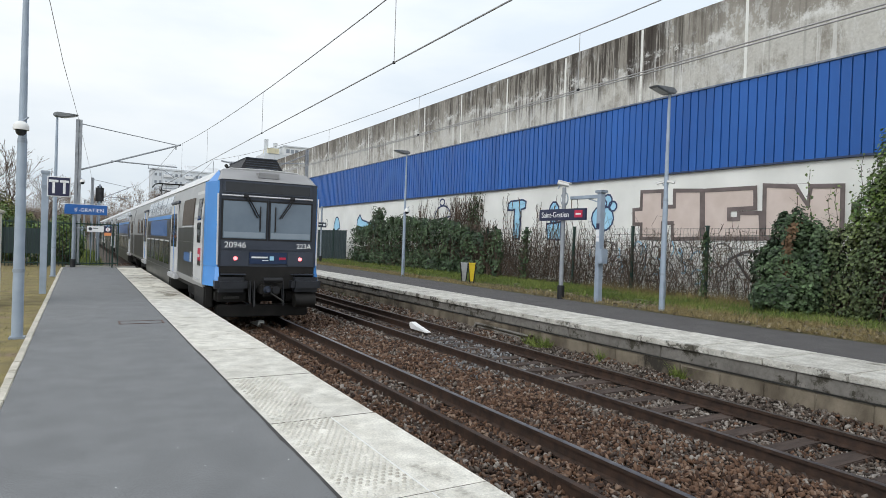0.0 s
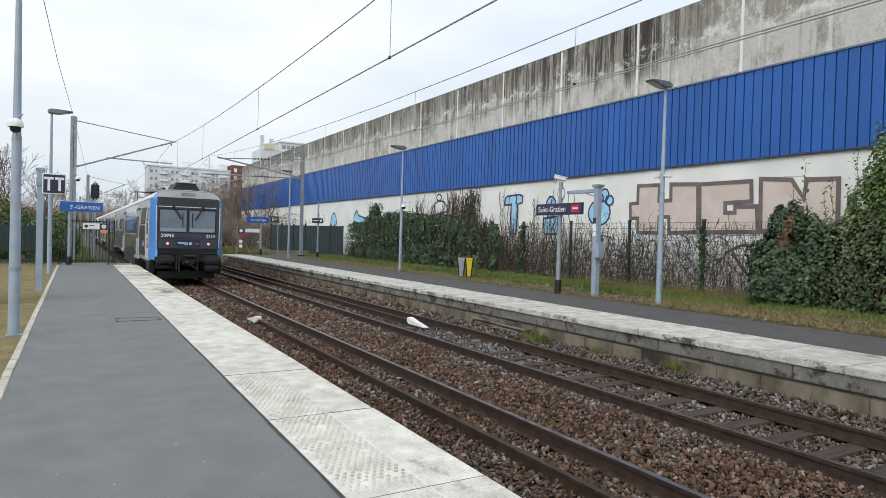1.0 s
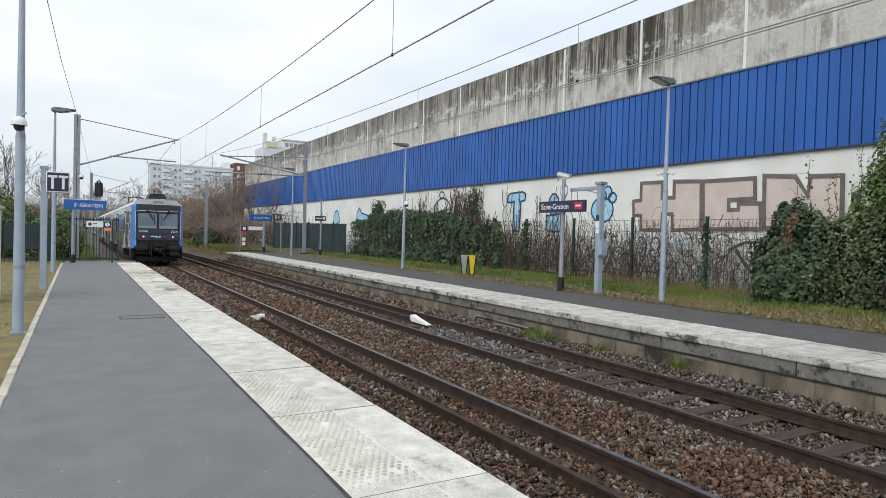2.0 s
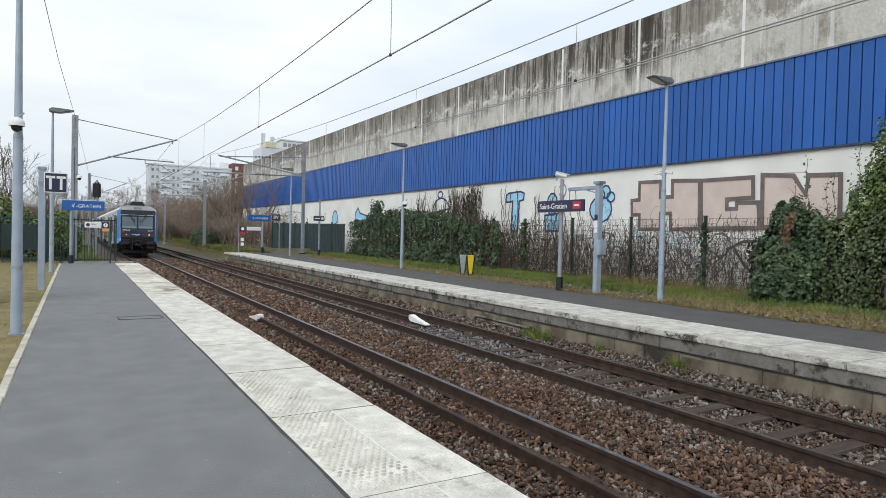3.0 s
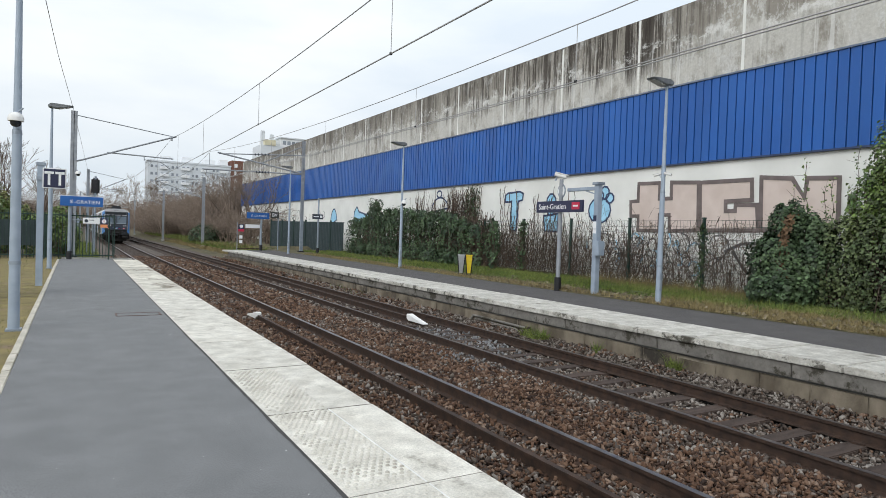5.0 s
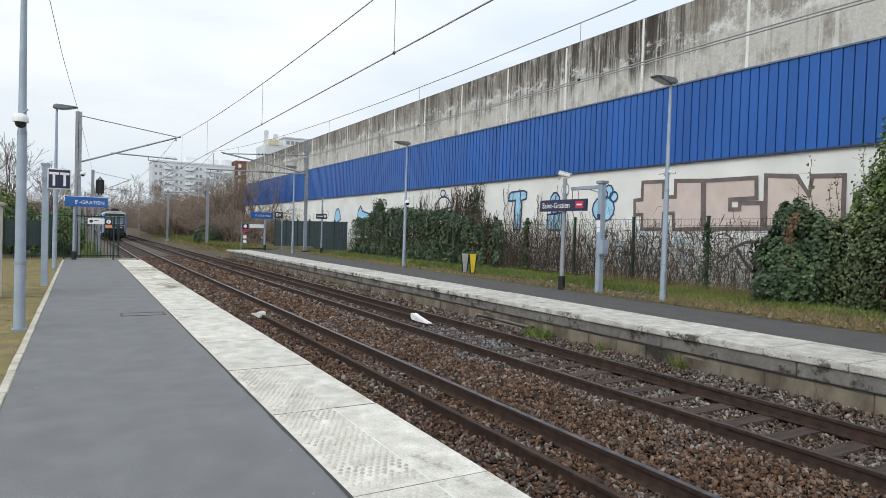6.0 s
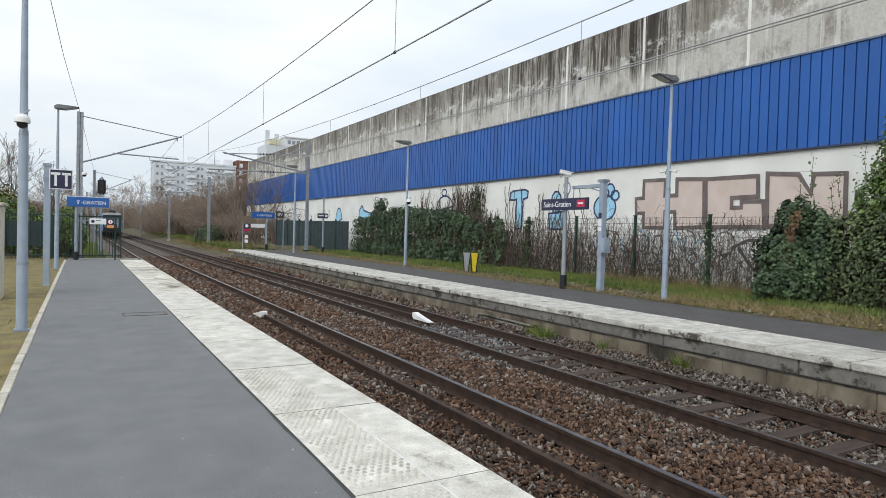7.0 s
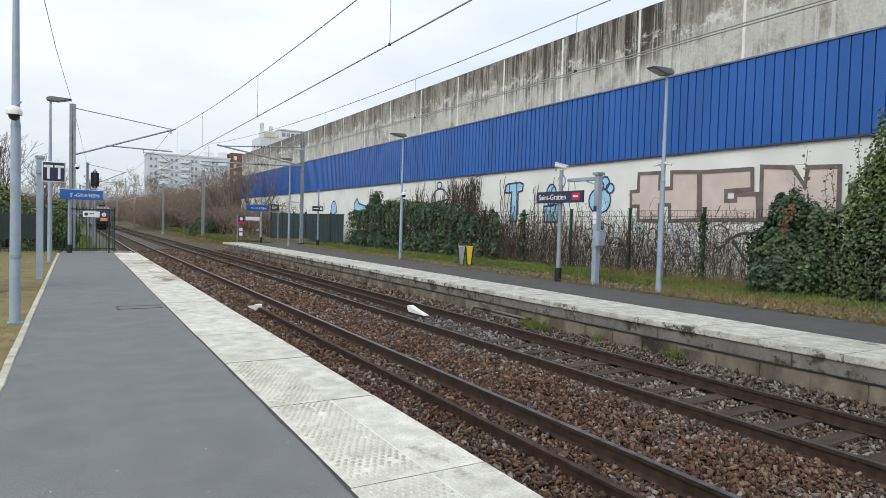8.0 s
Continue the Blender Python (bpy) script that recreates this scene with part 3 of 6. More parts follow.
def structure():
    ground()
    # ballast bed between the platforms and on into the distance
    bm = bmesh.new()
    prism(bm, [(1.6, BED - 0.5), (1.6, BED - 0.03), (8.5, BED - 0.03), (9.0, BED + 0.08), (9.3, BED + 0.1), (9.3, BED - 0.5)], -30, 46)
    setting("gap_shaded_ballast_bed", bm, GAP_SHADE_BED, "brown crushed stone ballast bed under two tracks, gap shade in its colour", "ballast")
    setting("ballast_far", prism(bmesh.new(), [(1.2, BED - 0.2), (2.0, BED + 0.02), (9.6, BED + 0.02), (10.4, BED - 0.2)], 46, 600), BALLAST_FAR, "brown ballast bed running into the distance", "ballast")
    # near platform: asphalt, edge support, kerb, verge
    setting("platform_near", B(KERB, SLAB_IN - 0.012, -30, END_W, -1.2, 0.0), ASPHALT, "smooth grey asphalt platform surface", "platform")
    setting("platform_near_support", B(SLAB_IN - 0.012, SLAB_OUT - 0.14, -30, END_W - 0.02, -1.2, -0.12), CONCRETE, "concrete wall carrying the platform edge slabs", "platform")
    setting("verge_near", B(-60, KERB - 0.085, -30, 33.5, -1.2, -0.025), EARTH, "mossy yellow-brown verge behind the platform kerb", "verge")
    # far platform
    setting("platform_far", B(SLAB_E, PATH_E, -30, END_E, -1.2, 0.0), ASPHALT_E, "dark worn asphalt of the opposite platform", "platform")
    setting("platform_far_support", B(EDGE_E + 0.105, SLAB_E, -30, END_E - 0.03, -1.3, -0.31), FOOT_WALL, "stained concrete footing under the opposite platform", "platform")
    bm = bmesh.new()
    xs = [PATH_E, 13.0, 13.8, 15, 16.2, FENCE, WALL + 0.6, 40]
    ys = [-30, -10, 0] + [3 + 1.5 * k for k in range(34)] + [56, 70, 84, 100]
    grid = [[bm.verts.new((x, y, (-0.015 if x == PATH_E else 0.02 + 0.05 * noise.noise((x * 0.9, y * 0.7, 3)) + 0.01 * max(0, x - 13)))) for x in xs] for y in ys]
    for j in range(len(ys) - 1):
        for i in range(len(xs) - 1):
            bm.faces.new((grid[j][i], grid[j][i + 1], grid[j + 1][i + 1], grid[j + 1][i])).smooth = True
    setting("verge_far", bm, VERGE, "grass and dead leaves between platform and fence", "verge")
    # factory wall: painted foot, backing, coping
    setting("wall_east", B(WALL, WALL + 0.5, -25, WALL_END, -0.5, 4.36), RENDER_WHITE, "cream painted lower wall of the long building", "wall")
    setting("wall_east_core", B(WALL + 0.1, WALL + 0.6, -25, WALL_END, 4.36, 9.9), CONCRETE, "concrete core of the long building wall", "wall")
    setting("wall_end", B(WALL + 0.6, WALL + 30, WALL_END - 0.5, WALL_END, -0.5, 9.9), BRICK_TAN, "end wall of the long building", "wall")
    setting("roof_east", B(WALL + 0.6, WALL + 30, -25, WALL_END - 0.5, 9.5, 9.7), CONCRETE, "flat roof of the long building", "roof")


# ---- rails ----
RAIL_SHAPE = [(-0.075, -0.172), (0.075, -0.172), (0.075, -0.160), (0.012, -0.142), (0.009, -0.045), (0.036, -0.036), (0.036, -0.002), (-0.036, -0.002),
              (-0.036, -0.036), (-0.009, -0.045), (-0.012, -0.142), (-0.075, -0.160)]


def rail_track(name, x, label, head, spare):
    t = thing(name, x, 0, RAIL, label, "railway track", "tracks")
    for side in (-0.75, 0.75):
        r = part("rail", prism(bmesh.new(), [(side + a, b_) for a, b_ in RAIL_SHAPE], -30, 520), RUST, t)
        part("rail_head", B(side - 0.034, side + 0.034, -30, 520, -0.0015, 0.003), head, r, "running surface worn by wheels")
    sx, y0, y1 = spare
    part("spare_rail", prism(bmesh.new(), [(sx + a * 0.95, b_ - 0.02) for a, b_ in RAIL_SHAPE], y0, y1), RUST, t, "rusty spare rail lying between the running rails")
    return t


def white_end(x, y, turn):
    t = thing("rail_end_block", x, y, RAIL - 0.12, "white painted wedge at the end of a spare rail", "marker block", "white marker blocks", turn)
    bm = bmesh.new()
    prism(bm, [(-0.52, 0.0), (0.32, 0.0), (0.40, 0.06), (0.40, 0.16), (0.33, 0.175), (0.0, 0.105), (-0.52, 0.022)], -0.075, 0.075, "x")
    bmesh.ops.bevel(bm, geom=bm.edges[:], offset=0.008, segments=2, affect="EDGES")
    part("wedge", bm, WHITE_PAINT, t)
    return t


# ---- train ----
BODY_SHAPE = [(1.36, 0.86), (1.41, 1.0), (1.41, 2.55), (1.37, 3.05), (1.27, 3.45), (1.05, 3.69), (0.8, 3.775), (0.0, 3.80)]


def side_x(z):
    for (xa, za), (xb, zb) in zip(BODY_SHAPE, BODY_SHAPE[1:]):
        if za <= z <= zb:
            return xa + (xb - xa) * (z - za) / (zb - za)
    return 1.36


def side_panel(name, y0, y1, z0, z1, mat, parent, out=0.012, sides=(-1, 1), label=""):
    """A sheet that follows the car's side between two heights."""
    for s in sides:
        bm = bmesh.new()
        n = 5 if z1 > 2.6 else 1
        rows = []
        for k in range(n + 1):
            z = z0 + (z1 - z0) * k / n
            rows.append([bm.verts.new((s * (side_x(z) + o), y, z)) for y, o in ((y0, -0.02), (y0 + 0.006, out), (y1 - 0.006, out), (y1, -0.02))])
        for k in range(n):
            for i in range(3):
                bm.faces.new((rows[k][i], rows[k][i + 1], rows[k + 1][i + 1], rows[k + 1][i]))
        bmesh.ops.recalc_face_normals(bm, faces=bm.faces)
        part(name, bm, mat, parent, label)


def shell(y0, y1, zlow=0.86):
    half = [(a, max(b_, zlow)) if i else (a, zlow) for i, (a, b_) in enumerate(BODY_SHAPE)]
    ring = half + [(-a, b_) for a, b_ in half[-2::-1]]
    return prism(bmesh.new(), ring, y0, y1)


def bogie(y, coach):
    b = part("bogie", B(-1.15, 1.15, y - 1.5, y + 1.5, 0.45, 0.72, bevel=0.03), UNDER, coach)
    for dy in (-1.25, 1.25):
        for s in (-1, 1):
            part("wheel", T((s * 0.70, y + dy, 0.46), (s * 0.82, y + dy, 0.46), 0.46, sides=20), UNDER, b)
            part("axle_box", B(s * 0.9 if s > 0 else -1.12, 1.12 if s > 0 else -0.9, y + dy - 0.2, y + dy + 0.2, 0.3, 0.62, bevel=0.03), UNDER, b)
        part("spring", T((1.02, y + dy * 0.5, 0.3), (1.02, y + dy * 0.5, 0.75), 0.12, sides=10), UNDER, b)


def door_pair(y, coach):
    """A plug door in a recess, two leaves with tall panes."""
    for s in (-1, 1):
        d = part("door", B(min(s * 1.395, s * 1.425), max(s * 1.395, s * 1.425), y, y + 1.5, 0.98, 3.02, bevel=0.005), TRAIN_WHITE, coach, "light grey double door with tall dark panes")
        for k in (0.14, 0.82):
            part("door_pane", B(min(s * 1.42, s * 1.432), max(s * 1.42, s * 1.432), y + k, y + k + 0.54, 1.75, 2.75, bevel=0.004), GLASS, d)
        part("door_edge", B(min(s * 1.42, s * 1.434), max(s * 1.42, s * 1.434), y + 0.72, y + 0.78, 1.0, 3.0), TRAIN_BLUE, d)
        part("door_step", B(min(s * 1.36, s * 1.5), max(s * 1.36, s * 1.5), y - 0.05, y + 1.55, 0.80, 0.95, bevel=0.02), CHROME, d)
        part("door_canopy", B(min(s * 1.36, s * 1.43), max(s * 1.36, s * 1.43), y - 0.1, y + 1.6, 3.05, 3.13, bevel=0.015), TRAIN_DARK, d)


def coach(y0, length, train, cab):
    c = part("coach", shell(y0 + (0.60 if cab else 0.0), y0 + length, 0.86), TRAIN_SIDE, train, "double-deck coach in grey, taupe and blue")
    d1 = y0 + (4.95 if cab else 2.2)
    d2 = y0 + length - (7.4 if cab else 3.9)
    a, b = d1 + 1.75, d2 - 0.25
    door_pair(d1, c)
    door_pair(d2, c)
    part("coach_roof", prism(bmesh.new(), [(1.29, 3.46), (1.07, 3.705), (0.8, 3.795), (0, 3.82), (-0.8, 3.795), (-1.07, 3.705), (-1.29, 3.46)], y0 + (0.62 if cab else 0.02), y0 + length - 0.02), TRAIN_TOP, c)
    # low double-deck body between the bogies
    part("lower_body", B(-1.424, 1.424, a - 0.1, b + 0.1, 0.36, 1.03, bevel=0.05), TRAIN_MID, c)
    side_panel("lower_panel", a, b, 1.0, 2.02, TRAIN_MID, c)
    side_panel("middle_panel", a, b, 2.03, 2.62, TRAIN_MID, c)
    side_panel("blue_field", a + 0.9, b - 1.6, 2.05, 2.60, TRAIN_BAND, c, out=0.016)
    side_panel("blue_band", a, b, 2.63, 2.75, TRAIN_BLUE, c, out=0.018)
    n = max(3, round((b - a) / 1.55))
    w = (b - a) / n
    for k in range(n):
        y = a + w * k
        side_panel("upper_window", y + 0.10, y + w - 0.06, 2.80, 3.36, SKY_GLASS, c, out=0.018)
        side_panel("lower_window", y + 0.2, y + w - 0.2, 1.15, 1.88, GLASS, c, out=0.018)
        side_panel("window_bar", y + 0.2, y + w - 0.2, 1.885, 1.93, TRAIN_WHITE, c, out=0.02)
    # vestibule and end sections
    if not cab:
        side_panel("end_panel", y0 + 0.1, d1 - 0.2, 1.0, 2.0, TRAIN_MID, c)
        side_panel("end_window", y0 + 0.6, d1 - 0.5, 2.1, 2.75, GLASS, c, out=0.016)
    side_panel("end_panel", d2 + 1.75, y0 + length - 0.2, 1.0, 2.02, TRAIN_MID, c)
    side_panel("end_window", d2 + 2.2, d2 + 3.2, 2.1, 2.8, GLASS, c, out=0.016)
    if cab:
        side_panel("end_window", d2 + 4.0, d2 + 5.0, 2.1, 2.8, GLASS, c, out=0.016)
    bogie(y0 + 3.0, c)
    bogie(y0 + length - 3.0, c)
    part("solebar", B(-1.3, 1.3, y0 + 0.7, y0 + length - 0.3, 0.74, 0.88), UNDER, c)
    part("gangway", B(-0.7, 0.7, y0 + length - 0.02, y0 + length + 0.5, 1.0, 3.3, bevel=0.05), UNDER, c)
    return c


def pantograph(y, c, up):
    base = part("pantograph", B(-0.6, 0.6, y - 0.6, y + 0.6, 3.96, 4.02), UNDER, c)
    top = 4.62 if up else 4.35
    knee = (4.04 + top) / 2
    for s in (-0.45, 0.45):
        part("arm", T((s, y - 0.5, 4.02), (s * 0.8, y + 0.9, knee), 0.03, sides=6), UNDER, base)
        part("arm", T((s * 0.8, y + 0.9, knee), (s * 0.9, y - 0.1, top), 0.025, sides=6), UNDER, base)
    part("cross_tube", T((-0.4, y + 0.9, knee), (0.4, y + 0.9, knee), 0.025, sides=6), UNDER, base)
    for dy in (-0.28, 0.08):
        bm = bmesh.new()
        pts = [(-0.86, y + dy, top - 0.22), (-0.74, y + dy, top - 0.05), (-0.58, y + dy, top), (0.58, y + dy, top), (0.74, y + dy, top - 0.05), (0.86, y + dy, top - 0.22)]
        for p, q in zip(pts, pts[1:]):
            tube(bm, p, q, 0.022, sides=6)
        part("collector", bm, UNDER, base)
    for s in (-1, 1):
        for dy in (-0.5, 0.5):
            part("insulator", T((s * 0.5, y + dy, 3.77), (s * 0.5, y + dy, 4.0), 0.07, sides=8), BRICK_RED, base)


def cab_front(train):
    c = part("cab", B(-1.165, 1.165, 0.02, 0.6, 0.95, 3.45), TRAIN_DARK, train, "dark grey rear cab with two windscreens and red tail lights")
    # roof cap sloping back from the face
    bm = bmesh.new()
    lo = [(-1.2, 0.04, 3.42), (-1.13, 0.0, 3.46), (1.13, 0.0, 3.46), (1.2, 0.04, 3.42)]
    hi = [(-1.18, 0.62, 3.5), (-1.04, 0.5, 3.72), (1.04, 0.5, 3.72), (1.18, 0.62, 3.5)]
    lv = [bm.verts.new(p) for p in lo]
    hv = [bm.verts.new(p) for p in hi]
    for k in range(3):
        bm.faces.new((lv[k], lv[k + 1], hv[k + 1], hv[k]))
    back = [bm.verts.new((x, 0.75, z)) for x, z in ((-1.3, 3.44), (-0.8, 3.80), (0.8, 3.80), (1.3, 3.44))]
    bm.faces.new((hv[1], hv[2], back[2], back[1]))
    bm.faces.new((hv[0], hv[1], back[1], back[0]))
    bm.faces.new((hv[2], hv[3], back[3], back[2]))
    bmesh.ops.recalc_face_normals(bm, faces=bm.faces)
    part("roof_cap", bm, TRAIN_ROOF, c, "pale grey sloping roof edge")
    part("roof_hatch", B(-0.25, 0.25, 0.16, 0.42, 3.56, 3.68), TRAIN_ROOF, c)
    # blue corner panels, flared at the foot
    for s in (-1, 1):
        bm = bmesh.new()
        prism(bm, [(s * 1.165, 0.02), (s * 1.20, 0.05), (s * 1.345, 0.46), (s * 1.38, 0.60), (s * 1.14, 0.60)], 1.42, 3.40, "z")
        part("corner_panel", bm, TRAIN_BLUE, c, "sky blue corner panel")
        bm = bmesh.new()
        ring0 = [(s * 1.14, 0.0, 1.415), (s * 1.20, 0.04, 1.415), (s * 1.345, 0.46, 1.415), (s * 1.38, 0.60, 1.415), (s * 1.14, 0.60, 1.415)]
        ring1 = [(s * 1.13, -0.14, 0.97), (s * 1.24, -0.08, 0.97), (s * 1.37, 0.34, 0.97), (s * 1.40, 0.56, 0.97), (s * 1.14, 0.60, 0.97)]
        a = [bm.verts.new(p) for p in ring0]
        b = [bm.verts.new(p) for p in ring1]
        for k in range(5):
            bm.faces.new((a[k], a[(k + 1) % 5], b[(k + 1) % 5], b[k]))
        bm.faces.new(a)
        bm.faces.new(b)
        bmesh.ops.recalc_face_normals(bm, faces=bm.faces)
        part("corner_foot", bm, TRAIN_BLUE, c)
        bm = bmesh.new()
        ra = [bm.verts.new(p) for p in ((s * 1.11, 0.02, 3.40), (s * 1.20, 0.05, 3.40), (s * 1.345, 0.46, 3.40), (s * 1.30, 0.60, 3.40))]
        rb = [bm.verts.new(p) for p in ((s * 1.08, 0.10, 3.49), (s * 1.12, 0.14, 3.50), (s * 1.10, 0.46, 3.68), (s * 1.08, 0.60, 3.72))]
        for k in range(3):
            bm.faces.new((ra[k], ra[k + 1], rb[k + 1], rb[k]))
        bmesh.ops.recalc_face_normals(bm, faces=bm.faces)
        part("corner_top", bm, TRAIN_BLUE if s < 0 else TRAIN_WHITE, c)
        part("cab_side", prism(bmesh.new(), [(s * 1.1, 0.88), (s * 1.36, 0.88), (s * 1.41, 1.0), (s * 1.41, 2.55), (s * 1.37, 3.05), (s * 1.27, 3.45), (s * 1.1, 3.66)], 0.605, 0.70), TRAIN_WHITE, c)
        part("hand_rail", T((s * 1.18, -0.03, 1.47), (s * 1.195, -0.03, 3.12), 0.022, sides=8), CHROME, c, "bare metal grab rail")
        part("tail_light", T((s * 0.77, 0.0, 1.62), (s * 0.77, -0.03, 1.62), 0.045, sides=14), TAIL, c, "lit red tail light")
        part("lamp_panel", B(*sorted((s * 0.46, s * 1.11)), -0.01, 0.04, 1.435, 1.80, bevel=0.01), TRAIN_DARK, c)
    part("destination_panel", B(-1.10, 1.04, -0.012, 0.04, 3.14, 3.44, bevel=0.012), TRAIN_DARK, c)
    part("destination_glass", B(-1.03, 0.98, -0.02, 0.0, 3.18, 3.40, bevel=0.004), GLASS, c)
    part("wiper_rail", T((-1.12, -0.05, 3.085), (1.04, -0.05, 3.085), 0.022, sides=8), CHROME, c, "bare metal wiper rail")
    for x0, x1 in ((-1.08, -0.07), (0.02, 1.03)):
        w = part("windscreen", B(x0, x1, -0.006, 0.04, 2.08, 2.97, bevel=0.01), SCREEN, c, "large flat windscreen with a grey blind")
        part("screen_desk", B(x0 + 0.03, x1 - 0.03, -0.010, -0.004, 2.11, 2.24), SCREEN_LOW, w)
        part("screen_gasket", B(x0 - 0.03, x1 + 0.03, -0.003, 0.035, 2.05, 3.0), DARK, w)
        mid = (x0 + x1) / 2
        part("wiper", T((mid, -0.06, 3.07), (mid + (0.28 if x0 < -0.5 else -0.3), -0.05, 2.58), 0.016, sides=6), DARK, w)
        part("wiper", T((mid + 0.06, -0.06, 3.07), (mid + (0.33 if x0 < -0.5 else -0.24), -0.05, 2.60), 0.013, sides=6), DARK, w)
        part("wiper_blade", B(mid + (0.34 if x0 < -0.5 else -0.40), mid + (0.365 if x0 < -0.5 else -0.375), -0.04, -0.015, 2.26, 2.86), DARK, w)
        part("wiper_motor", B(mid - 0.07, mid + 0.07, -0.08, -0.02, 3.04, 3.12, bevel=0.015), DARK, w)
    part("front_panel", B(-1.11, 1.06, -0.004, 0.04, 1.82, 2.05, bevel=0.01), TRAIN_DARK, c)
    lettering("unit_number", "20946", 0.20, SIGN_WHITE, c, pose(-0.78, -0.012, 1.93, 90, 0, 0))
    lettering("unit_number", "223A", 0.17, SIGN_WHITE, c, pose(0.86, -0.012, 1.93, 90, 0, 0))
    part("nameplate", B(-0.45, 0.45, -0.014, 0.04, 1.49, 1.77, bevel=0.01), TRAIN_PLATE, c, "navy plate with plain lettering bars")
    part("nameplate_bar", B(-0.40, -0.02, -0.019, -0.012, 1.63, 1.67), SIGN_WHITE, c)
    part("nameplate_bar", B(-0.15, 0.0, -0.019, -0.012, 1.57, 1.59), SIGN_WHITE, c)
    part("nameplate_square", B(0.03, 0.13, -0.019, -0.012, 1.58, 1.68), SPRAY_BLUE, c)
    part("nameplate_mark", B(0.26, 0.42, -0.019, -0.012, 1.60, 1.655), SIGN_RED, c)
    part("face_foot", B(-1.12, 1.12, 0.0, 0.3, 0.9, 1.43), UNDER, c)
    # buffers, coupler, hoses, under-run
    for s in (-1, 1):
        part("bumper", B(*sorted((s * 0.52, s * 1.25)), -0.30, 0.1, 0.84, 1.19, bevel=0.09), BUMPER, c, "black padded bumper")
        part("step_bar", B(*sorted((s * 0.55, s * 1.1)), -0.2, 0.0, 1.24, 1.26), TRAIN_DARK, c)
        part("under_box", B(*sorted((s * 0.45, s * 1.16)), 0.16, 0.8, 0.58, 0.86, bevel=0.05), UNDER, c)
    part("air_tank", T((0.62, -0.12, 0.62), (1.12, -0.12, 0.62), 0.17, sides=16), UNDER, c)
    k = part("coupler", B(-0.22, 0.24, -0.30, 0.2, 0.74, 1.06, bevel=0.06), UNDER, c, "dark automatic coupler")
    part("coupler_rim", T((-0.18, -0.33, 1.13), (0.26, -0.33, 1.13), 0.06, sides=12), DARK, k)
    part("coupler_cone", T((-0.08, -0.30, 0.9), (-0.08, -0.40, 0.9), 0.09, 0.05, sides=14), TRAIN_DARK, k)
    part("coupler_socket", T((0.12, -0.30, 0.9), (0.12, -0.34, 0.9), 0.09, sides=14), DARK, k)
    part("coupler_lever", T((0.0, -0.34, 0.82), (0.3, -0.36, 0.62), 0.02, sides=6), TRAIN_MID, k)
    for x, dz in ((-0.34, 0.5), (-0.44, 0.42), (0.34, 0.48)):
        bm = bmesh.new()
        pts = [Vector((x, -0.12 - 0.12 * math.sin(math.pi * i / 8), 1.1 - dz * math.sin(math.pi * i / 8))) + Vector((-0.03 * i / 8, 0, -0.2 * i / 8)) for i in range(9)]
        for p, q in zip(pts, pts[1:]):
            tube(bm, p, q, 0.02, sides=6, caps=False)
        part("air_hose", bm, DARK, c)
    part("id_plate", B(-0.98, -0.62, 0.135, 0.155, 0.66, 0.71), TRAIN_MID, c)
    part("snow_guard", B(-1.1, 1.1, 0.3, 0.45, 0.2, 0.5, bevel=0.03), UNDER, c)
    # roof equipment box behind the cab
    bm = bmesh.new()
    r0 = [bm.verts.new(p) for p in ((-0.54, 0.92, 3.77), (0.58, 0.92, 3.77), (0.58, 3.2, 3.77), (-0.54, 3.2, 3.77))]
    r1 = [bm.verts.new(p) for p in ((-0.36, 1.0, 4.11), (0.40, 1.0, 4.11), (0.40, 3.0, 4.11), (-0.36, 3.0, 4.11))]
    for i in range(4):
        bm.faces.new((r0[i], r0[(i + 1) % 4], r1[(i + 1) % 4], r1[i]))
    bm.faces.new(r1)
    bmesh.ops.recalc_face_normals(bm, faces=bm.faces)
    ac = part("roof_unit", bm, DARK, c, "dark grey roof equipment housing with grilles")
    part("roof_unit_lid", B(-0.38, 0.42, 0.97, 3.05, 4.105, 4.13, bevel=0.01), TRAIN_DARK, ac)
    for i in range(6):
        part("roof_fin", B(-0.33 + i * 0.13, -0.30 + i * 0.13, 1.2, 2.9, 4.125, 4.145), UNDER, ac)
    for i in range(4):
        part("roof_slat", B(-0.38, 0.42, 0.925 + 0.014 * i, 0.965 + 0.014 * i, 3.86 + 0.06 * i, 3.875 + 0.06 * i), TRAIN_DARK, ac)
    part("horn", T((-0.80, 0.95, 3.80), (-0.88, 0.82, 3.85), 0.03, 0.045, sides=8), UNDER, ac)
    # cab side: window, grille, dark field, logo shapes
    for s in (-1, 1):
        side_panel("cab_panel", 0.61, 1.915, 0.98, 3.22, TRAIN_WHITE, c, out=0.008, sides=(s,))
        side_panel("cab_window", 0.85, 1.33, 1.95, 3.02, GLASS, c, out=0.02, sides=(s,))
        side_panel("cab_window_bar", 0.85, 1.33, 2.44, 2.49, TRAIN_WHITE, c, out=0.024, sides=(s,))
        side_panel("equipment_grille", 2.0, 3.85, 2.38, 3.08, GRILLE, c, out=0.03, sides=(s,), label="brown louvred equipment grille")
        side_panel("grille_foot", 2.0, 3.85, 2.33, 2.37, TRAIN_WHITE, c, out=0.034, sides=(s,))
        side_panel("side_field", 1.92, 4.75, 1.95, 2.32, TRAIN_MID, c, out=0.014, sides=(s,))
        side_panel("side_field", 1.92, 4.75, 1.05, 1.94, TRAIN_MID, c, out=0.014, sides=(s,))
        side_panel("blue_mark", 2.1, 3.5, 1.42, 1.66, TRAIN_BAND, c, out=0.018, sides=(s,))
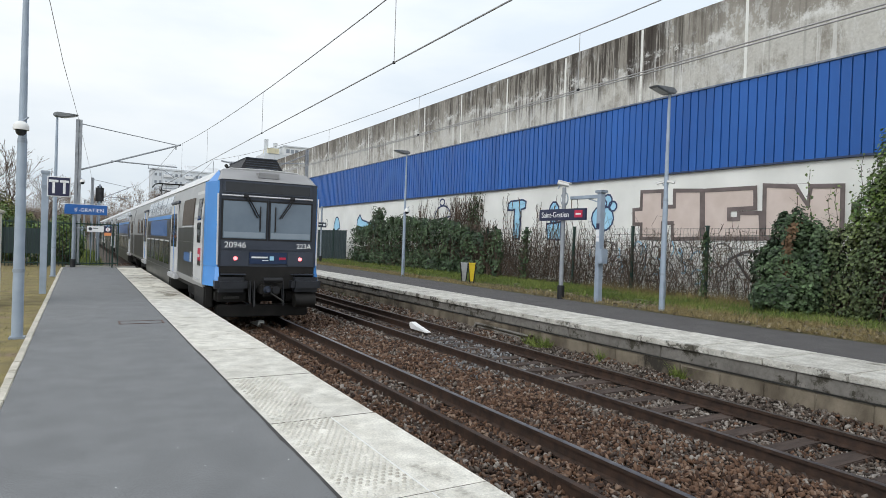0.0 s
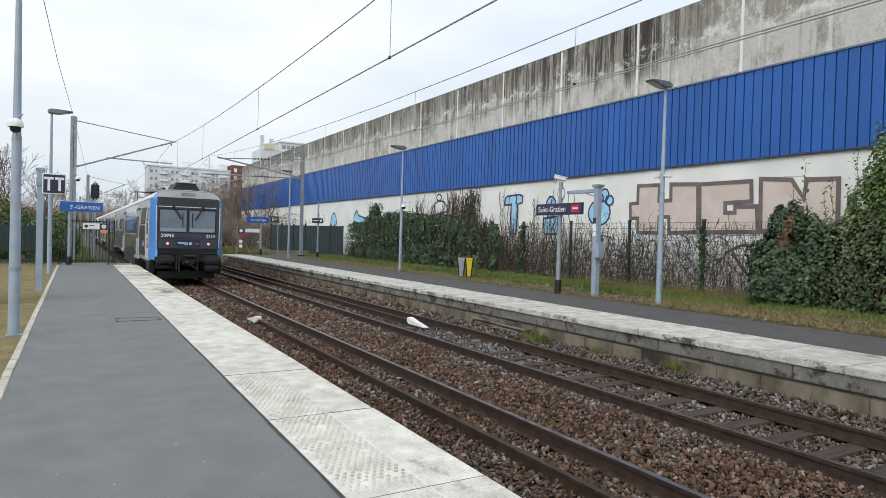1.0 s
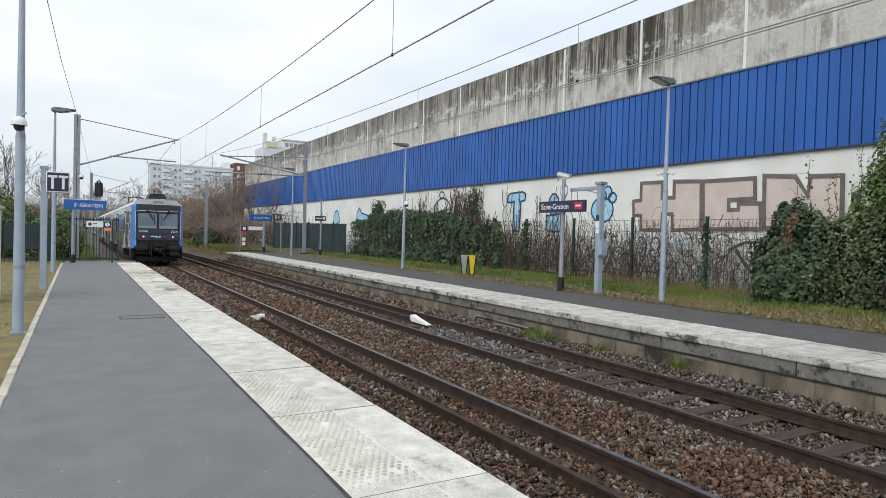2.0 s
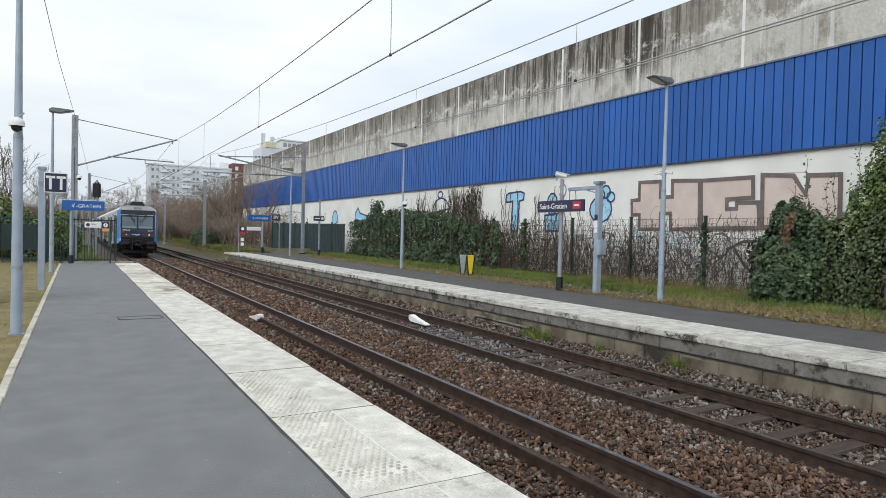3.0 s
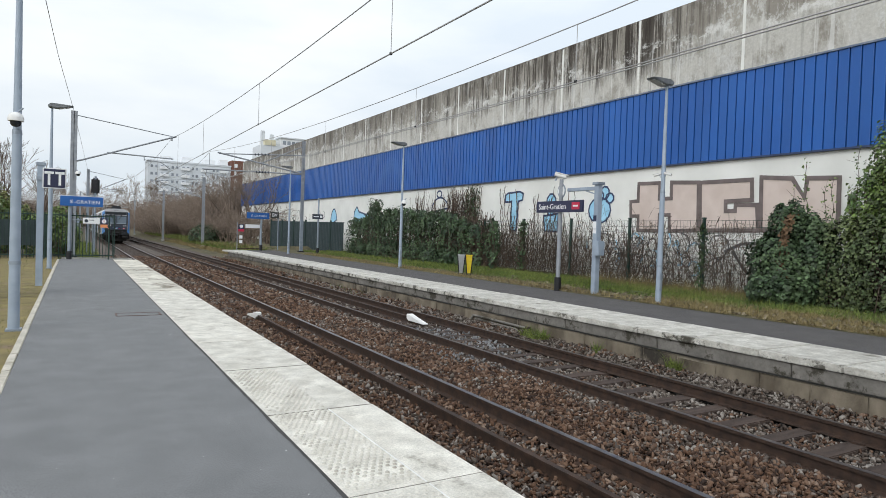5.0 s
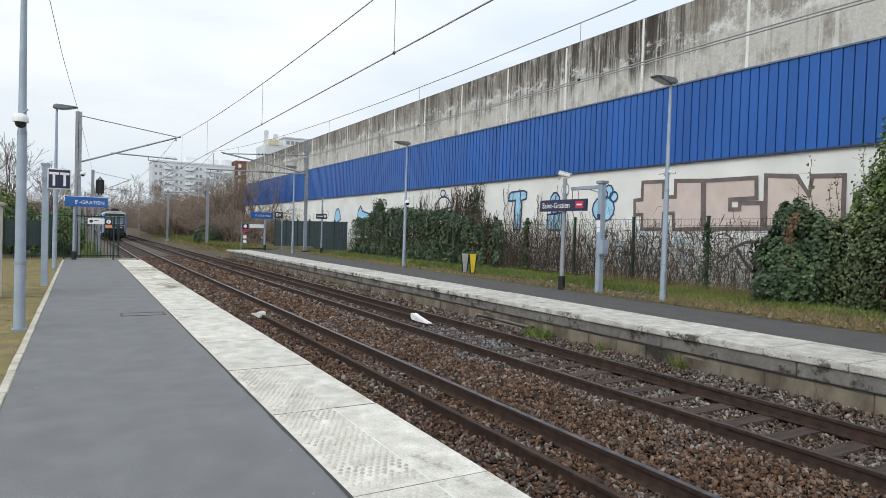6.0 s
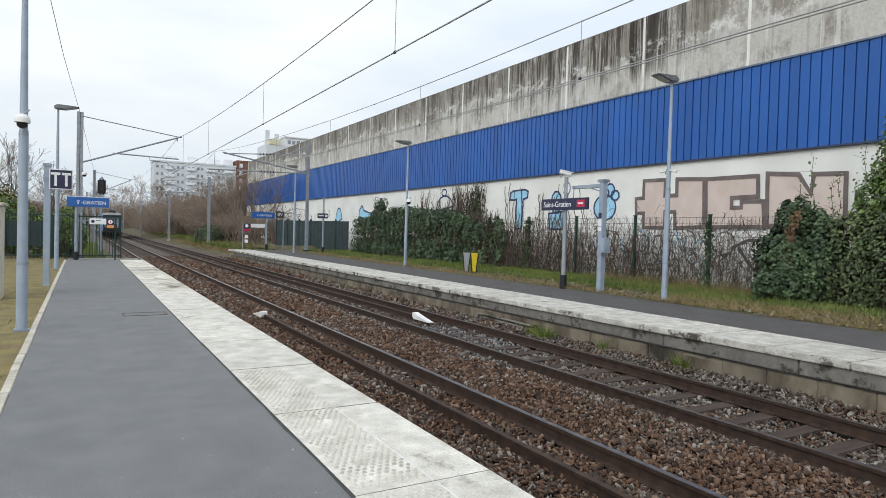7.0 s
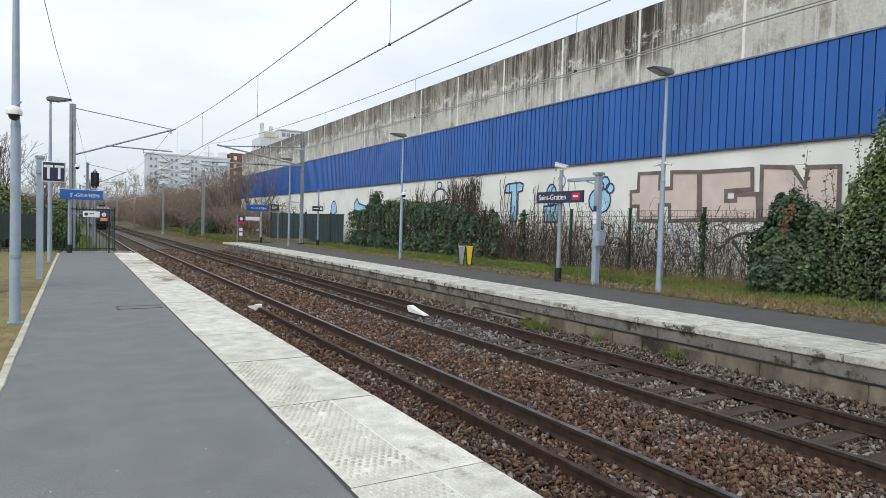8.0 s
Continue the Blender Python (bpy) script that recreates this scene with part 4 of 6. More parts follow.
        side_panel("white_mark", 2.15, 2.4, 1.44, 1.70, TRAIN_WHITE, c, out=0.021, sides=(s,))
        side_panel("grey_mark", 0.78, 1.16, 1.40, 1.52, TRAIN_MID, c, out=0.02, sides=(s,))
        side_panel("red_mark", 0.80, 1.16, 1.50, 1.82, SIGN_RED, c, out=0.02, sides=(s,))
        side_panel("red_mark_bar", 0.84, 1.12, 1.60, 1.67, TRAIN_WHITE, c, out=0.023, sides=(s,))
        side_panel("grab_handle", 0.9, 1.6, 1.06, 1.09, CHROME, c, out=0.05, sides=(s,))
        part("side_skirt", B(*sorted((s * 1.15, s * 1.37)), 0.45, 1.9, 0.40, 0.95, bevel=0.04), UNDER, c)
    return c


def build_train():
    t = thing("train", TRACK_W, 15.2, RAIL, "grey and sky-blue double-deck commuter train leaving the station", "train")
    cab_front(t)
    y = 0.0
    for k in range(5):
        length = 22.2 if k == 0 else 23.4
        c = coach(y, length, t, k == 0)
        if k in (0, 4):
            pantograph(y + (19.3 if k == 0 else 12.0), c, k == 0)
        y += length + 0.5
    return t


# ---- lamps, signs, posts ----
def lamp_post(x, y, turn, label, height=5.62):
    t = thing("platform_lamp", x, y, 0, label, "lamp post", "platform lamps", turn)
    p = part("pole", T((0, 0, -0.05), (0, 0, 2.9), 0.076, 0.062, sides=16), GALV_LIGHT, t)
    part("upper_pole", T((0, 0, 2.9), (0, 0, height), 0.056, 0.034, sides=14), GALV_LIGHT, t)
    part("pole_collar", T((0, 0, 0.95), (0, 0, 1.0), 0.08, 0.08, sides=16), GALV, p)
    part("pole_collar", T((0, 0, 2.85), (0, 0, 2.92), 0.066, 0.06, sides=16), GALV, p)
    part("base_plate", B(-0.10, 0.10, -0.10, 0.10, -0.03, 0.004), GALV, p)
    part("inspection_door", B(-0.04, 0.04, -0.084, -0.06, 0.35, 0.8, bevel=0.006), GALV, p)
    bm = bmesh.new()
    prism(bm, [(0.10, -0.02), (-0.18, -0.035), (-0.62, 0.07), (-0.64, 0.10), (-0.35, 0.12), (0.02, 0.13), (0.13, 0.06)], -0.14, 0.14)
    bmesh.ops.bevel(bm, geom=bm.edges[:], offset=0.02, segments=2, affect="EDGES")
    h = part("lamp_head", bm, LAMP_HEAD, t, "flat grey lamp head")
    h.location = (0, 0, height)
    part("lens", prism(bmesh.new(), [(-0.20, -0.045), (-0.56, 0.045), (-0.56, 0.052), (-0.2, -0.035)], -0.10, 0.10), LAMP_LENS, h)
    return t


def dome_camera(x, y, z, label, turn=0.0, scale=1.0):
    t = thing("security_camera", x, y, z, label, "camera", "security cameras", turn)
    bm = bmesh.new()
    for k in range(6):
        a0, a1 = math.pi / 2 * k / 6, math.pi / 2 * (k + 1) / 6
        tube(bm, (0, 0, 0.13 * math.sin(a0) * scale), (0, 0, 0.13 * math.sin(a1) * scale), 0.14 * math.cos(a0) * scale, max(0.004, 0.14 * math.cos(a1) * scale), sides=18, caps=False)
    tube(bm, (0, 0, -0.05 * scale), (0, 0, 0), 0.14 * scale, sides=18)
    part("hood", bm, WHITE_PAINT, t)
    bm = bmesh.new()
    bmesh.ops.create_uvsphere(bm, u_segments=16, v_segments=8, radius=0.10 * scale, matrix=Matrix.Translation((0, 0, -0.07 * scale)))
    part("lens_dome", bm, GLASS, t)
    part("bracket", T((0, 0, 0.1 * scale), (0.12 * scale, 0, 0.22 * scale), 0.02 * scale, sides=6), GALV, t)
    return t


def bullet_camera(x, y, z, turn, label, k=1.0):
    t = thing("security_camera", x, y, z, label, "camera", "security cameras", turn)
    t.matrix_world = pose(x, y, z, 14, 0, turn)
    part("housing", T((0, 0.14 * k, 0.01 * k), (0, -0.22 * k, 0.01 * k), 0.068 * k, sides=14), WHITE_PAINT, t)
    part("sun_hood", B(-0.08 * k, 0.08 * k, -0.28 * k, 0.13 * k, 0.06 * k, 0.085 * k, bevel=0.008 * k), WHITE_PAINT, t)
    part("lens", T((0, -0.21 * k, 0.01 * k), (0, -0.225 * k, 0.01 * k), 0.045 * k, sides=12), GLASS, t)
    part("bracket", T((0, 0.05 * k, -0.04 * k), (0, 0.07 * k, -0.18 * k), 0.025 * k, sides=8), GALV, t)
    return t


def tt_board():
    t = thing("stop_board", -0.77, 18.7, 0, "black board with two white letters on a grey post", "sign")
    p = part("post", B(-0.075, 0.075, -0.06, 0.06, -0.1, 3.0, bevel=0.01), GALV_LIGHT, t)
    part("post_cap", B(-0.10, 0.10, -0.085, 0.085, 2.98, 3.06, bevel=0.01), GALV, p)
    b = part("board", B(0.04, 0.55, -0.13, -0.09, 2.42, 2.93, bevel=0.01), SIGN_WHITE, t)
    part("board_face", B(0.065, 0.525, -0.137, -0.125, 2.445, 2.905), SIGN_NAVY, b)
    for x in (0.18, 0.41):
        part("letter_stem", B(x - 0.028, x + 0.028, -0.144, -0.134, 2.50, 2.80), SIGN_WHITE, b)
        part("letter_bar", B(x - 0.10, x + 0.10, -0.144, -0.134, 2.78, 2.84), SIGN_WHITE, b)
    part("clamp", B(-0.09, 0.09, -0.095, 0.075, 2.62, 2.70), GALV, p)


def name_sign_w():
    t = thing("station_sign", -0.22, 31.3, 0, "blue enamel station name sign on a grey post", "sign", "station name signs")
    p = part("post", T((0, 0, 0), (0, 0, 2.5), 0.07, sides=12), GALV, t)
    part("post_foot", T((0, 0, -0.05), (0, 0, 0.35), 0.10, sides=14), DARK, p)
    b = part("board", B(-0.36, 1.24, -0.13, -0.07, 2.28, 2.70, bevel=0.01), SIGN_BLUE, t)
    part("board_rim", B(-0.37, 1.25, -0.10, -0.06, 2.695, 2.72), SIGN_WHITE, b)
    lettering("name", "S -GRATIEN", 0.215, SIGN_WHITE, b, pose(0.56, -0.135, 2.46, 90, 0, 0))
    lettering("name_small_letter", "t", 0.14, SIGN_WHITE, b, pose(0.10, -0.135, 2.53, 90, 0, 0))
    t = thing("platform_sign", 0.35, 31.2, 0, "white exit sign with dark and orange panel at the fence", "sign")
    part("bracket", T((-0.5, 0.06, 1.7), (0.95, 0.06, 1.7), 0.02, sides=6), GALV, t)
    w = part("board", B(-0.08, 0.56, 0, 0.04, 1.55, 1.80, bevel=0.006), SIGN_WHITE, t)
    part("pictogram", T((0.05, 0.0, 1.67), (0.05, -0.006, 1.67), 0.07, sides=18), TRAIN_DARK, w)
    part("text_bar", B(0.16, 0.34, -0.006, 0.0, 1.69, 1.72), TRAIN_DARK, w)
    r = part("warning_board", B(0.58, 0.86, 0, 0.04, 1.50, 1.80, bevel=0.006), SIGN_NAVY, t, "dark board with a white disc over an orange strip")
    part("disc", T((0.72, 0.0, 1.67), (0.72, -0.006, 1.67), 0.09, sides=20), SIGN_WHITE, r)
    part("disc_mark", B(0.705, 0.735, -0.011, -0.004, 1.62, 1.72), SIGN_RED, r)
    part("orange_strip", B(0.585, 0.855, -0.006, 0.0, 1.40, 1.53), SIGN_ORANGE, r)
    part("post", T((0.92, 0.06, -0.02), (0.92, 0.06, 1.85), 0.03, sides=8), GREEN_POST, t)


def name_sign_e():
    x, y = 12.76, 14.83
    t = thing("station_sign", x, y, 0, "navy station name sign with red logo panel on a post", "sign", "station name signs")
    p = part("post", T((0, 0, 0), (0, 0, 3.40), 0.07, 0.06, sides=14), MAST, t)
    part("post_foot", T((0, 0, -0.05), (0, 0, 0.42), 0.105, sides=14), DARK, p)
    b = part("board", B(-0.13, -0.07, -1.11, 1.0, 2.39, 2.74, bevel=0.008), SIGN_NAVY, t)
    lettering("name", "Saint-Gratien", 0.24, SIGN_WHITE, b, pose(-0.135, 0.24, 2.56, 90, 0, -90))
    part("logo_panel", B(-0.136, -0.12, -0.98, -0.64, 2.47, 2.68, bevel=0.004), SIGN_RED, b, "red panel with a pale bar")
    part("logo_bar", B(-0.140, -0.134, -0.92, -0.70, 2.55, 2.60), SIGN_WHITE, b)
    ring = bmesh.new()
    pts = [(0.02, 0.16 * math.cos(2 * math.pi * k / 16), 3.05 + 0.2 * math.sin(2 * math.pi * k / 16)) for k in range(17)]
    for a, c in zip(pts, pts[1:]):
        tube(ring, a, c, 0.02, sides=6, caps=False)
    part("ring", ring, GALV, p)
    part("ring_disc", T((0.045, 0, 3.05), (0.005, 0, 3.05), 0.15, sides=20), SIGN_WHITE, p, "pale round plate in a grey ring")
    bullet_camera(12.72, 14.9, 3.52, 50, "white bullet camera on top of the sign post")
    # camera column with its arm
    t = thing("camera_column", 13.02, 13.51, 0, "grey square steel column with an arm and a switch box", "post")
    p = part("column", B(-0.085, 0.085, -0.085, 0.085, -0.05, 3.22, bevel=0.012), GALV_LIGHT, t)
    part("column_cap", B(-0.13, 0.13, -0.13, 0.13, 3.18, 3.26, bevel=0.01), GALV, p)
    part("arm", B(-0.06, 0.06, 0.08, 1.28, 3.04, 3.14, bevel=0.01), GALV_LIGHT, t)
    part("arm_brace", T((0, 0.08, 2.92), (0, 0.5, 3.03), 0.02, sides=6), GALV_LIGHT, t)
    part("switch_box", B(-0.20, 0.05, -0.30, -0.06, 1.15, 1.57, bevel=0.02), GALV_LIGHT, t, "pale grey switch box")
    part("notice", B(-0.095, -0.085, -0.05, 0.07, 1.78, 1.90), SIGN_WHITE, t)
    part("notice", B(-0.095, -0.085, -0.05, 0.07, 1.92, 2.12), SIGN_WHITE, t)
    part("notice", B(-0.095, -0.085, -0.05, 0.07, 2.14, 2.30), SIGN_NAVY, t)


def far_signs():
    t = thing("station_sign", 11.5, 46.0, 0, "blue enamel station name sign at the platform end", "sign", "station name signs")
    p = part("post", T((0.1, 0, 0), (0.1, 0, 2.4), 0.07, sides=12), GALV, t)
    part("post_foot", T((0.1, 0, -0.05), (0.1, 0, 0.4), 0.10, sides=12), DARK, p)
    b = part("board", B(-0.98, 0.62, -0.13, -0.07, 2.28, 2.72, bevel=0.01), SIGN_BLUE, t)
    lettering("name", "S -GRATIEN", 0.21, SIGN_WHITE, b, pose(-0.12, -0.135, 2.48, 90, 0, 0))
    lettering("name_small_letter", "t", 0.13, SIGN_WHITE, b, pose(-0.565, -0.135, 2.545, 90, 0, 0))
    t = thing("platform_sign", 10.5, 46.1, 0, "small white and red signs on a rail at the platform end", "sign")
    part("board", B(0.0, 1.0, -0.04, 0, 1.60, 1.86), SIGN_WHITE, t)
    r = part("warning_board", B(-0.5, -0.1, -0.04, 0, 1.45, 1.86), SIGN_NAVY, t)
    part("disc", T((-0.3, -0.04, 1.7), (-0.3, -0.047, 1.7), 0.12, sides=16), SIGN_WHITE, r)
    part("red_strip", B(-0.5, -0.1, -0.046, -0.038, 1.33, 1.5), SIGN_RED, r)
    part("notice", B(-0.42, -0.2, -0.04, 0, 0.82, 1.05), SIGN_WHITE, t)
    part("notice", B(-0.42, -0.2, -0.04, 0, 0.5, 0.72), SIGN_WHITE, t)
    part("post", T((-0.55, 0.03, 0), (-0.55, 0.03, 2.0), 0.03, sides=8), MAST, t)
    part("post", T((1.05, 0.03, 0), (1.05, 0.03, 2.0), 0.03, sides=8), MAST, t)
    part("rail", T((-0.55, 0.03, 0.12), (1.05, 0.03, 0.12), 0.03, sides=8), RUST, t)
    t = thing("direction_sign", 13.0, 47.0, 0, "dark board with pale letters on a thin post", "sign")
    part("post", T((0.1, 0, 0), (0.1, 0, 2.6), 0.05, sides=10), GALV, t)
    b = part("board", B(-0.5, 0.12, -0.06, -0.02, 2.38, 2.85), TRAIN_MID, t)
    lettering("letters", "BV", 0.34, SIGN_WHITE, b, pose(-0.19, -0.066, 2.61, 90, 0, 0))
    t = thing("arrow_sign", 14.2, 41.2, 0, "small dark direction sign on a grey post with black foot", "sign")
    p = part("post", T((0, 0, 0), (0, 0, 3.8), 0.065, 0.055, sides=12), GALV, t)
    part("post_foot", T((0, 0, -0.05), (0, 0, 0.4), 0.10, sides=12), DARK, p)
    b = part("board", B(-0.45, 0.30, -0.12, -0.07, 2.35, 2.68, bevel=0.006), TRAIN_DARK, t)
    part("text_bar", B(-0.38, 0.0, -0.127, -0.118, 2.49, 2.55), SIGN_WHITE, b)
    part("pictogram", B(0.08, 0.24, -0.127, -0.118, 2.44, 2.6), SIGN_WHITE, b)


def litter_bin():
    t = thing("litter_bin", 13.45, 21.2, 0.0, "two-part litter bin, yellow and bare metal, on splayed legs", "bin")
    for x0, mat, name in ((0.0, BIN_YELLOW, "yellow_bucket"), (-0.31, BIN_GREY, "metal_bucket")):
        bm = bmesh.new()
        r0 = [bm.verts.new(p) for p in ((x0 + 0.06, -0.10, 0.10), (x0 + 0.22, -0.10, 0.10), (x0 + 0.22, 0.10, 0.10), (x0 + 0.06, 0.10, 0.10))]
        r1 = [bm.verts.new(p) for p in ((x0, -0.15, 0.78), (x0 + 0.28, -0.15, 0.78), (x0 + 0.28, 0.15, 0.78), (x0, 0.15, 0.78))]
        for i in range(4):
            bm.faces.new((r0[i], r0[(i + 1) % 4], r1[(i + 1) % 4], r1[i]))
        bm.faces.new(r0[::-1])
        bmesh.ops.recalc_face_normals(bm, faces=bm.faces)
        b = part(name, bm, mat, t, "yellow bucket" if mat == BIN_YELLOW else "bare metal bucket")
        part("rim", B(x0 - 0.015, x0 + 0.295, -0.165, 0.165, 0.77, 0.83, bevel=0.012), mat, b)
        for s in (-1, 1):
            part("leg", T((x0 + 0.14 + s * 0.15, -0.17, 0.82), (x0 + 0.14 + s * 0.07, -0.11, 0.0), 0.02, sides=6), DARK, b)
    part("foot_plate", B(-0.26, 0.24, -0.13, 0.13, -0.01, 0.03), DARK, t)
    t.rotation_euler = (0, 0, radians(-35))


# ---- masts and wires ----
def mast(name, x, y, z0, z1, label, w=0.13):
    t = thing(name, x, y, z0, label, "catenary mast", "catenary masts")
    h = z1 - z0
    bm = bmesh.new()
    box(bm, -w, w, -w, -w + 0.018, 0, h)
    box(bm, -w, w, w - 0.018, w, 0, h)
    box(bm, -0.01, 0.01, -w, w, 0, h)
    part("column", bm, MAST, t)
    part("foot", B(-w - 0.1, w + 0.1, -w - 0.1, w + 0.1, -0.25, 0.12, bevel=0.02), CONCRETE if z0 < -0.2 else DARK, t)
    return t


def bar(name, t, p, q, r, mat=None, o=None):
    o = o or t.location
    return part(name, T([a - b_ for a, b_ in zip(p, o)], [a - b_ for a, b_ in zip(q, o)], r, sides=8), mat or MAST, t)


def insulators(t, p, q, o):
    p, q = Vector(p) - Vector(o), Vector(q) - Vector(o)
    bm = bmesh.new()
    for k in range(5):
        c = p.lerp(q, k / 4)
        d = (q - p).normalized() * 0.03
        tube(bm, c - d, c + d, 0.075, sides=10)
    part("insulator", bm, TRAIN_DARK, t, "ribbed insulator")


def masts():
    # west masts reach over the near track, east masts over the other
    for y, z0, x in ((33.0, -0.05, -0.13), (68.0, -0.6, 0.95), (118.0, -0.6, 0.6)):
        t = mast("catenary_mast", x, y, z0, 6.58, "grey steel catenary mast with a cantilever over the track")
        o = t.location
        bar("tie", t, (x + 0.1, y, 6.41), (4.05, y, 5.86), 0.022)
        bar("cantilever", t, (x + 0.1, y, 4.34), (4.15, y, 5.90), 0.038)
        bar("register_tube", t, (x + 1.32, y, 4.85), (4.02, y, 4.80), 0.03)
        bar("steady_arm", t, (2.74, y, 4.82), (2.76, y, 4.62), 0.018)
        bar("steady_arm", t, (2.74, y, 4.66), (3.45, y, 4.60), 0.018)
        bar("steady_arm", t, (3.45, y, 4.60), (3.90, y, 4.30), 0.018)
        bar("clamp", t, (3.94, y, 5.86), (3.94, y, 5.66), 0.03)
    t = mast("catenary_mast", 13.62, 43.0, 0.0, 7.75, "tall steel catenary mast standing at the platform fence", 0.095)
    part("painted_foot", B(-0.10, 0.10, -0.10, 0.10, 0.12, 2.3), GALV, t)
    o = t.location
    bar("tie", t, (13.5, 43, 6.75), (8.0, 43, 6.38), 0.035)
    insulators(t, (10.3, 43, 6.53), (11.2, 43, 6.60), o)
    bar("cantilever", t, (13.5, 43, 5.50), (7.9, 43, 6.45), 0.05)
    bar("register_tube", t, (13.5, 43, 5.45), (7.05, 43, 5.30), 0.045)
    insulators(t, (10.4, 43, 5.38), (11.2, 43, 5.40), o)
    bar("brace", t, (13.5, 43, 7.35), (10.6, 43, 5.92), 0.035)
    bar("steady_arm", t, (7.25, 43, 5.3), (7.25, 43, 5.05), 0.02)
    bar("steady_arm", t, (7.25, 43, 5.08), (8.4, 43, 4.95), 0.02)
    bar("clamp", t, (7.41, 43, 6.35), (7.41, 43, 5.6), 0.02)
    for y, x in ((67.8, 11.2), (98.0, 10.8), (146.0, 10.6), (210.0, 10.6)):
        t = mast("catenary_mast", x, y, -0.5, 6.6, "steel catenary mast in the grass beside the track")
        bar("cantilever", t, (x - 0.1, y, 4.5), (6.6, y, 6.0), 0.035)
        bar("tie", t, (x - 0.1, y, 6.4), (6.8, y, 5.95), 0.022)
        bar("register_tube", t, (x - 1.2, y, 4.95), (7.0, y, 4.85), 0.028)


def wire_line(name, label, x, pts, r):
    """A wire sagging through (y, z) points, one continuous strand."""
    bm = bmesh.new()
    rings = [[bm.verts.new((x + r * math.cos(math.pi * k / 3), y, z + r * math.sin(math.pi * k / 3))) for k in range(6)] for y, z in pts]
    for a, b in zip(rings, rings[1:]):
        for k in range(6):
            bm.faces.new((a[k], a[(k + 1) % 6], b[(k + 1) % 6], b[k])).smooth = True
    return tagged(part(name, bm, WIRE), label, "overhead wire", "overhead wires")


def sag(y0, y1, top, low, n=14):
    return [(y0 + (y1 - y0) * k / n, top - (top - low) * (1 - (2 * k / n - 1) ** 2)) for k in range(n + 1)]


def overhead():
    w = sag(-8, 33, 5.80, 5.23) + sag(33, 68, 5.80, 5.3)[1:] + sag(68, 118, 5.8, 5.2)[1:] + sag(118, 180, 5.8, 5.2)[1:]
    wire_line("messenger_wire", "messenger wire sagging above the near track", TRACK_W, w, 0.010)
    wire_line("contact_wire", "contact wire above the near track", TRACK_W, [(-15, 4.22), (33, 4.22), (180, 4.25)], 0.011)
    e = sag(-19, 43, 6.45, 5.28) + sag(43, 67.8, 6.45, 5.7)[1:] + sag(67.8, 98, 5.9, 5.5)[1:] + sag(98, 146, 5.9, 5.3)[1:] + sag(146, 210, 5.9, 5.2)[1:]
    wire_line("messenger_wire", "messenger wire sagging above the other track", TRACK_E, e, 0.010)
    for dx in (-0.03, 0.03):
        wire_line("contact_wire", "one of a pair of contact wires above the other track", TRACK_E + dx, [(-22, 4.28 + dx), (12, 4.30 + dx), (43, 4.45 + dx), (210, 4.4)], 0.010)
    bm = bmesh.new()
    tube(bm, (-1.25, -6, 6.62), (-0.54, 22.4, 6.60), 0.009, sides=6)
    tube(bm, (-0.54, 22.4, 6.60), (-0.16, 33, 6.62), 0.009, sides=6)
    tube(bm, (-0.16, 33, 6.62), (0.9, 68, 6.5), 0.009, sides=6)
    tagged(part("feeder_wire", bm, WIRE), "feeder wire running along the mast tops", "overhead wire", "overhead wires")

    def height(pts, y):
        for (a, za), (b, zb) in zip(pts, pts[1:]):
            if a <= y <= b:
                return za + (zb - za) * (y - a) / (b - a)
        return pts[-1][1]
    for x, pts, low, ys in ((TRACK_W, w, 4.22, (1.6, 8.45, 16.2, 24.2, 30.8, 39, 46, 53, 60)), (TRACK_E, e, 4.32, (1.2, 8.35, 14.3, 21, 28, 35.5, 50, 57, 64))):
        for y in ys:
            d = tagged(part("dropper", T((x, y, low), (x, y, height(pts, y)), 0.006, sides=5), WIRE), "thin dropper wire between messenger and contact wire", "dropper", "droppers")
            part("dropper_clip", B(x - 0.012, x + 0.012, y - 0.025, y + 0.025, low - 0.02, low + 0.02), DARK, d)


def signal():
    t = thing("railway_signal", 0.98, 45.0, -0.6, "black railway signal head seen from behind on a post", "signal")
    part("post", T((0.05, 0, 0), (0.05, 0, 5.1), 0.06, sides=10), GALV, t)
    h = part("signal_head", B(-0.18, 0.28, -0.1, 0.12, 3.95, 5.0, bevel=0.10), DARK, t)
    part("signal_lens", T((0.05, -0.1, 4.7), (0.05, -0.13, 4.7), 0.09, sides=16), SIGNAL_LENS, h)
    part("signal_lens", T((0.05, -0.1, 4.35), (0.05, -0.13, 4.35), 0.09, sides=16), SIGNAL_LENS, h)
    part("ladder_rail", T((-0.35, 0.2, 0), (-0.35, 0.2, 4.3), 0.03, sides=6), GALV, t)
    part("ladder_rail", T((-0.05, 0.25, 0), (-0.05, 0.25, 4.3), 0.03, sides=6), GALV, t)
    part("platform_bracket", B(-0.45, 0.35, -0.05, 0.45, 3.75, 3.82), GALV, t)
    t = thing("equipment_post", -0.02, 55.0, -0.6, "grey relay post beside the track", "post")
    part("post", T((0, 0, 0), (0, 0, 3.9), 0.06, sides=8), GALV_LIGHT, t)
    part("box", B(-0.3, 0.3, -0.2, 0.2, 1.6, 2.5, bevel=0.03), GALV_LIGHT, t)




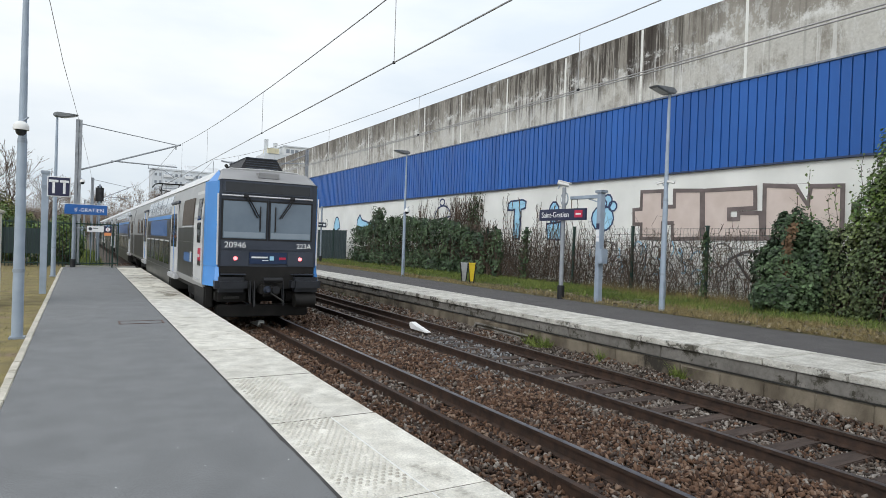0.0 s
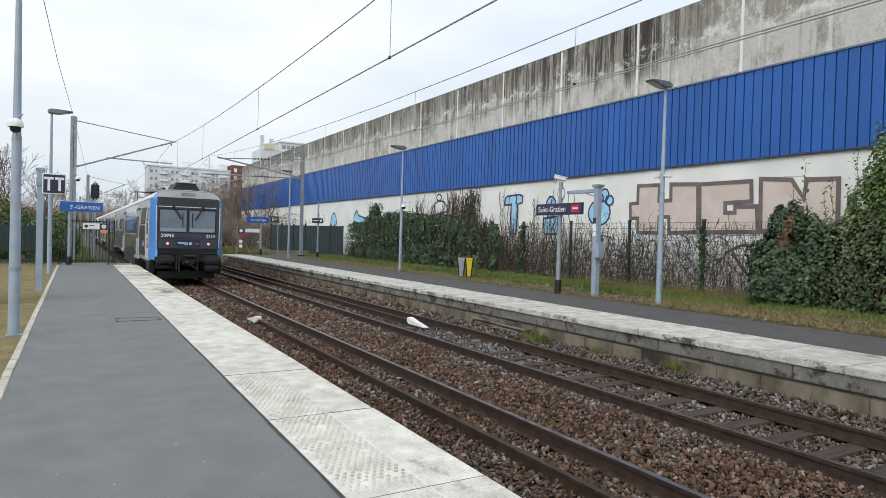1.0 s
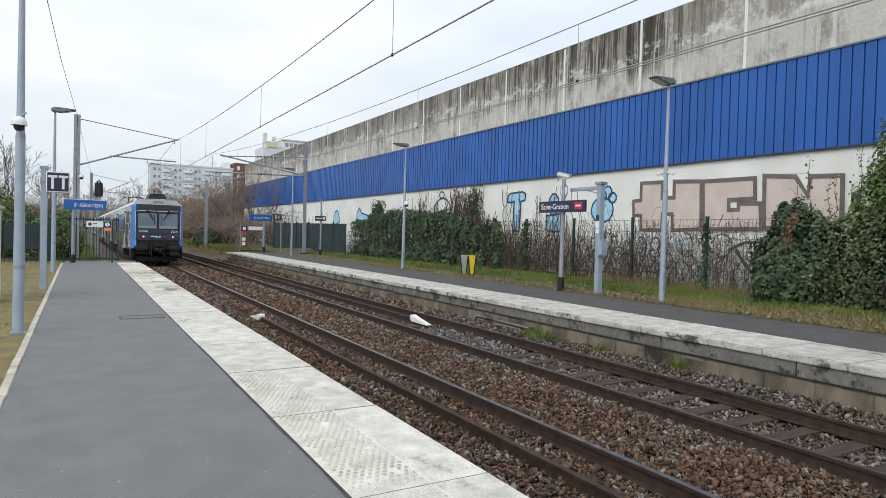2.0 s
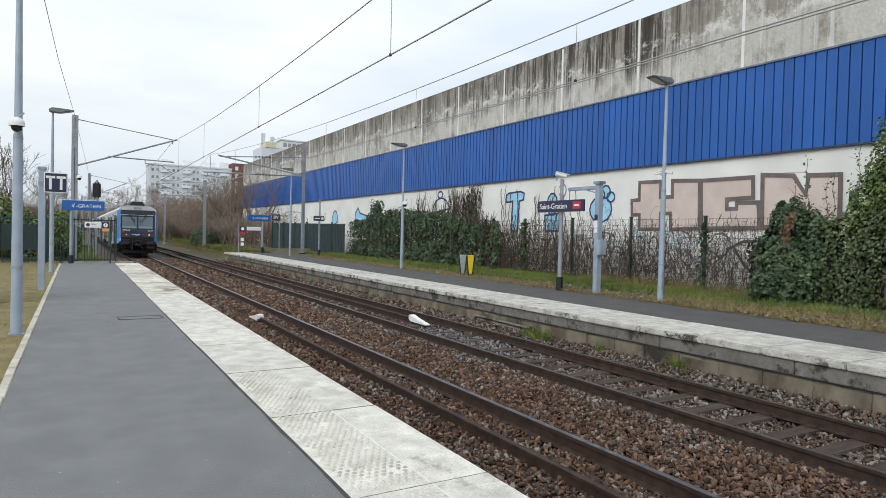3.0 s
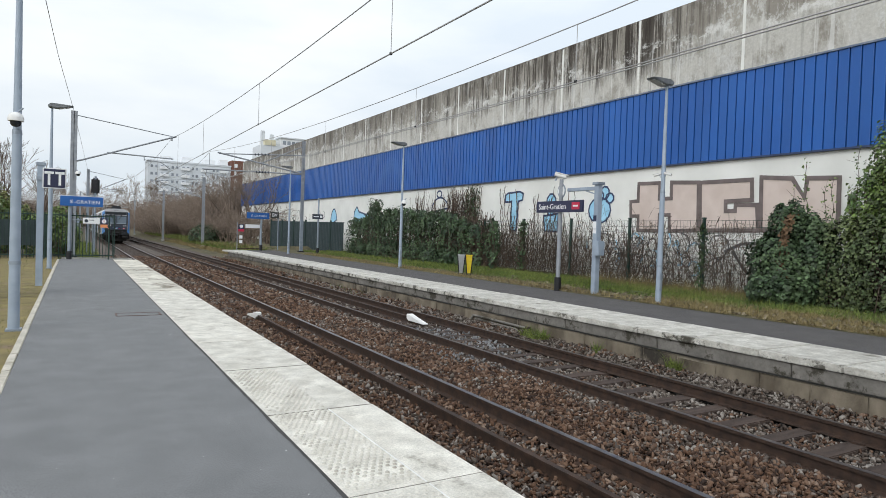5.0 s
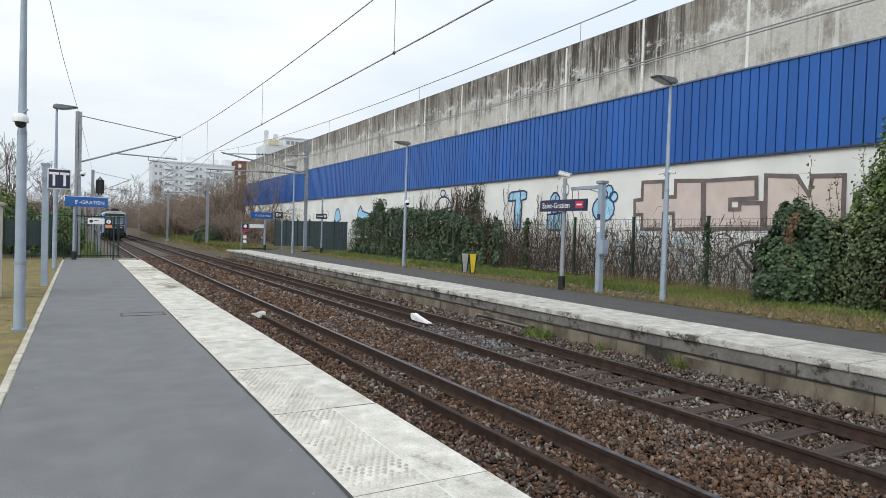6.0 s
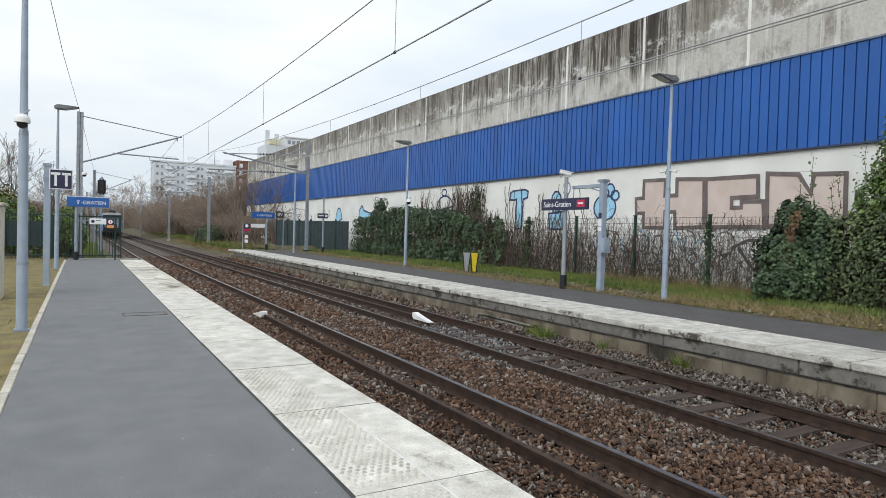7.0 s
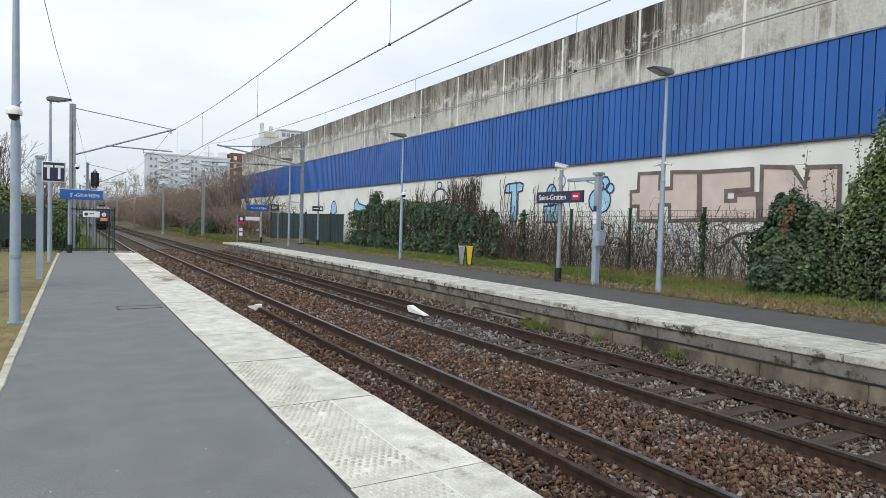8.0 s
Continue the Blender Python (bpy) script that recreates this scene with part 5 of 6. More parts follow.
# ---- fences ----
def fence_far():
    """Green welded-mesh fence behind the opposite platform."""
    t = thing("mesh_fence", FENCE, 0, 0, "dark green welded wire fence overgrown with creepers", "fence")
    ys = [0.7 + 3.1 * k for k in range(14)]
    for y in ys:
        p = part("post", B(-0.045, 0.045, y - 0.045, y + 0.045, -0.1, 2.38, bevel=0.008), GREEN_POST, t)
        part("post_cap", B(-0.055, 0.055, y - 0.055, y + 0.055, 2.38, 2.42), GREEN_POST, p)
    for a, b in zip(ys, ys[1:]):
        segs = []
        for k in range(12):
            z = 0.12 + 0.2 * k
            segs.append((0, a, z, 0, b, z, 0.006, 0.006))
        n = 24
        for k in range(1, n):
            y = a + (b - a) * k / n
            segs.append((0, y, 0.05, 0, y, 2.34, 0.004, 0.004))
        v, f = sticks(segs)
        part("wire_panel", raw_mesh("wire_panel", v, f, GREEN_POST), None, t)["kind"] = "stuff"


def fence_end():
    """Railings that close the end of the near platform, with sheets behind."""
    t = thing("railing_fence", 0, 32.1, 0, "dark green vertical-bar railing across the platform end", "fence", "railings")
    for z in (0.12, 1.86):
        part("rail", B(-6.0, 1.52, -0.02, 0.02, z, z + 0.05), GREEN_POST, t)
    me = mesh_of("bar", T((0, 0, 0.0), (0, 0, 2.0), 0.014, sides=6), GREEN_POST)
    for k in range(58):
        part("bar", me, None, t).location = (-5.95 + k * 0.13, 0, 0)
    for x in (-6.0, -3.6, -1.15, 1.52):
        part("post", B(x - 0.025, x + 0.025, -0.025, 0.025, -0.1, 2.0, bevel=0.006), GREEN_POST, t)
    part("base_strip", B(-0.5, 2.25, -0.12, 0.12, -0.3, 0.04), CONCRETE, t)
    t = thing("sheet_fence", 0, 33.2, 0, "grey-green sheet metal screen behind the railing", "fence")
    for k in range(8):
        part("sheet", B(-15.5 + k * 1.8, -13.74 + k * 1.8, 0, 0.04, 0.5, 1.62), GREEN_SHEET, t)
    for k in range(9):
        part("post", B(-15.56 + k * 1.8, -15.48 + k * 1.8, -0.04, 0.04, -0.1, 1.9), GREEN_POST, t)


def fence_sheets_far():
    """Grey-green sheet fence that closes the opposite platform."""
    a, b = Vector((14.0, 52.3, 0)), Vector((17.3, 44.4, 0))
    n = 6
    t = thing("sheet_fence", a.x, a.y, 0, "grey-green corrugated sheet fence closing the platform", "fence", turn=math.degrees(math.atan2(b.y - a.y, b.x - a.x)))
    w = (b - a).length / n
    for k in range(n):
        bm = bmesh.new()
        wave = [(k * w + 0.05 + i * (w - 0.1) / 24, -0.02 if i % 3 == 0 else 0.015) for i in range(25)]
        prism(bm, wave + [(wave[-1][0], 0.03), (wave[0][0], 0.03)], 0.08, 2.25, "z")
        part("sheet", bm, GREEN_SHEET, t)
        part("post", B(k * w - 0.04, k * w + 0.04, -0.05, 0.05, -0.1, 2.38), GREEN_POST, t)
    for z in (0.2, 2.2):
        part("rail", B(0, n * w, 0.02, 0.05, z, z + 0.06), GREEN_POST, t)


# ---- graffiti, painted flat on the wall ----
def stroke(bm, pts, width, x, closed=False):
    """A brush line on the wall through (y, z) points, one mitred ribbon."""
    n = len(pts)
    rows = []
    for k in range(n):
        p = Vector(pts[k])
        a = Vector(pts[k - 1]) if closed or k else None
        c = Vector(pts[(k + 1) % n]) if closed or k < n - 1 else None
        d0 = (p - a).normalized() if a is not None else (c - p).normalized()
        d1 = (c - p).normalized() if c is not None else d0
        n0, n1 = Vector((-d0.y, d0.x)), Vector((-d1.y, d1.x))
        m = n0 + n1
        m = m.normalized() if m.length > 0.2 else n0
        w = width / 2 / max(0.5, m.dot(n0))
        w *= 1 + 0.12 * noise.noise((p.x * 3, p.y * 3, 1.0))
        rows.append([bm.verts.new((x, *(p + m * w))), bm.verts.new((x, *(p - m * w)))])
    for k in range(n if closed else n - 1):
        a, b = rows[k], rows[(k + 1) % n]
        bm.faces.new((a[0], b[0], b[1], a[1]))


def fill(bm, pts, x):
    v = [bm.verts.new((x, y, z)) for y, z in pts]
    for tri in tessellate_polygon([[Vector((y, z, 0)) for y, z in pts]]):
        bm.faces.new([v[i] for i in tri])


def graffito(label, shapes, paint, line, width):
    t = tagged(new("graffiti"), label, "graffiti", "graffiti on the wall")
    for k, pts in enumerate(shapes):
        bm = bmesh.new()
        fill(bm, pts, WALL - 0.006 - 0.0035 * (k % 3))
        part("paint_fill", bm, paint, t)
        bm = bmesh.new()
        stroke(bm, pts, width, WALL - 0.018 - 0.004 * k, True)
        part("paint_outline", bm, line, t)
    return t


def ring(y, z, ry, rz, n=14, a0=0.0, a1=2 * math.pi):
    return [(y + ry * math.cos(a0 + (a1 - a0) * k / n), z + rz * math.sin(a0 + (a1 - a0) * k / n)) for k in range(n)]


def wall_paintings():
    h = [(16.95, 3.77), (15.95, 3.75), (15.95, 3.17), (15.42, 3.17), (15.43, 3.74), (14.3, 3.68), (14.24, 2.04), (15.45, 2.0), (15.48, 2.58), (15.92, 2.58), (15.92, 2.0), (16.9, 2.01),
         (16.92, 2.55), (17.29, 2.55), (17.32, 3.10), (16.95, 3.12)]
    e = [(14.22, 3.67), (12.32, 3.66), (12.29, 3.02), (13.22, 3.0), (13.21, 2.68), (12.86, 2.68), (12.86, 2.87), (12.11, 2.86), (12.04, 2.06), (14.16, 2.04)]
    n = [(12.0, 3.71), (11.02, 3.62), (10.64, 3.05), (10.57, 3.60), (9.68, 3.56), (9.66, 2.1), (10.4, 2.1), (10.75, 2.5), (11.2, 2.08), (11.96, 2.08)]
    graffito("small taupe patch of paint beside the block letters", [[(9.42, 3.05), (9.22, 3.05), (9.22, 2.6), (9.42, 2.6)]], TAUPE, TAUPE, 0.04)
    graffito("large pale pink block letters outlined in taupe on the wall", [h, e, n], PINK, TAUPE, 0.135)
    tee = [(25.85, 3.62), (25.6, 3.74), (24.5, 3.78), (24.2, 3.68), (24.25, 3.38), (24.62, 3.32), (24.66, 2.6), (24.7, 1.9), (25.3, 1.9), (25.28, 2.6), (25.22, 3.34), (25.45, 3.3), (25.85, 3.32)]
    tee = [(25.0 + (y - 25.0) * 0.88 - 0.22, z) for y, z in tee]
    graffito("light blue letter painted on the wall, outlined in navy", [tee], SPRAY_BLUE, SPRAY_NAVY, 0.085)
    graffito("navy outlined arch figure with a loop above the hedge", [ring(32.0, 2.9, 1.0, 0.85, 12, 0, math.pi), ring(32.1, 3.95, 0.28, 0.2, 9)], RENDER_WHITE, SPRAY_NAVY, 0.09)
    graffito("light blue rounded figure with a bobbled top, outlined in navy", [ring(18.98, 2.80, 0.62, 0.52), ring(18.70, 3.50, 0.24, 0.26, 9), ring(18.42, 3.28, 0.22, 0.2, 9), ring(18.95, 3.38, 0.2, 0.2, 9)], SPRAY_BLUE, SPRAY_NAVY, 0.07)
    graffito("light blue arch painted on the wall", [ring(49.5, 2.1, 0.75, 1.3, 10, 0, math.pi)], SPRAY_BLUE, SPRAY_NAVY, 0.1)
    graffito("light blue bird-like shape painted on the wall", [[(45.2, 2.2), (45.1, 3.1), (44.6, 3.5), (44.2, 3.1), (43.0, 2.9), (41.8, 2.9), (41.6, 2.2)]], SPRAY_BLUE, SPRAY_NAVY, 0.11)
    graffito("blue rounded letter behind the sign, outlined in navy", [ring(22.0, 3.1, 0.35, 0.5, 10), [(22.5, 2.6), (21.5, 2.7), (21.5, 1.9), (22.4, 1.9)]], SPRAY_BLUE, SPRAY_NAVY, 0.08)
    t = tagged(new("graffiti"), "thin dark tags scribbled along the foot of the wall", "graffiti", "graffiti on the wall")
    r = random.Random(5)
    for y0, y1, z0, z1, count, mat, w in ((13.2, 22, 0.5, 1.9, 46, SPRAY_GREY, 0.05), (14, 20, 0.7, 1.7, 16, SPRAY_BLUE, 0.06), (64, 83, 1.6, 3.9, 60, SPRAY_GREY, 0.14), (52, 64, 2.2, 3.2, 18, SPRAY_GREY, 0.06)):
        bm = bmesh.new()
        for _ in range(count):
            y, z, s = r.uniform(y0, y1), r.uniform(z0, z1), r.uniform(0.15, 0.4)
            stroke(bm, ring(y, z, s * r.uniform(0.4, 1), s, r.randint(5, 9), r.uniform(0, 3), r.uniform(4, 7)), w, WALL - 0.005 - 0.004 * r.random())
        part("tag", bm, mat, t)["kind"] = "stuff"
    # swooping dark drawing behind the wire fence
    bm = bmesh.new()
    stroke(bm, [(13.2, 1.35), (12.6, 1.62), (11.8, 1.68), (11.2, 1.75)], 0.1, WALL - 0.014)
    stroke(bm, [(12.9, 1.4), (12.5, 0.85), (12.0, 0.45), (11.8, 0.9)], 0.1, WALL - 0.016)
    stroke(bm, [(13.2, 1.2), (13.6, 0.9), (13.5, 0.5)], 0.06, WALL - 0.016)
    part("tag", bm, SPRAY_GREY, t)["kind"] = "stuff"


# ---- plants ----
def ivy(name, label, blobs, size, count, mat=None, stems=True, category="ivy", boxy=1.0):
    """Ivy over invisible mounds (centre, radii): overlapping leaves in hanging cords outside, a looser layer and stems inside."""
    t = tagged(new(name), label, category)
    cs, ns, segs = [], [], []
    total = sum(b[3] * b[5] + b[3] * b[4] + b[4] * b[5] for b in blobs)
    for cx, cy, cz, rx, ry, rz in blobs:
        k = int(count * (rx * rz + rx * ry + ry * rz) / total)
        d = rng.normal(0, 1, (k, 3))
        d /= np.linalg.norm(d, axis=1)[:, None]
        shape = np.sign(d) * np.abs(d) ** boxy
        p0 = np.array([cx, cy, cz]) + shape * np.array([rx, ry, rz])
        lump = np.array([noise.noise((float(a) * 1.6, float(b) * 1.6, float(c) * 1.4)) for a, b, c in p0])
        cord = np.array([noise.noise((float(a) * 4.2, float(b) * 4.2, float(c) * 1.3 + 9)) for a, b, c in p0])
        tuft = np.array([noise.noise((float(a) * 6.5, float(b) * 6.5, float(c) * 6.5 + 3)) for a, b, c in p0])
        out = d / np.array([rx, ry, rz])
        out /= np.linalg.norm(out, axis=1)[:, None]
        inner = rng.random(k) < 0.3
        push = 0.16 * lump + 0.24 * cord + 0.15 * tuft + rng.normal(0, 0.022, k) - inner * rng.uniform(0.08, 0.3, k)
        p = p0 + out * push[:, None]
        keep = (p[:, 2] > 0.03) & ((tuft + cord > -0.42) | inner)
        cs.append(p[keep])
        ns.append(out[keep])
        for i in rng.choice(np.flatnonzero(keep), min(60, int(keep.sum())), replace=False):
            foot = np.array([cx + rng.normal(0, rx * 0.3), cy + rng.normal(0, ry * 0.4), 0.0])
            midp = (foot + p[i]) / 2 + rng.normal(0, 0.12, 3)
            segs += [(*foot, *midp, 0.014, 0.01), (*midp, *p[i], 0.01, 0.004)]
    cs, ns = np.concatenate(cs), np.concatenate(ns)
    v, f = leaf_mesh(cs, ns + np.array([0, 0, 0.45]), size, 0.38)
    part("foliage", raw_mesh("foliage", v, f, mat or IVY), None, t)["kind"] = "stuff"
    if stems:
        v, f = sticks(segs)
        part("inner_growth", raw_mesh("inner_growth", v, f, TWIG), None, t)["kind"] = "stuff"
    return t


def creeper(segs, leaves, x, y, z0, z1, spread, thick=0.008):
    """One climbing stem that wanders up the wall or fence."""
    p = np.array([x, y, z0])
    while p[2] < z1:
        q = p + np.array([rng.normal(0, 0.02), rng.normal(0, spread), rng.uniform(0.10, 0.26)])
        q[0] = min(q[0], WALL - 0.02)
        segs.append((*p, *q, thick, thick * 0.88))
        if rng.random() < 0.35:
            e = q + np.array([rng.normal(-0.03, 0.05), rng.normal(0, 0.22), rng.uniform(-0.05, 0.25)])
            e[0] = min(e[0], WALL - 0.02)
            segs.append((*q, *e, 0.005, 0.003))
        leaves.append(q)
        p = q


def fence_growth():
    """Bare bramble and creeper tangle along the wire fence."""
    t = tagged(new("bramble_thicket"), "tangle of bare brown brambles and creepers on the wire fence", "bramble", kind="stuff")
    segs, tips = [], []
    for _ in range(900):
        y = rng.uniform(10.8, 25.5)
        dense = 1.0 if y > 14 else 0.55
        if rng.random() > dense:
            continue
        creeper(segs, tips, FENCE + rng.uniform(-0.10, 0.35), y, 0.0, rng.uniform(0.4, 2.35), 0.10)
    for _ in range(420):
        creeper(segs, tips, FENCE + rng.uniform(-0.30, 0.2), rng.uniform(24.8, 29.0), 0.0, rng.uniform(1.2, 2.6), 0.09, rng.uniform(0.008, 0.016))
    for _ in range(900):
        a = np.array([FENCE + rng.uniform(-0.25, 0.5), rng.uniform(11, 25.5), rng.uniform(0.1, 1.9)])
        for _k in range(4):
            b = a + rng.normal(0, 0.22, 3) * np.array([0.4, 1, 1])
            if b[2] < 0.02:
                break
            segs.append((*a, *b, 0.006, 0.004))
            a = b
    v, f = sticks(segs)
    part("twigs", raw_mesh("twigs", v, f, TWIG), None, t)["kind"] = "stuff"
    # creepers reaching up the wall above the hedge
    t = tagged(new("wall_creeper"), "dry ivy stems climbing the cream wall", "creeper", kind="stuff")
    segs, tips = [], []
    for y0, y1, n, top in ((27.9, 30.8, 130, 4.3), (30.8, 35.0, 60, 4.2), (22, 26.5, 16, 4.1), (20, 23, 12, 3.9), (32, 36, 14, 4.0), (66, 82, 40, 4.2)):
        for _ in range(n):
            creeper(segs, tips, WALL - 0.04, rng.uniform(y0, y1), 0.3, rng.uniform(2.6, top), 0.07, rng.uniform(0.009, 0.021))
    v, f = sticks(segs)
    part("stems", raw_mesh("stems", v, f, TWIG), None, t)["kind"] = "stuff"
    tips = np.array(tips)
    tips = tips[(tips[:, 1] > 27.8) & (tips[:, 1] < 28.9)]
    tips = np.repeat(tips, 1, 0) + rng.normal(0, 0.12, (len(tips), 3)) * np.array([0.4, 1, 1])
    v, f = leaf_mesh(tips, np.tile([[-1.0, 0, 0.2]], (len(tips), 1)), 0.11)
    part("leaves", raw_mesh("leaves", v, f, IVY), None, t)["kind"] = "stuff"


def ivy_masses():
    bush = ivy("ivy_bush", "dense dark green ivy bush over the fence with dead brown stems",
               [(16.75, 10.1, 1.72, 0.55, 0.52, 1.08), (16.6, 10.15, 0.95, 0.75, 0.68, 1.0), (16.85, 9.45, 1.15, 0.58, 0.58, 1.25), (16.4, 9.95, 0.45, 0.85, 0.85, 0.5)], 0.082, 25000, boxy=0.9)
    k = 420
    c = np.stack([16.13 + rng.normal(0, 0.05, k), 9.86 + rng.normal(0, 0.07, k), rng.uniform(0.7, 2.45, k)], 1)
    c[:, 0] += 0.34 * np.clip((c[:, 2] - 1.5) / 1.0, 0, 1) ** 2
    v, f = leaf_mesh(c, np.tile([[-1.0, -0.4, 0.2]], (k, 1)), 0.085, 0.6)
    part("dead_leaves", raw_mesh("dead_leaves", v, f, DEAD_IVY), None, bush, "hanging strip of dead brown leaves")["kind"] = "stuff"
    ivy("ivy_bush", "low ivy and shrub thicket on the fence",
        [(16.95, 8.7, 1.05, 0.55, 0.85, 1.35), (16.9, 7.6, 1.2, 0.7, 1.0, 1.4), (16.9, 6.2, 1.4, 0.9, 1.4, 1.7)], 0.078, 24000, IVY_MID, boxy=0.85)
    ivy("ivy_bush", "tall shrub with fresh yellow-green leaves on the fence",
        [(17.15, 8.25, 2.35, 0.5, 0.55, 1.05), (17.2, 7.85, 3.3, 0.5, 0.48, 1.3), (17.0, 7.2, 3.0, 0.7, 0.8, 1.5), (17.0, 6.4, 3.2, 0.8, 1.1, 1.5)], 0.08, 17000, IVY_LIGHT)
    mounds = []
    for y, top in ((25.9, 2.3), (27.0, 2.5), (28.1, 2.8), (29.2, 2.95), (30.4, 2.9), (31.5, 3.0), (32.6, 3.1), (33.8, 3.2), (35.0, 3.2), (36.1, 3.1), (37.1, 2.8), (38.0, 3.3), (39.1, 2.9), (40.2, 2.6), (41.4, 2.6)):
        mounds.append((16.95, y, top / 2 - 0.1, 0.42, 0.72, top / 2))
    mounds += [(17.0, 38.0, 3.35, 0.35, 0.62, 0.38), (16.8, 33.0, 0.4, 0.6, 7.0, 0.42)]
    ivy("ivy_hedge", "long dark green ivy hedge over the fence", mounds, 0.10, 46000, boxy=0.7)
    ivy("ivy_clump", "narrow ivy column on a fence post", [(17.1, 24.6, 1.3, 0.25, 0.42, 1.15)], 0.10, 1700)
    ivy("ivy_clump", "narrow ivy column on a fence post", [(17.15, 22.4, 1.2, 0.14, 0.16, 1.15)], 0.10, 500)
    ivy("ivy_clump", "thin ivy growing up a fence post", [(17.12, 13.1, 1.2, 0.09, 0.13, 1.1)], 0.08, 420, stems=False)
    # shoots that stand above the ivy against the wall
    t = tagged(new("ivy_shoots"), "upright leafy ivy shoots against the wall", "ivy", kind="stuff")
    segs, tips = [], []
    for y, top in ((9.95, 3.9), (10.35, 3.2), (9.35, 3.1), (8.55, 3.35), (8.35, 4.0), (8.0, 4.3), (7.7, 4.2), (9.2, 3.3), (7.3, 5.6), (7.1, 5.2), (8.75, 4.1)):
        creeper(segs, tips, 17.4, y, 1.8, top, 0.035)
    v, f = sticks(segs)
    part("stems", raw_mesh("stems", v, f, TWIG), None, t)["kind"] = "stuff"
    tips = np.array(tips)
    tips = np.repeat(tips, 4, 0) + rng.normal(0, 0.05, (len(tips) * 4, 3))
    v, f = leaf_mesh(tips, np.tile([[-1.0, -0.3, 0.3]], (len(tips), 1)), 0.058)
    part("leaves", raw_mesh("leaves", v, f, IVY_LIGHT), None, t)["kind"] = "stuff"


def blades(name, label, areas, mat, hmin, hmax, width):
    """Grass blades: bent three-corner slivers."""
    p, hs = [], []
    for x0, x1, y0, y1, n, z in areas:
        k = int(n)
        q = np.stack([rng.uniform(x0, x1, k), rng.uniform(y0, y1, k), np.full(k, z)], 1)
        keep = np.array([noise.noise((float(a) * 1.3, float(b) * 1.3, 5.0)) for a, b, _ in q]) > -0.28
        p.append(q[keep])
    p = np.concatenate(p)
    n = len(p)
    hgt = rng.uniform(hmin, hmax, n) * (0.6 + 0.8 * rng.random(n))
    ang = rng.uniform(0, 2 * math.pi, n)
    side = np.stack([np.cos(ang), np.sin(ang), np.zeros(n)], 1) * width
    lean = rng.normal(0, 0.55, (n, 3)) * hgt[:, None]
    lean[:, 2] = hgt
    v = np.stack([p - side, p + side, p + lean], 1).reshape(-1, 3)
    f = np.arange(n * 3).reshape(-1, 3)
    return tagged(part(name, raw_mesh(name, v, f, mat), None), label, "grass", kind="stuff")


def verges():
    blades("grass", "short green grass on the far verge", [(13.9, 17.4, 9, 45, 36000, 0.03), (14.4, 17.2, 3, 12, 9000, 0.03), (14.6, 17.2, 12, 30, 34000, 0.03)], GRASS, 0.05, 0.17, 0.009)
    blades("dry_grass", "dry straw and dead grass at the platform edge", [(12.72, 14.6, 3, 12, 16000, 0.02), (12.72, 13.6, 12, 40, 9000, 0.02), (15.8, 17.5, 10, 16, 9000, 0.03)], STRAW, 0.03, 0.13, 0.008)
    blades("tall_dry_grass", "tall beige dead grass at the foot of the fence", [(16.4, 17.6, 10.6, 18, 4200, 0.03)], STRAW, 0.12, 0.42, 0.006)
    blades("moss_grass", "thin mossy grass behind the kerb", [(-4.5, -0.68, 5, 31, 16000, -0.025)], SHRUB, 0.004, 0.018, 0.008)
    blades("track_weeds", "tufts of weeds at the foot of the platform wall", [(8.75, 9.08, 10.7, 11.4, 420, BED + 0.12), (8.85, 9.08, 9.1, 9.5, 260, BED + 0.12), (8.95, 9.08, 7.2, 7.5, 200, BED + 0.14), (8.8, 9.2, 20, 24, 500, BED), (9.0, 9.2, 26, 45, 900, BED)], GRASS, 0.08, 0.26, 0.008)
    blades("far_grass", "tall pale grass beside the distant track", [(10.8, 16, 48, 80, 16000, -0.25), (11.0, 16, 80, 130, 14000, -0.1), (-4, 1.2, 34, 70, 9000, -0.45)], GRASS, 0.12, 0.45, 0.02)
    blades("far_straw", "pale dead grass on the bank beside the distant track", [(11.2, 15.5, 50, 130, 22000, -0.2), (10.0, 13.5, 47, 90, 9000, -0.5)], STRAW, 0.12, 0.4, 0.02)
    # dead leaves strewn along the far platform edge
    k = 1900
    c = np.stack([rng.uniform(12.68, 14.6, k), rng.uniform(3, 20, k), rng.uniform(0.02, 0.07, k)], 1)
    v, f = leaf_mesh(c, np.tile([[0, 0, 1.0]], (k, 1)), 0.08, 0.5)
    tagged(part("dead_leaves", raw_mesh("dead_leaves", v, f, LITTER), None), "dead brown leaves on the verge", "leaves", kind="stuff")


def grow(segs, p, d, length, r, depth, spread, up=0.15):
    if depth == 0 or r < 0.004:
        return
    q = p + d * length
    segs.append((*p, *q, r, r * 0.72))
    for _ in range(2 + (rng.random() < 0.55)):
        e = d + rng.normal(0, spread, 3) + np.array([0, 0, up])
        e /= np.linalg.norm(e)
        grow(segs, q, e, length * rng.uniform(0.66, 0.92), r * rng.uniform(0.5, 0.68), depth - 1, spread, up)


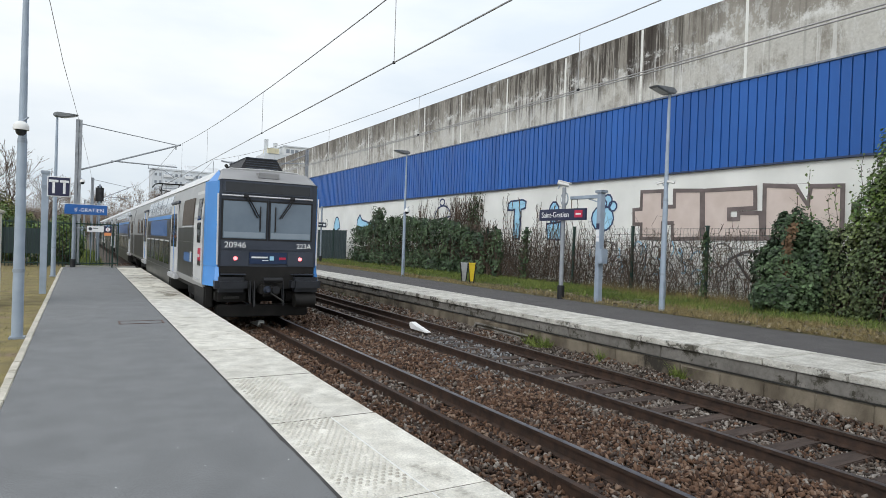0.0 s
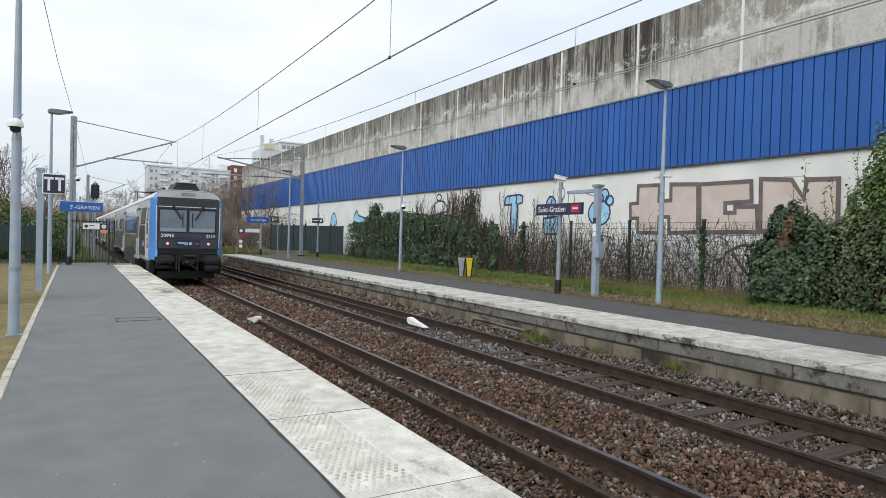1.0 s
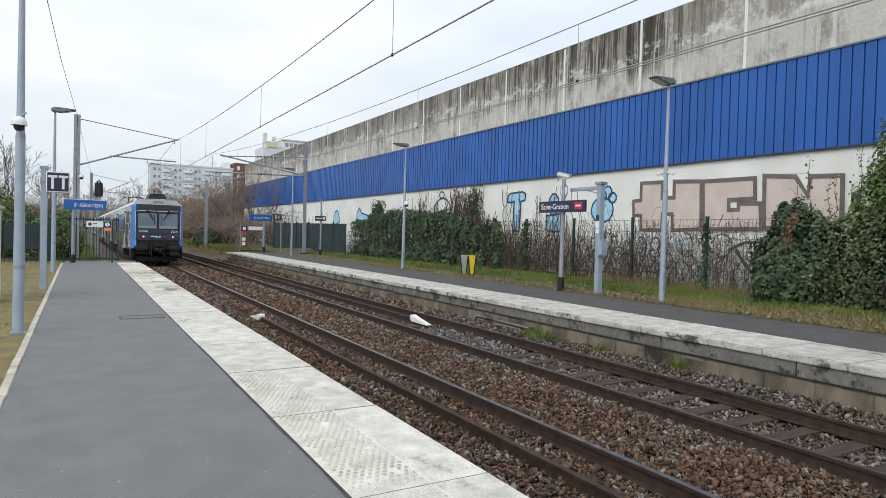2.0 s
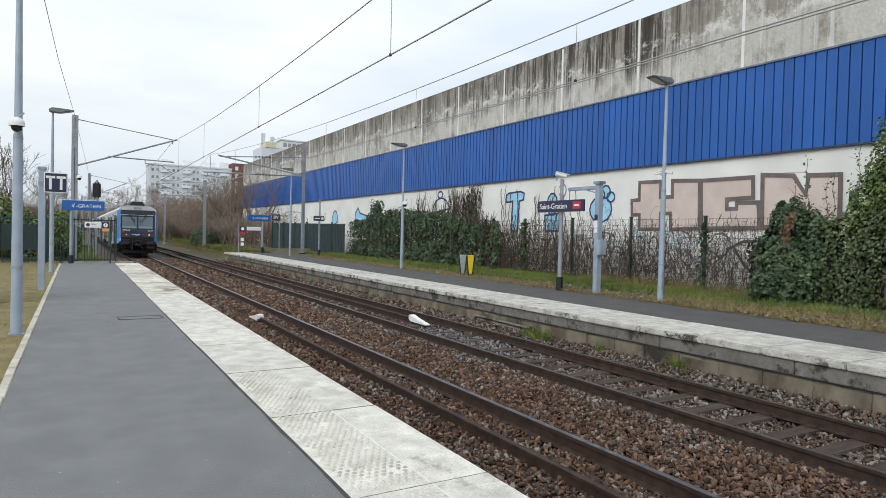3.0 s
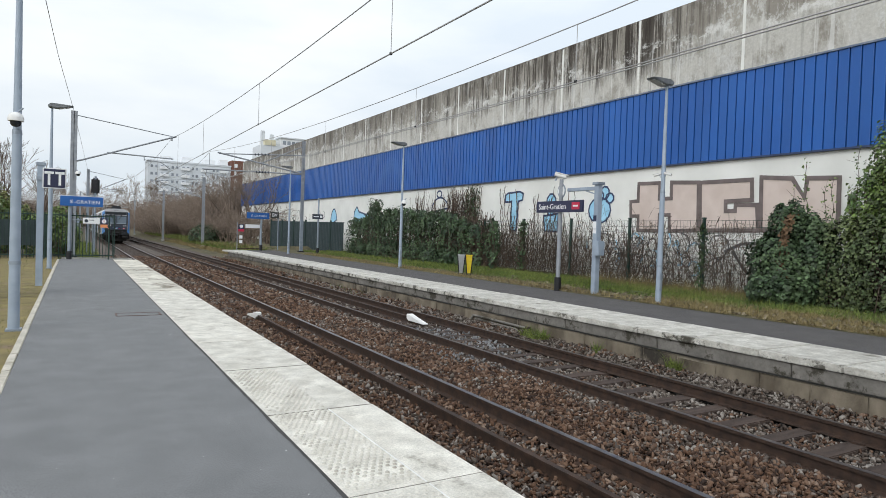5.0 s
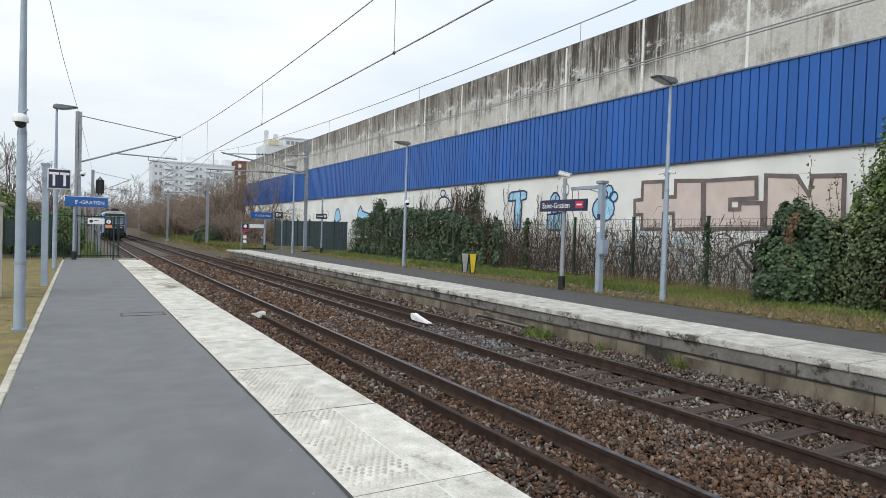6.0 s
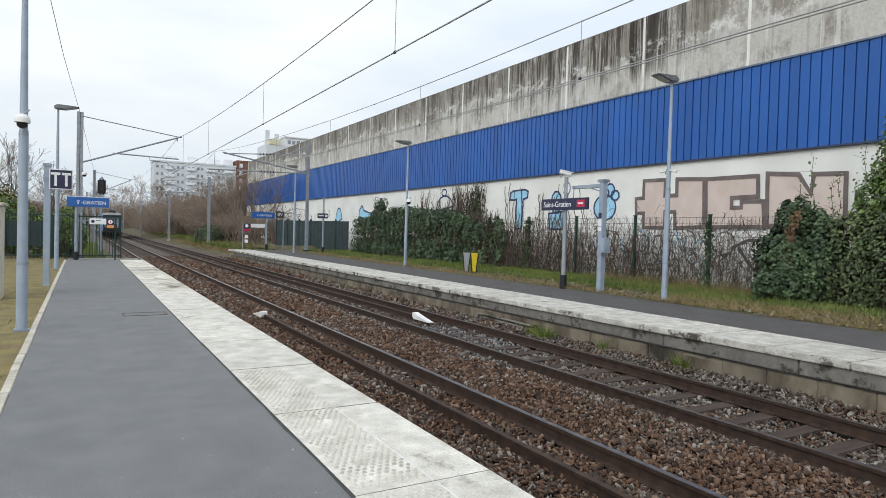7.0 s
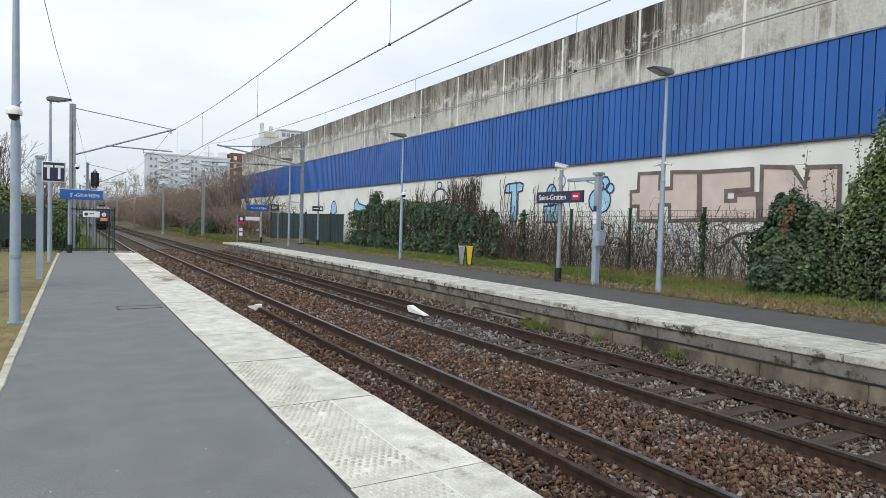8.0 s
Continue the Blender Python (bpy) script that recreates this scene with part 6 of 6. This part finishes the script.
def bare_tree(x, y, z, height, label, depth=7, spread=0.42, name="bare_tree"):
    segs = []
    grow(segs, np.array([0.0, 0.0, 0.0]), np.array([0.0, 0.0, 1.0]), height * 0.24, height * 0.02, depth, spread)
    t = thing(name, x, y, z, label, "tree", "bare trees")
    s = np.array(segs)
    s[:, 6:] = np.maximum(s[:, 6:], 0.008 if y < 80 else 0.016)
    n = max(1, int(len(s) * 0.02))
    v, f = sticks(s[:n], 6)
    part("trunk", raw_mesh("trunk", v, f, BARK), None, t)
    v, f = sticks(s[n:], 3)
    part("crown", raw_mesh("crown", v, f, TWIG if y < 60 and x < 0 else TWIG_HAZED), None, t)["kind"] = "stuff"
    return t


def scrub(name, label, areas, mat):
    """Thickets of many thin upright shrubs."""
    segs = []
    for x0, x1, y0, y1, n, z, h in areas:
        for _ in range(int(n)):
            p = np.array([rng.uniform(x0, x1), rng.uniform(y0, y1), z])
            hh = h * rng.uniform(0.55, 1.1)
            for _k in range(5):
                d = np.array([rng.normal(0, 0.35), rng.normal(0, 0.35), 1.0])
                q = p + d * hh * rng.uniform(0.3, 0.55)
                segs.append((*p, *q, 0.035, 0.025))
                for _j in range(4):
                    e = q + np.array([rng.normal(0, 0.28), rng.normal(0, 0.28), rng.uniform(0.1, 0.55)]) * hh * 0.8
                    segs.append((*q, *e, 0.022, 0.012))
                    for _i in range(2):
                        g = e + rng.normal(0, 0.2, 3) * hh
                        segs.append((*e, *g, 0.014, 0.008))
    v, f = sticks(segs)
    return tagged(part(name, raw_mesh(name, v, f, mat), None), label, "scrub", kind="stuff")


def woods():
    scrub("scrub", "thick brown leafless scrub beside the line", [(15, 32, 84, 150, 520, 0.0, 6.4), (14.5, 19, 88, 130, 150, 0.0, 4.8), (12.5, 18, 130, 190, 100, -0.1, 5.0), (14, 60, 150, 240, 300, 0.0, 9.0), (13, 17.6, 56, 84, 90, 0.0, 3.4), (14, 24, 86, 104, 620, 0.0, 4.6), (17.6, 24, 86, 100, 330, 0.0, 6.0), (15, 36, 104, 140, 900, 0.0, 5.8), (11.5, 16, 104, 150, 380, -0.1, 4.6)], TWIG_HAZED)
    scrub("scrub_screen", "leafless hedge growth behind the screen", [(-26, -3, 38, 80, 170, -0.2, 4.0)], TWIG)
    scrub("scrub_west", "distant leafless woods along the line", [(-40, 0, 90, 220, 160, 0.0, 6.0), (-26, 24, 230, 320, 460, 0, 10.0)], TWIG_HAZED)
    ivy("shrub", "yellow-green shrubs behind the screen fence", [(-4.5, 36.2, 2.1, 1.5, 0.8, 1.0), (-7.0, 36.5, 2.2, 1.8, 0.8, 1.3), (-2.6, 36.0, 1.5, 1.0, 0.7, 1.0), (-10, 37, 2.4, 2.2, 0.9, 1.5), (-3.6, 36.4, 2.3, 1.0, 0.7, 0.9)], 0.11, 17000, SHRUB, category="bush")
    for x, y, h in ((-3.0, 40, 5.6), (-5.5, 43, 6.5), (-9, 42, 6.0), (-2.2, 52, 6.0), (-13, 48, 7.5), (-7, 60, 8.0), (-1.5, 66, 6.0), (14.5, 70, 7.5), (16, 62, 7.0), (16.6, 66, 7.5), (15.4, 76, 8.5), (16.8, 72, 8.0), (17.0, 79, 8.5), (14.0, 80, 7.0),
                    (13, 112, 6.5), (18, 128, 8.5), (24, 120, 8), (17, 100, 6), (30, 140, 9), (22, 160, 10), (14, 190, 15), (8, 215, 14), (20, 210, 15), (33, 190, 14), (5, 260, 15), (-3, 240, 14), (40, 170, 10)):
        bare_tree(x, y, -0.3, h, "leafless tree with fine brown branches", 8 if y > 60 else 7, 0.36)
    ivy("evergreen_bush", "dark evergreen bush beside the line", [(12.0, 71, 0.5, 1.6, 2.0, 1.3), (13.6, 73, 0.3, 1.6, 1.8, 1.0)], 0.15, 5200, category="bush")
    ivy("evergreen_hedge", "green hedge behind the railing", [(-1.0, 34.2, 0.9, 1.2, 0.5, 1.1), (-3.5, 35, 1.4, 1.8, 0.6, 1.3), (-7.0, 35.5, 1.5, 2.4, 0.7, 1.4), (-0.55, 34.3, 1.2, 0.8, 0.5, 1.2)], 0.10, 13000, IVY_LIGHT, category="hedge")


# ---- distant buildings ----
def apartment_block():
    t = thing("apartment_building", 22.9, 258, 0, "long grey apartment slab with white balconies", "building", "distant buildings")
    part("wall", B(0, 29.6, 0, 12, -2, 25.2), FLAT_GREY, t)
    part("roof", B(-0.2, 29.8, -0.2, 12.2, 25.2, 25.8), FLAT_GREY, t)
    for x, w, h in ((4.5, 4, 2.0), (12, 4, 2.2), (20, 4, 2.0), (26, 3, 2.4)):
        part("roof_house", B(x, x + w, 3, 8, 25.8, 25.8 + h), FLAT_WHITE, t)
    pane = mesh_of("window", B(0, 0.8, -0.06, 0.05, 0, 1.0), FLAT_PANE)
    slab = mesh_of("balcony", B(0, 3.0, -0.9, 0.0, 0, 1.0), FLAT_WHITE)
    for k in range(9):
        z = 1.0 + 2.75 * k
        for x in (0.8, 2.4, 4.4, 6.2, 8.0, 9.6, 11.8, 13.4, 15.2, 16.6, 18.8, 20.6, 22.8, 24.2, 25.8, 27.5):
            part("window", pane, None, t).location = (x, 0, z)
        for x in (4.0, 11.4, 18.4, 25.4):
            part("balcony", slab, None, t).location = (x, 0, z - 0.4)
    t = thing("apartment_building", 52.7, 258, 0, "red-brown apartment tower with white window bays", "building", "distant buildings")
    part("wall", B(0.1, 5.3, 0, 12, -2, 28.0), BRICK_RED, t)
    bay = mesh_of("window_bay", B(0, 1.1, -0.3, 0.05, 0, 1.5), FLAT_WHITE)
    for k in range(9):
        part("window_bay", bay, None, t).location = (1.2, 0, 1.6 + 2.95 * k)
    t = thing("apartment_building", 65.0, 262, 0, "pale block with chimneys rising behind the wall", "building", "distant buildings")
    part("wall", B(0, 22, 0, 14, -2, 36), FLAT_GREY, t)
    part("upper_floor", B(1.5, 6.0, -0.3, 8, 36, 38.2), CREAM, t)
    part("upper_floor", B(8.0, 20.5, 0, 10, 36, 39.4), FLAT_WHITE, t)
    part("parapet", B(7.6, 21, -0.4, 10.4, 39.4, 39.9), FLAT_GREY, t)
    for x, h in ((0.6, 42.0), (4.4, 40.8), (8.6, 40.2)):
        part("chimney", B(x, x + 1.4, 2, 3.6, 36, h), FLAT_GREY, t)
    bay = mesh_of("window", B(0, 1.4, -0.08, 0.05, 0, 1.6), FLAT_PANE)
    for k in range(6):
        part("window", bay, None, t).location = (9 + 1.9 * k, -0.02, 36.8)


def small_near_things():
    k = 90
    c = np.stack([rng.uniform(-0.45, 1.4, k), rng.uniform(2, 14, k), np.full(k, 0.004)], 1)
    v, f = leaf_mesh(c, np.tile([[0, 0, 1.0]], (k, 1)), 0.011, 0.1)
    tagged(part("grit", raw_mesh("grit", v, f, PAINT_LINE), None), "tiny pale flecks lying on the asphalt", "litter", kind="stuff")
    t = thing("manhole_cover", 0.99, 12.35, 0, "rectangular rusty-edged cover set in the asphalt", "manhole cover")
    bm = bmesh.new()
    for a in ((-0.36, 0.36, 0.17, 0.20), (-0.36, -0.335, -0.2, 0.2), (0.335, 0.36, -0.2, 0.2), (-0.36, 0.36, -0.2, -0.185)):
        box(bm, *a, -0.02, 0.008)
    part("frame", bm, MANHOLE, t)
    part("lid", B(-0.33, 0.33, -0.18, 0.165, -0.02, 0.004), ASPHALT, t)
    t = thing("cabinet", -1.99, 15.6, 0, "cream technical cabinet on the verge", "cabinet")
    part("body", B(-0.6, 0.55, 0, 0.8, -0.05, 1.9, bevel=0.02), SHED, t)
    part("lid", B(-0.65, 0.60, -0.05, 0.85, 1.9, 1.97, bevel=0.02), SHED, t)
    part("plinth", B(-0.56, 0.51, 0.03, 0.77, -0.1, 0.02), CONCRETE, t)
    t = thing("drain_pipe", 9.05, 11.5, -0.60, "old grey pipe fixed along the footing wall", "pipe")
    part("pipe", T((0, 0, 0.10), (0, 2.3, 0.12), 0.03, sides=10), BEAM, t)
    part("pipe", T((0, 0.4, 0.02), (0, 2.2, 0.04), 0.025, sides=10), BEAM, t)
    part("elbow", T((0, 2.3, 0.12), (-0.02, 2.45, -0.08), 0.035, sides=10), BEAM, t)
    part("end_joint", T((0, -0.08, 0.10), (0, 0.06, 0.10), 0.045, sides=10), RUST, t)
    t = thing("paint_mark", EDGE_E + 0.058, 4.9, -0.2, "yellow paint blot on the platform beam", "paint mark")
    part("blot", B(-0.004, 0.0, -0.035, 0.04, -0.05, 0.0), FADED_YELLOW, t)
    t = thing("white_board", 8.30, 10.85, RAIL - 0.17, "white plank lying beside the rail", "plank")
    part("plank", B(-0.05, 0.05, -0.5, 0.5, 0, 0.06, bevel=0.01), WHITE_PAINT, t)


# ---- pieces of the setting ----
def stones(name, label, areas, mat):
    """Crushed stones as squashed, skewed blocks lying on the bed."""
    pts, size = [], []
    for x0, x1, y0, y1, step, s, lift in areas:
        k = int((x1 - x0) * (y1 - y0) / step ** 2)
        p = np.stack([rng.uniform(x0, x1, k), rng.uniform(y0, y1, k), BED + lift + rng.uniform(-0.05, 0.03, k)], 1)
        pts.append(p)
        size.append(np.full(k, s) * (0.55 + 0.9 * rng.random(k) ** 1.5))
    p, s = np.concatenate(pts), np.concatenate(size)
    p[:, 2] += 0.035 + 0.11 * np.clip((p[:, 0] - 8.5) / 0.5, 0, 1) * (p[:, 1] < 46)
    ok = np.ones(len(p), bool)
    for tx in (TRACK_W, TRACK_E):
        for dx in (-0.75, 0.75):
            ok &= np.abs(p[:, 0] - tx - dx) > 0.09
        on = (np.abs(p[:, 0] - tx) < (0.72 if tx == TRACK_E else 0.6)) & (np.abs((p[:, 1] - 0.3) / 0.6 - np.round((p[:, 1] - 0.3) / 0.6)) < 0.20)
        ok &= ~on | (rng.random(len(p)) < (0.10 if tx == TRACK_E else 0.85))
        p[np.abs(p[:, 0] - tx) < 0.72, 2] -= 0.055 if tx == TRACK_E else 0.012
    p, s = p[ok], s[ok]
    n = len(p)
    corner = np.array([(-1, -1, -1), (1, -1, -1), (1, 1, -1), (-1, 1, -1), (-1, -1, 1), (1, -1, 1), (1, 1, 1), (-1, 1, 1)], float)
    c = corner[None] * rng.uniform(0.45, 1.0, (n, 8, 3)) * (s[:, None, None] * np.array([0.80, 0.46, 0.27]))
    q = rng.normal(0, 1, (n, 4))
    q[:, 0] += 1.1
    q /= np.linalg.norm(q, axis=1)[:, None]
    w, x, y, z = q.T
    m = np.stack([1 - 2 * (y * y + z * z), 2 * (x * y - z * w), 2 * (x * z + y * w), 2 * (x * y + z * w), 1 - 2 * (x * x + z * z), 2 * (y * z - x * w),
                  2 * (x * z - y * w), 2 * (y * z + x * w), 1 - 2 * (x * x + y * y)], 1).reshape(n, 3, 3)
    v = (np.einsum("nij,nkj->nki", m, c) + p[:, None]).reshape(-1, 3)
    face = np.array([(0, 3, 2, 1), (4, 5, 6, 7), (0, 1, 5, 4), (1, 2, 6, 5), (2, 3, 7, 6), (3, 0, 4, 7)])
    f = (np.arange(n)[:, None, None] * 8 + face[None]).reshape(-1, 4)
    return tagged(part(name, raw_mesh(name, v, f, mat), None), label, "ballast", kind="stuff")


def pieces(tracks):
    r = random.Random(11)
    # sleepers
    me = mesh_of("sleeper", B(-1.3, 1.3, -0.12, 0.12, -0.32, -0.172, bevel=0.012), SLEEPER)
    for t in tracks:
        for k in range(230):
            part("sleeper", me, None, t).location = (r.uniform(-0.02, 0.02), -2.7 + 0.6 * k + r.uniform(-0.015, 0.015), 0)
        chair = mesh_of("rail_chair", B(-0.11, 0.11, -0.07, 0.07, -0.175, -0.150), RUST)
        for k in range(40):
            for s in (-0.75, 0.75):
                part("rail_chair", chair, None, t).location = (s, 0.3 + 0.6 * k, 0)
    # near platform edge slabs with studs and a thin line
    edge = thing("platform_edge", 0, 0, 0, "row of pale concrete slabs along the platform edge", "platform edge", "platform edges")
    edge["kind"] = "structure"
    me = mesh_of("slab", B(SLAB_IN, SLAB_OUT, 0.008, 1.852, -0.12, 0.004, bevel=0.003), SLAB)
    old = mesh_of("slab", B(SLAB_IN, SLAB_OUT, 0.008, 1.852, -0.12, 0.004, bevel=0.003), SLAB_OLD)
    for k in range(-8, 16):
        y = 3.49 + 1.86 * k
        if y + 1.86 < END_W + 0.3:
            o = part("slab", old if y > 15 else me, None, edge)
            o.location = (r.uniform(-0.008, 0.008), y, r.uniform(-0.003, 0.003))
    gap = mesh_of("slab_joint", B(SLAB_IN + 0.01, SLAB_OUT - 0.005, -0.004, 0.004, -0.02, 0.0046), SLAB_DIRT)
    for k in range(-3, 15):
        part("slab_joint", gap, None, edge).location = (0, 3.49 + 1.86 * k, 0)
    line = bmesh.new()
    for k in range(-3, 1):
        y = 3.49 + 1.86 * k
        box(line, 1.98, 1.988, y + 0.01, y + 1.84, 0.0, 0.0085)
    part("edge_line", line, PAINT_LINE, edge, "thin worn white line")
    segs = []
    for i in range(9):
        for j in range(104):
            y, x = 1.6 + j * 0.054, 1.50 + i * 0.054 + (j % 2) * 0.027
            if (y - 3.49) % 1.86 < 0.06 or y > 7.15 or r.random() < 0.08:
                continue
            segs.append((x, y, 0.003, x, y, 0.0115, 0.0165, 0.0115))
    v, f = sticks(segs, 6)
    caps = np.arange(len(segs))[:, None] * 12 + np.array([[6, 7, 8, 9], [6, 9, 10, 11]])[:, None].reshape(2, 1, 4).repeat(len(segs), 1).reshape(2, len(segs), 4)
    f = np.concatenate([f, caps.reshape(-1, 4)])
    part("stud", raw_mesh("stud", v, f, STUD_TOP), None, edge, "rows of small raised studs")["kind"] = "stuff"
    tar = bmesh.new()
    rows = []
    for k in range(420):
        y = -2 + 0.08 * k
        w = 0.009 + 0.012 * noise.noise((y * 1.7, 0.3, 2.0)) + r.uniform(0, 0.006)
        rows.append((tar.verts.new((SLAB_IN - 0.012 - w, y, 0.003)), tar.verts.new((SLAB_IN + 0.004, y, 0.003))))
    for a, b in zip(rows, rows[1:]):
        tar.faces.new((a[0], a[1], b[1], b[0]))
    part("tar_joint", tar, TAR, edge, "ragged black tar joint")
    # kerb stones
    kerb = thing("kerb", 0, 0, 0, "narrow pale concrete kerb behind the platform", "kerb")
    kerb["kind"] = "structure"
    me = mesh_of("kerb_stone", B(KERB - 0.085, KERB - 0.002, 0.004, 0.996, -0.3, 0.012, bevel=0.008), KERBSTONE)
    for k in range(-6, 31):
        part("kerb_stone", me, None, kerb).location = (r.uniform(-0.004, 0.004), k, r.uniform(-0.003, 0.003))
    # opposite platform: cap slabs and face beams
    far = thing("platform_edge", 0, 0, 0, "row of stained white slabs along the opposite platform edge", "platform edge", "platform edges")
    far["kind"] = "structure"
    me = mesh_of("slab", B(EDGE_E, SLAB_E - 0.004, 0.005, 1.225, -0.10, 0.004, bevel=0.012), SLAB_FAR)
    for k in range(-16, 38):
        if 1.23 * k + 0.9 < END_E - 1.2:
            part("slab", me, None, far).location = (r.uniform(-0.012, 0.012), 0.9 + 1.23 * k, r.uniform(-0.004, 0.004))
    me = mesh_of("beam", B(EDGE_E + 0.06, EDGE_E + 0.2, 0.01, 2.45, -0.315, -0.10, bevel=0.01), BEAM)
    ledge = mesh_of("ledge", B(EDGE_E + 0.07, EDGE_E + 0.2, 0.0, 2.46, -0.34, -0.315), TRAIN_MID)
    for k in range(-8, 19):
        if 2.46 * k + 0.4 < END_E - 2.5:
            part("beam", me, None, far).location = (r.uniform(-0.01, 0.01), 0.4 + 2.46 * k, 0)
            part("ledge", ledge, None, far).location = (0, 0.4 + 2.46 * k, 0)
    for k in range(58):
        y = 1.2 + 0.77 * k
        if y < END_E - 1.0:
            me = mesh_of("footing_block", B(EDGE_E + r.uniform(0.075, 0.10), EDGE_E + 0.2, 0.002, 0.768, -0.9, -0.35 - r.choice((0, 0, 0, 0.01, 0.04)), bevel=0.012), FOOT_BLOCK)
            part("footing_block", me, None, far).location = (0, y, 0)
    # blue cladding strips and concrete panels of the long building
    clad = thing("cladding", 0, 0, 0, "band of blue ribbed steel cladding along the building", "cladding")
    clad["kind"] = "structure"
    bm = bmesh.new()
    prism(bm, [(WALL + 0.03, 0.0), (WALL + 0.03, 0.026), (WALL - 0.086, 0.028), (WALL - 0.092, 0.040), (WALL - 0.078, 0.052), (WALL - 0.070, 0.311), (WALL + 0.1, 0.312), (WALL + 0.1, 0.0)], 4.38, 7.12, "z")
    me = mesh_of("cladding_strip", bm, BLUE_CLAD)
    for k in range(286):
        y = 8.575 - 0.312 * 46 + 0.312 * k
        if y < WALL_END - 0.32:
            o = part("cladding_strip", me, None, clad)
            o.location = (r.uniform(-0.004, 0.004), y, 0)
    part("top_flashing", B(WALL - 0.12, WALL + 0.1, -25, WALL_END, 7.12, 7.175), FLASHING, clad, "grey-blue weathered flashing")
    part("bottom_flashing", B(WALL - 0.115, WALL + 0.1, -25, WALL_END, 4.33, 4.385), CLAD_TRIM, clad)
    conc = thing("concrete_band", 0, 0, 0, "weathered precast concrete panels with black rain streaks", "wall")
    conc["kind"] = "structure"
    k = 0
    y = 12.84 - 4.37 * 7
    while y < WALL_END - 0.2:
        top = 9.94 if y > 20 else 9.99
        part("concrete_panel", B(WALL + 0.0, WALL + 0.12, y + 0.02, min(y + 4.35, WALL_END), 7.18, top, bevel=0.01), STAINED, conc)
        part("panel_joint", B(WALL - 0.012, WALL + 0.1, y - 0.05, y + 0.05, 7.18, top - 0.03), RENDER_WHITE, conc, "pale mortared joint")
        y += 4.37
    part("coping", B(WALL + 0.01, WALL + 0.65, -25, WALL_END, 9.9, 9.985), STAINED, conc)
    # ballast stones
    stones("brown_ballast_stones", "loose rusty brown crushed stones between the tracks",
           [(2.45, 6.55, 1.6, 8.5, 0.031, 0.048, 0.0), (2.45, 6.4, 8.5, 16, 0.039, 0.057, 0.0), (2.3, 6.4, 16, 28, 0.068, 0.09, 0.0), (2.2, 9.3, 28, 50, 0.11, 0.12, 0.0)], STONE)
    stones("fresh_ballast_stones", "patch of fresh pale grey stones beside the white wedge", [(7.0, 8.05, 10.8, 13.7, 0.055, 0.05, 0.03), (6.75, 7.9, 9.4, 11.0, 0.09, 0.05, 0.025), (5.9, 6.6, 8.8, 10.8, 0.10, 0.05, 0.02)], STONE_FRESH)
    stones("ballast_stones_behind", "crushed stones of the track bed", [(2.45, 9.1, -12, 1.6, 0.09, 0.1, 0.0)], STONE)
    stones("grey_ballast_stones", "loose grey-brown crushed stones under the other track",
           [(6.35, 9.14, 2.2, 8.5, 0.031, 0.046, 0.0), (6.3, 9.14, 8.5, 16, 0.039, 0.054, 0.0), (6.3, 9.14, 16, 28, 0.068, 0.09, 0.0)], STONE_GREY)


# ---- build ----
structure()
tracks = [rail_track("track_near", TRACK_W, "rusty rails on sleepers with one bright running surface", RAIL_HEAD, (0.07, -20, 16.0)),
          rail_track("track_other", TRACK_E, "rusty brown rails on dark sleepers beyond the ballast", RAIL_DULL, (0.2, 14.6, 60))]
white_end(4.0, 16.3, 180)
white_end(7.62, 14.3, 0)
train = build_train()
for x, y in ((13.02, 11.2), (12.92, 26.0), (12.15, 41.0)):
    lamp_post(x, y, 0, "pale grey platform lamp post with a flat head")
for y in (11.13, 25.5):
    lamp_post(-0.76, y, 180, "pale grey platform lamp post standing in the verge", 5.5 if y > 20 else 5.7)
dome_camera(-0.765, 10.93, 3.05, "white dome camera on the lamp post", 0, 0.72)
bullet_camera(13.02, 11.08, 3.34, 25, "small white camera on the lamp post", 0.5)
bullet_camera(12.98, 11.32, 3.34, 200, "small white camera on the lamp post", 0.5)
dome_camera(12.95, 25.85, 3.0, "white dome camera on the lamp post", 0, 0.9)
dome_camera(0.06, 32.75, 3.8, "small camera on the catenary mast", 180, 0.8)
tt_board()
name_sign_w()
name_sign_e()
far_signs()
litter_bin()
masts()
overhead()
signal()
fence_far()
fence_end()
fence_sheets_far()
wall_paintings()
apartment_block()
small_near_things()
ivy_masses()
fence_growth()
verges()
woods()
pieces(tracks)


# ---- what moves ----
def motions():
    rows = []
    for k in range(17):
        t = 0.5 * k
        rows.append((t, pose(TRACK_W, 15.2 + 11.7 * t + 0.24 * t * t, RAIL)))
    walk(train, rows)


motions()
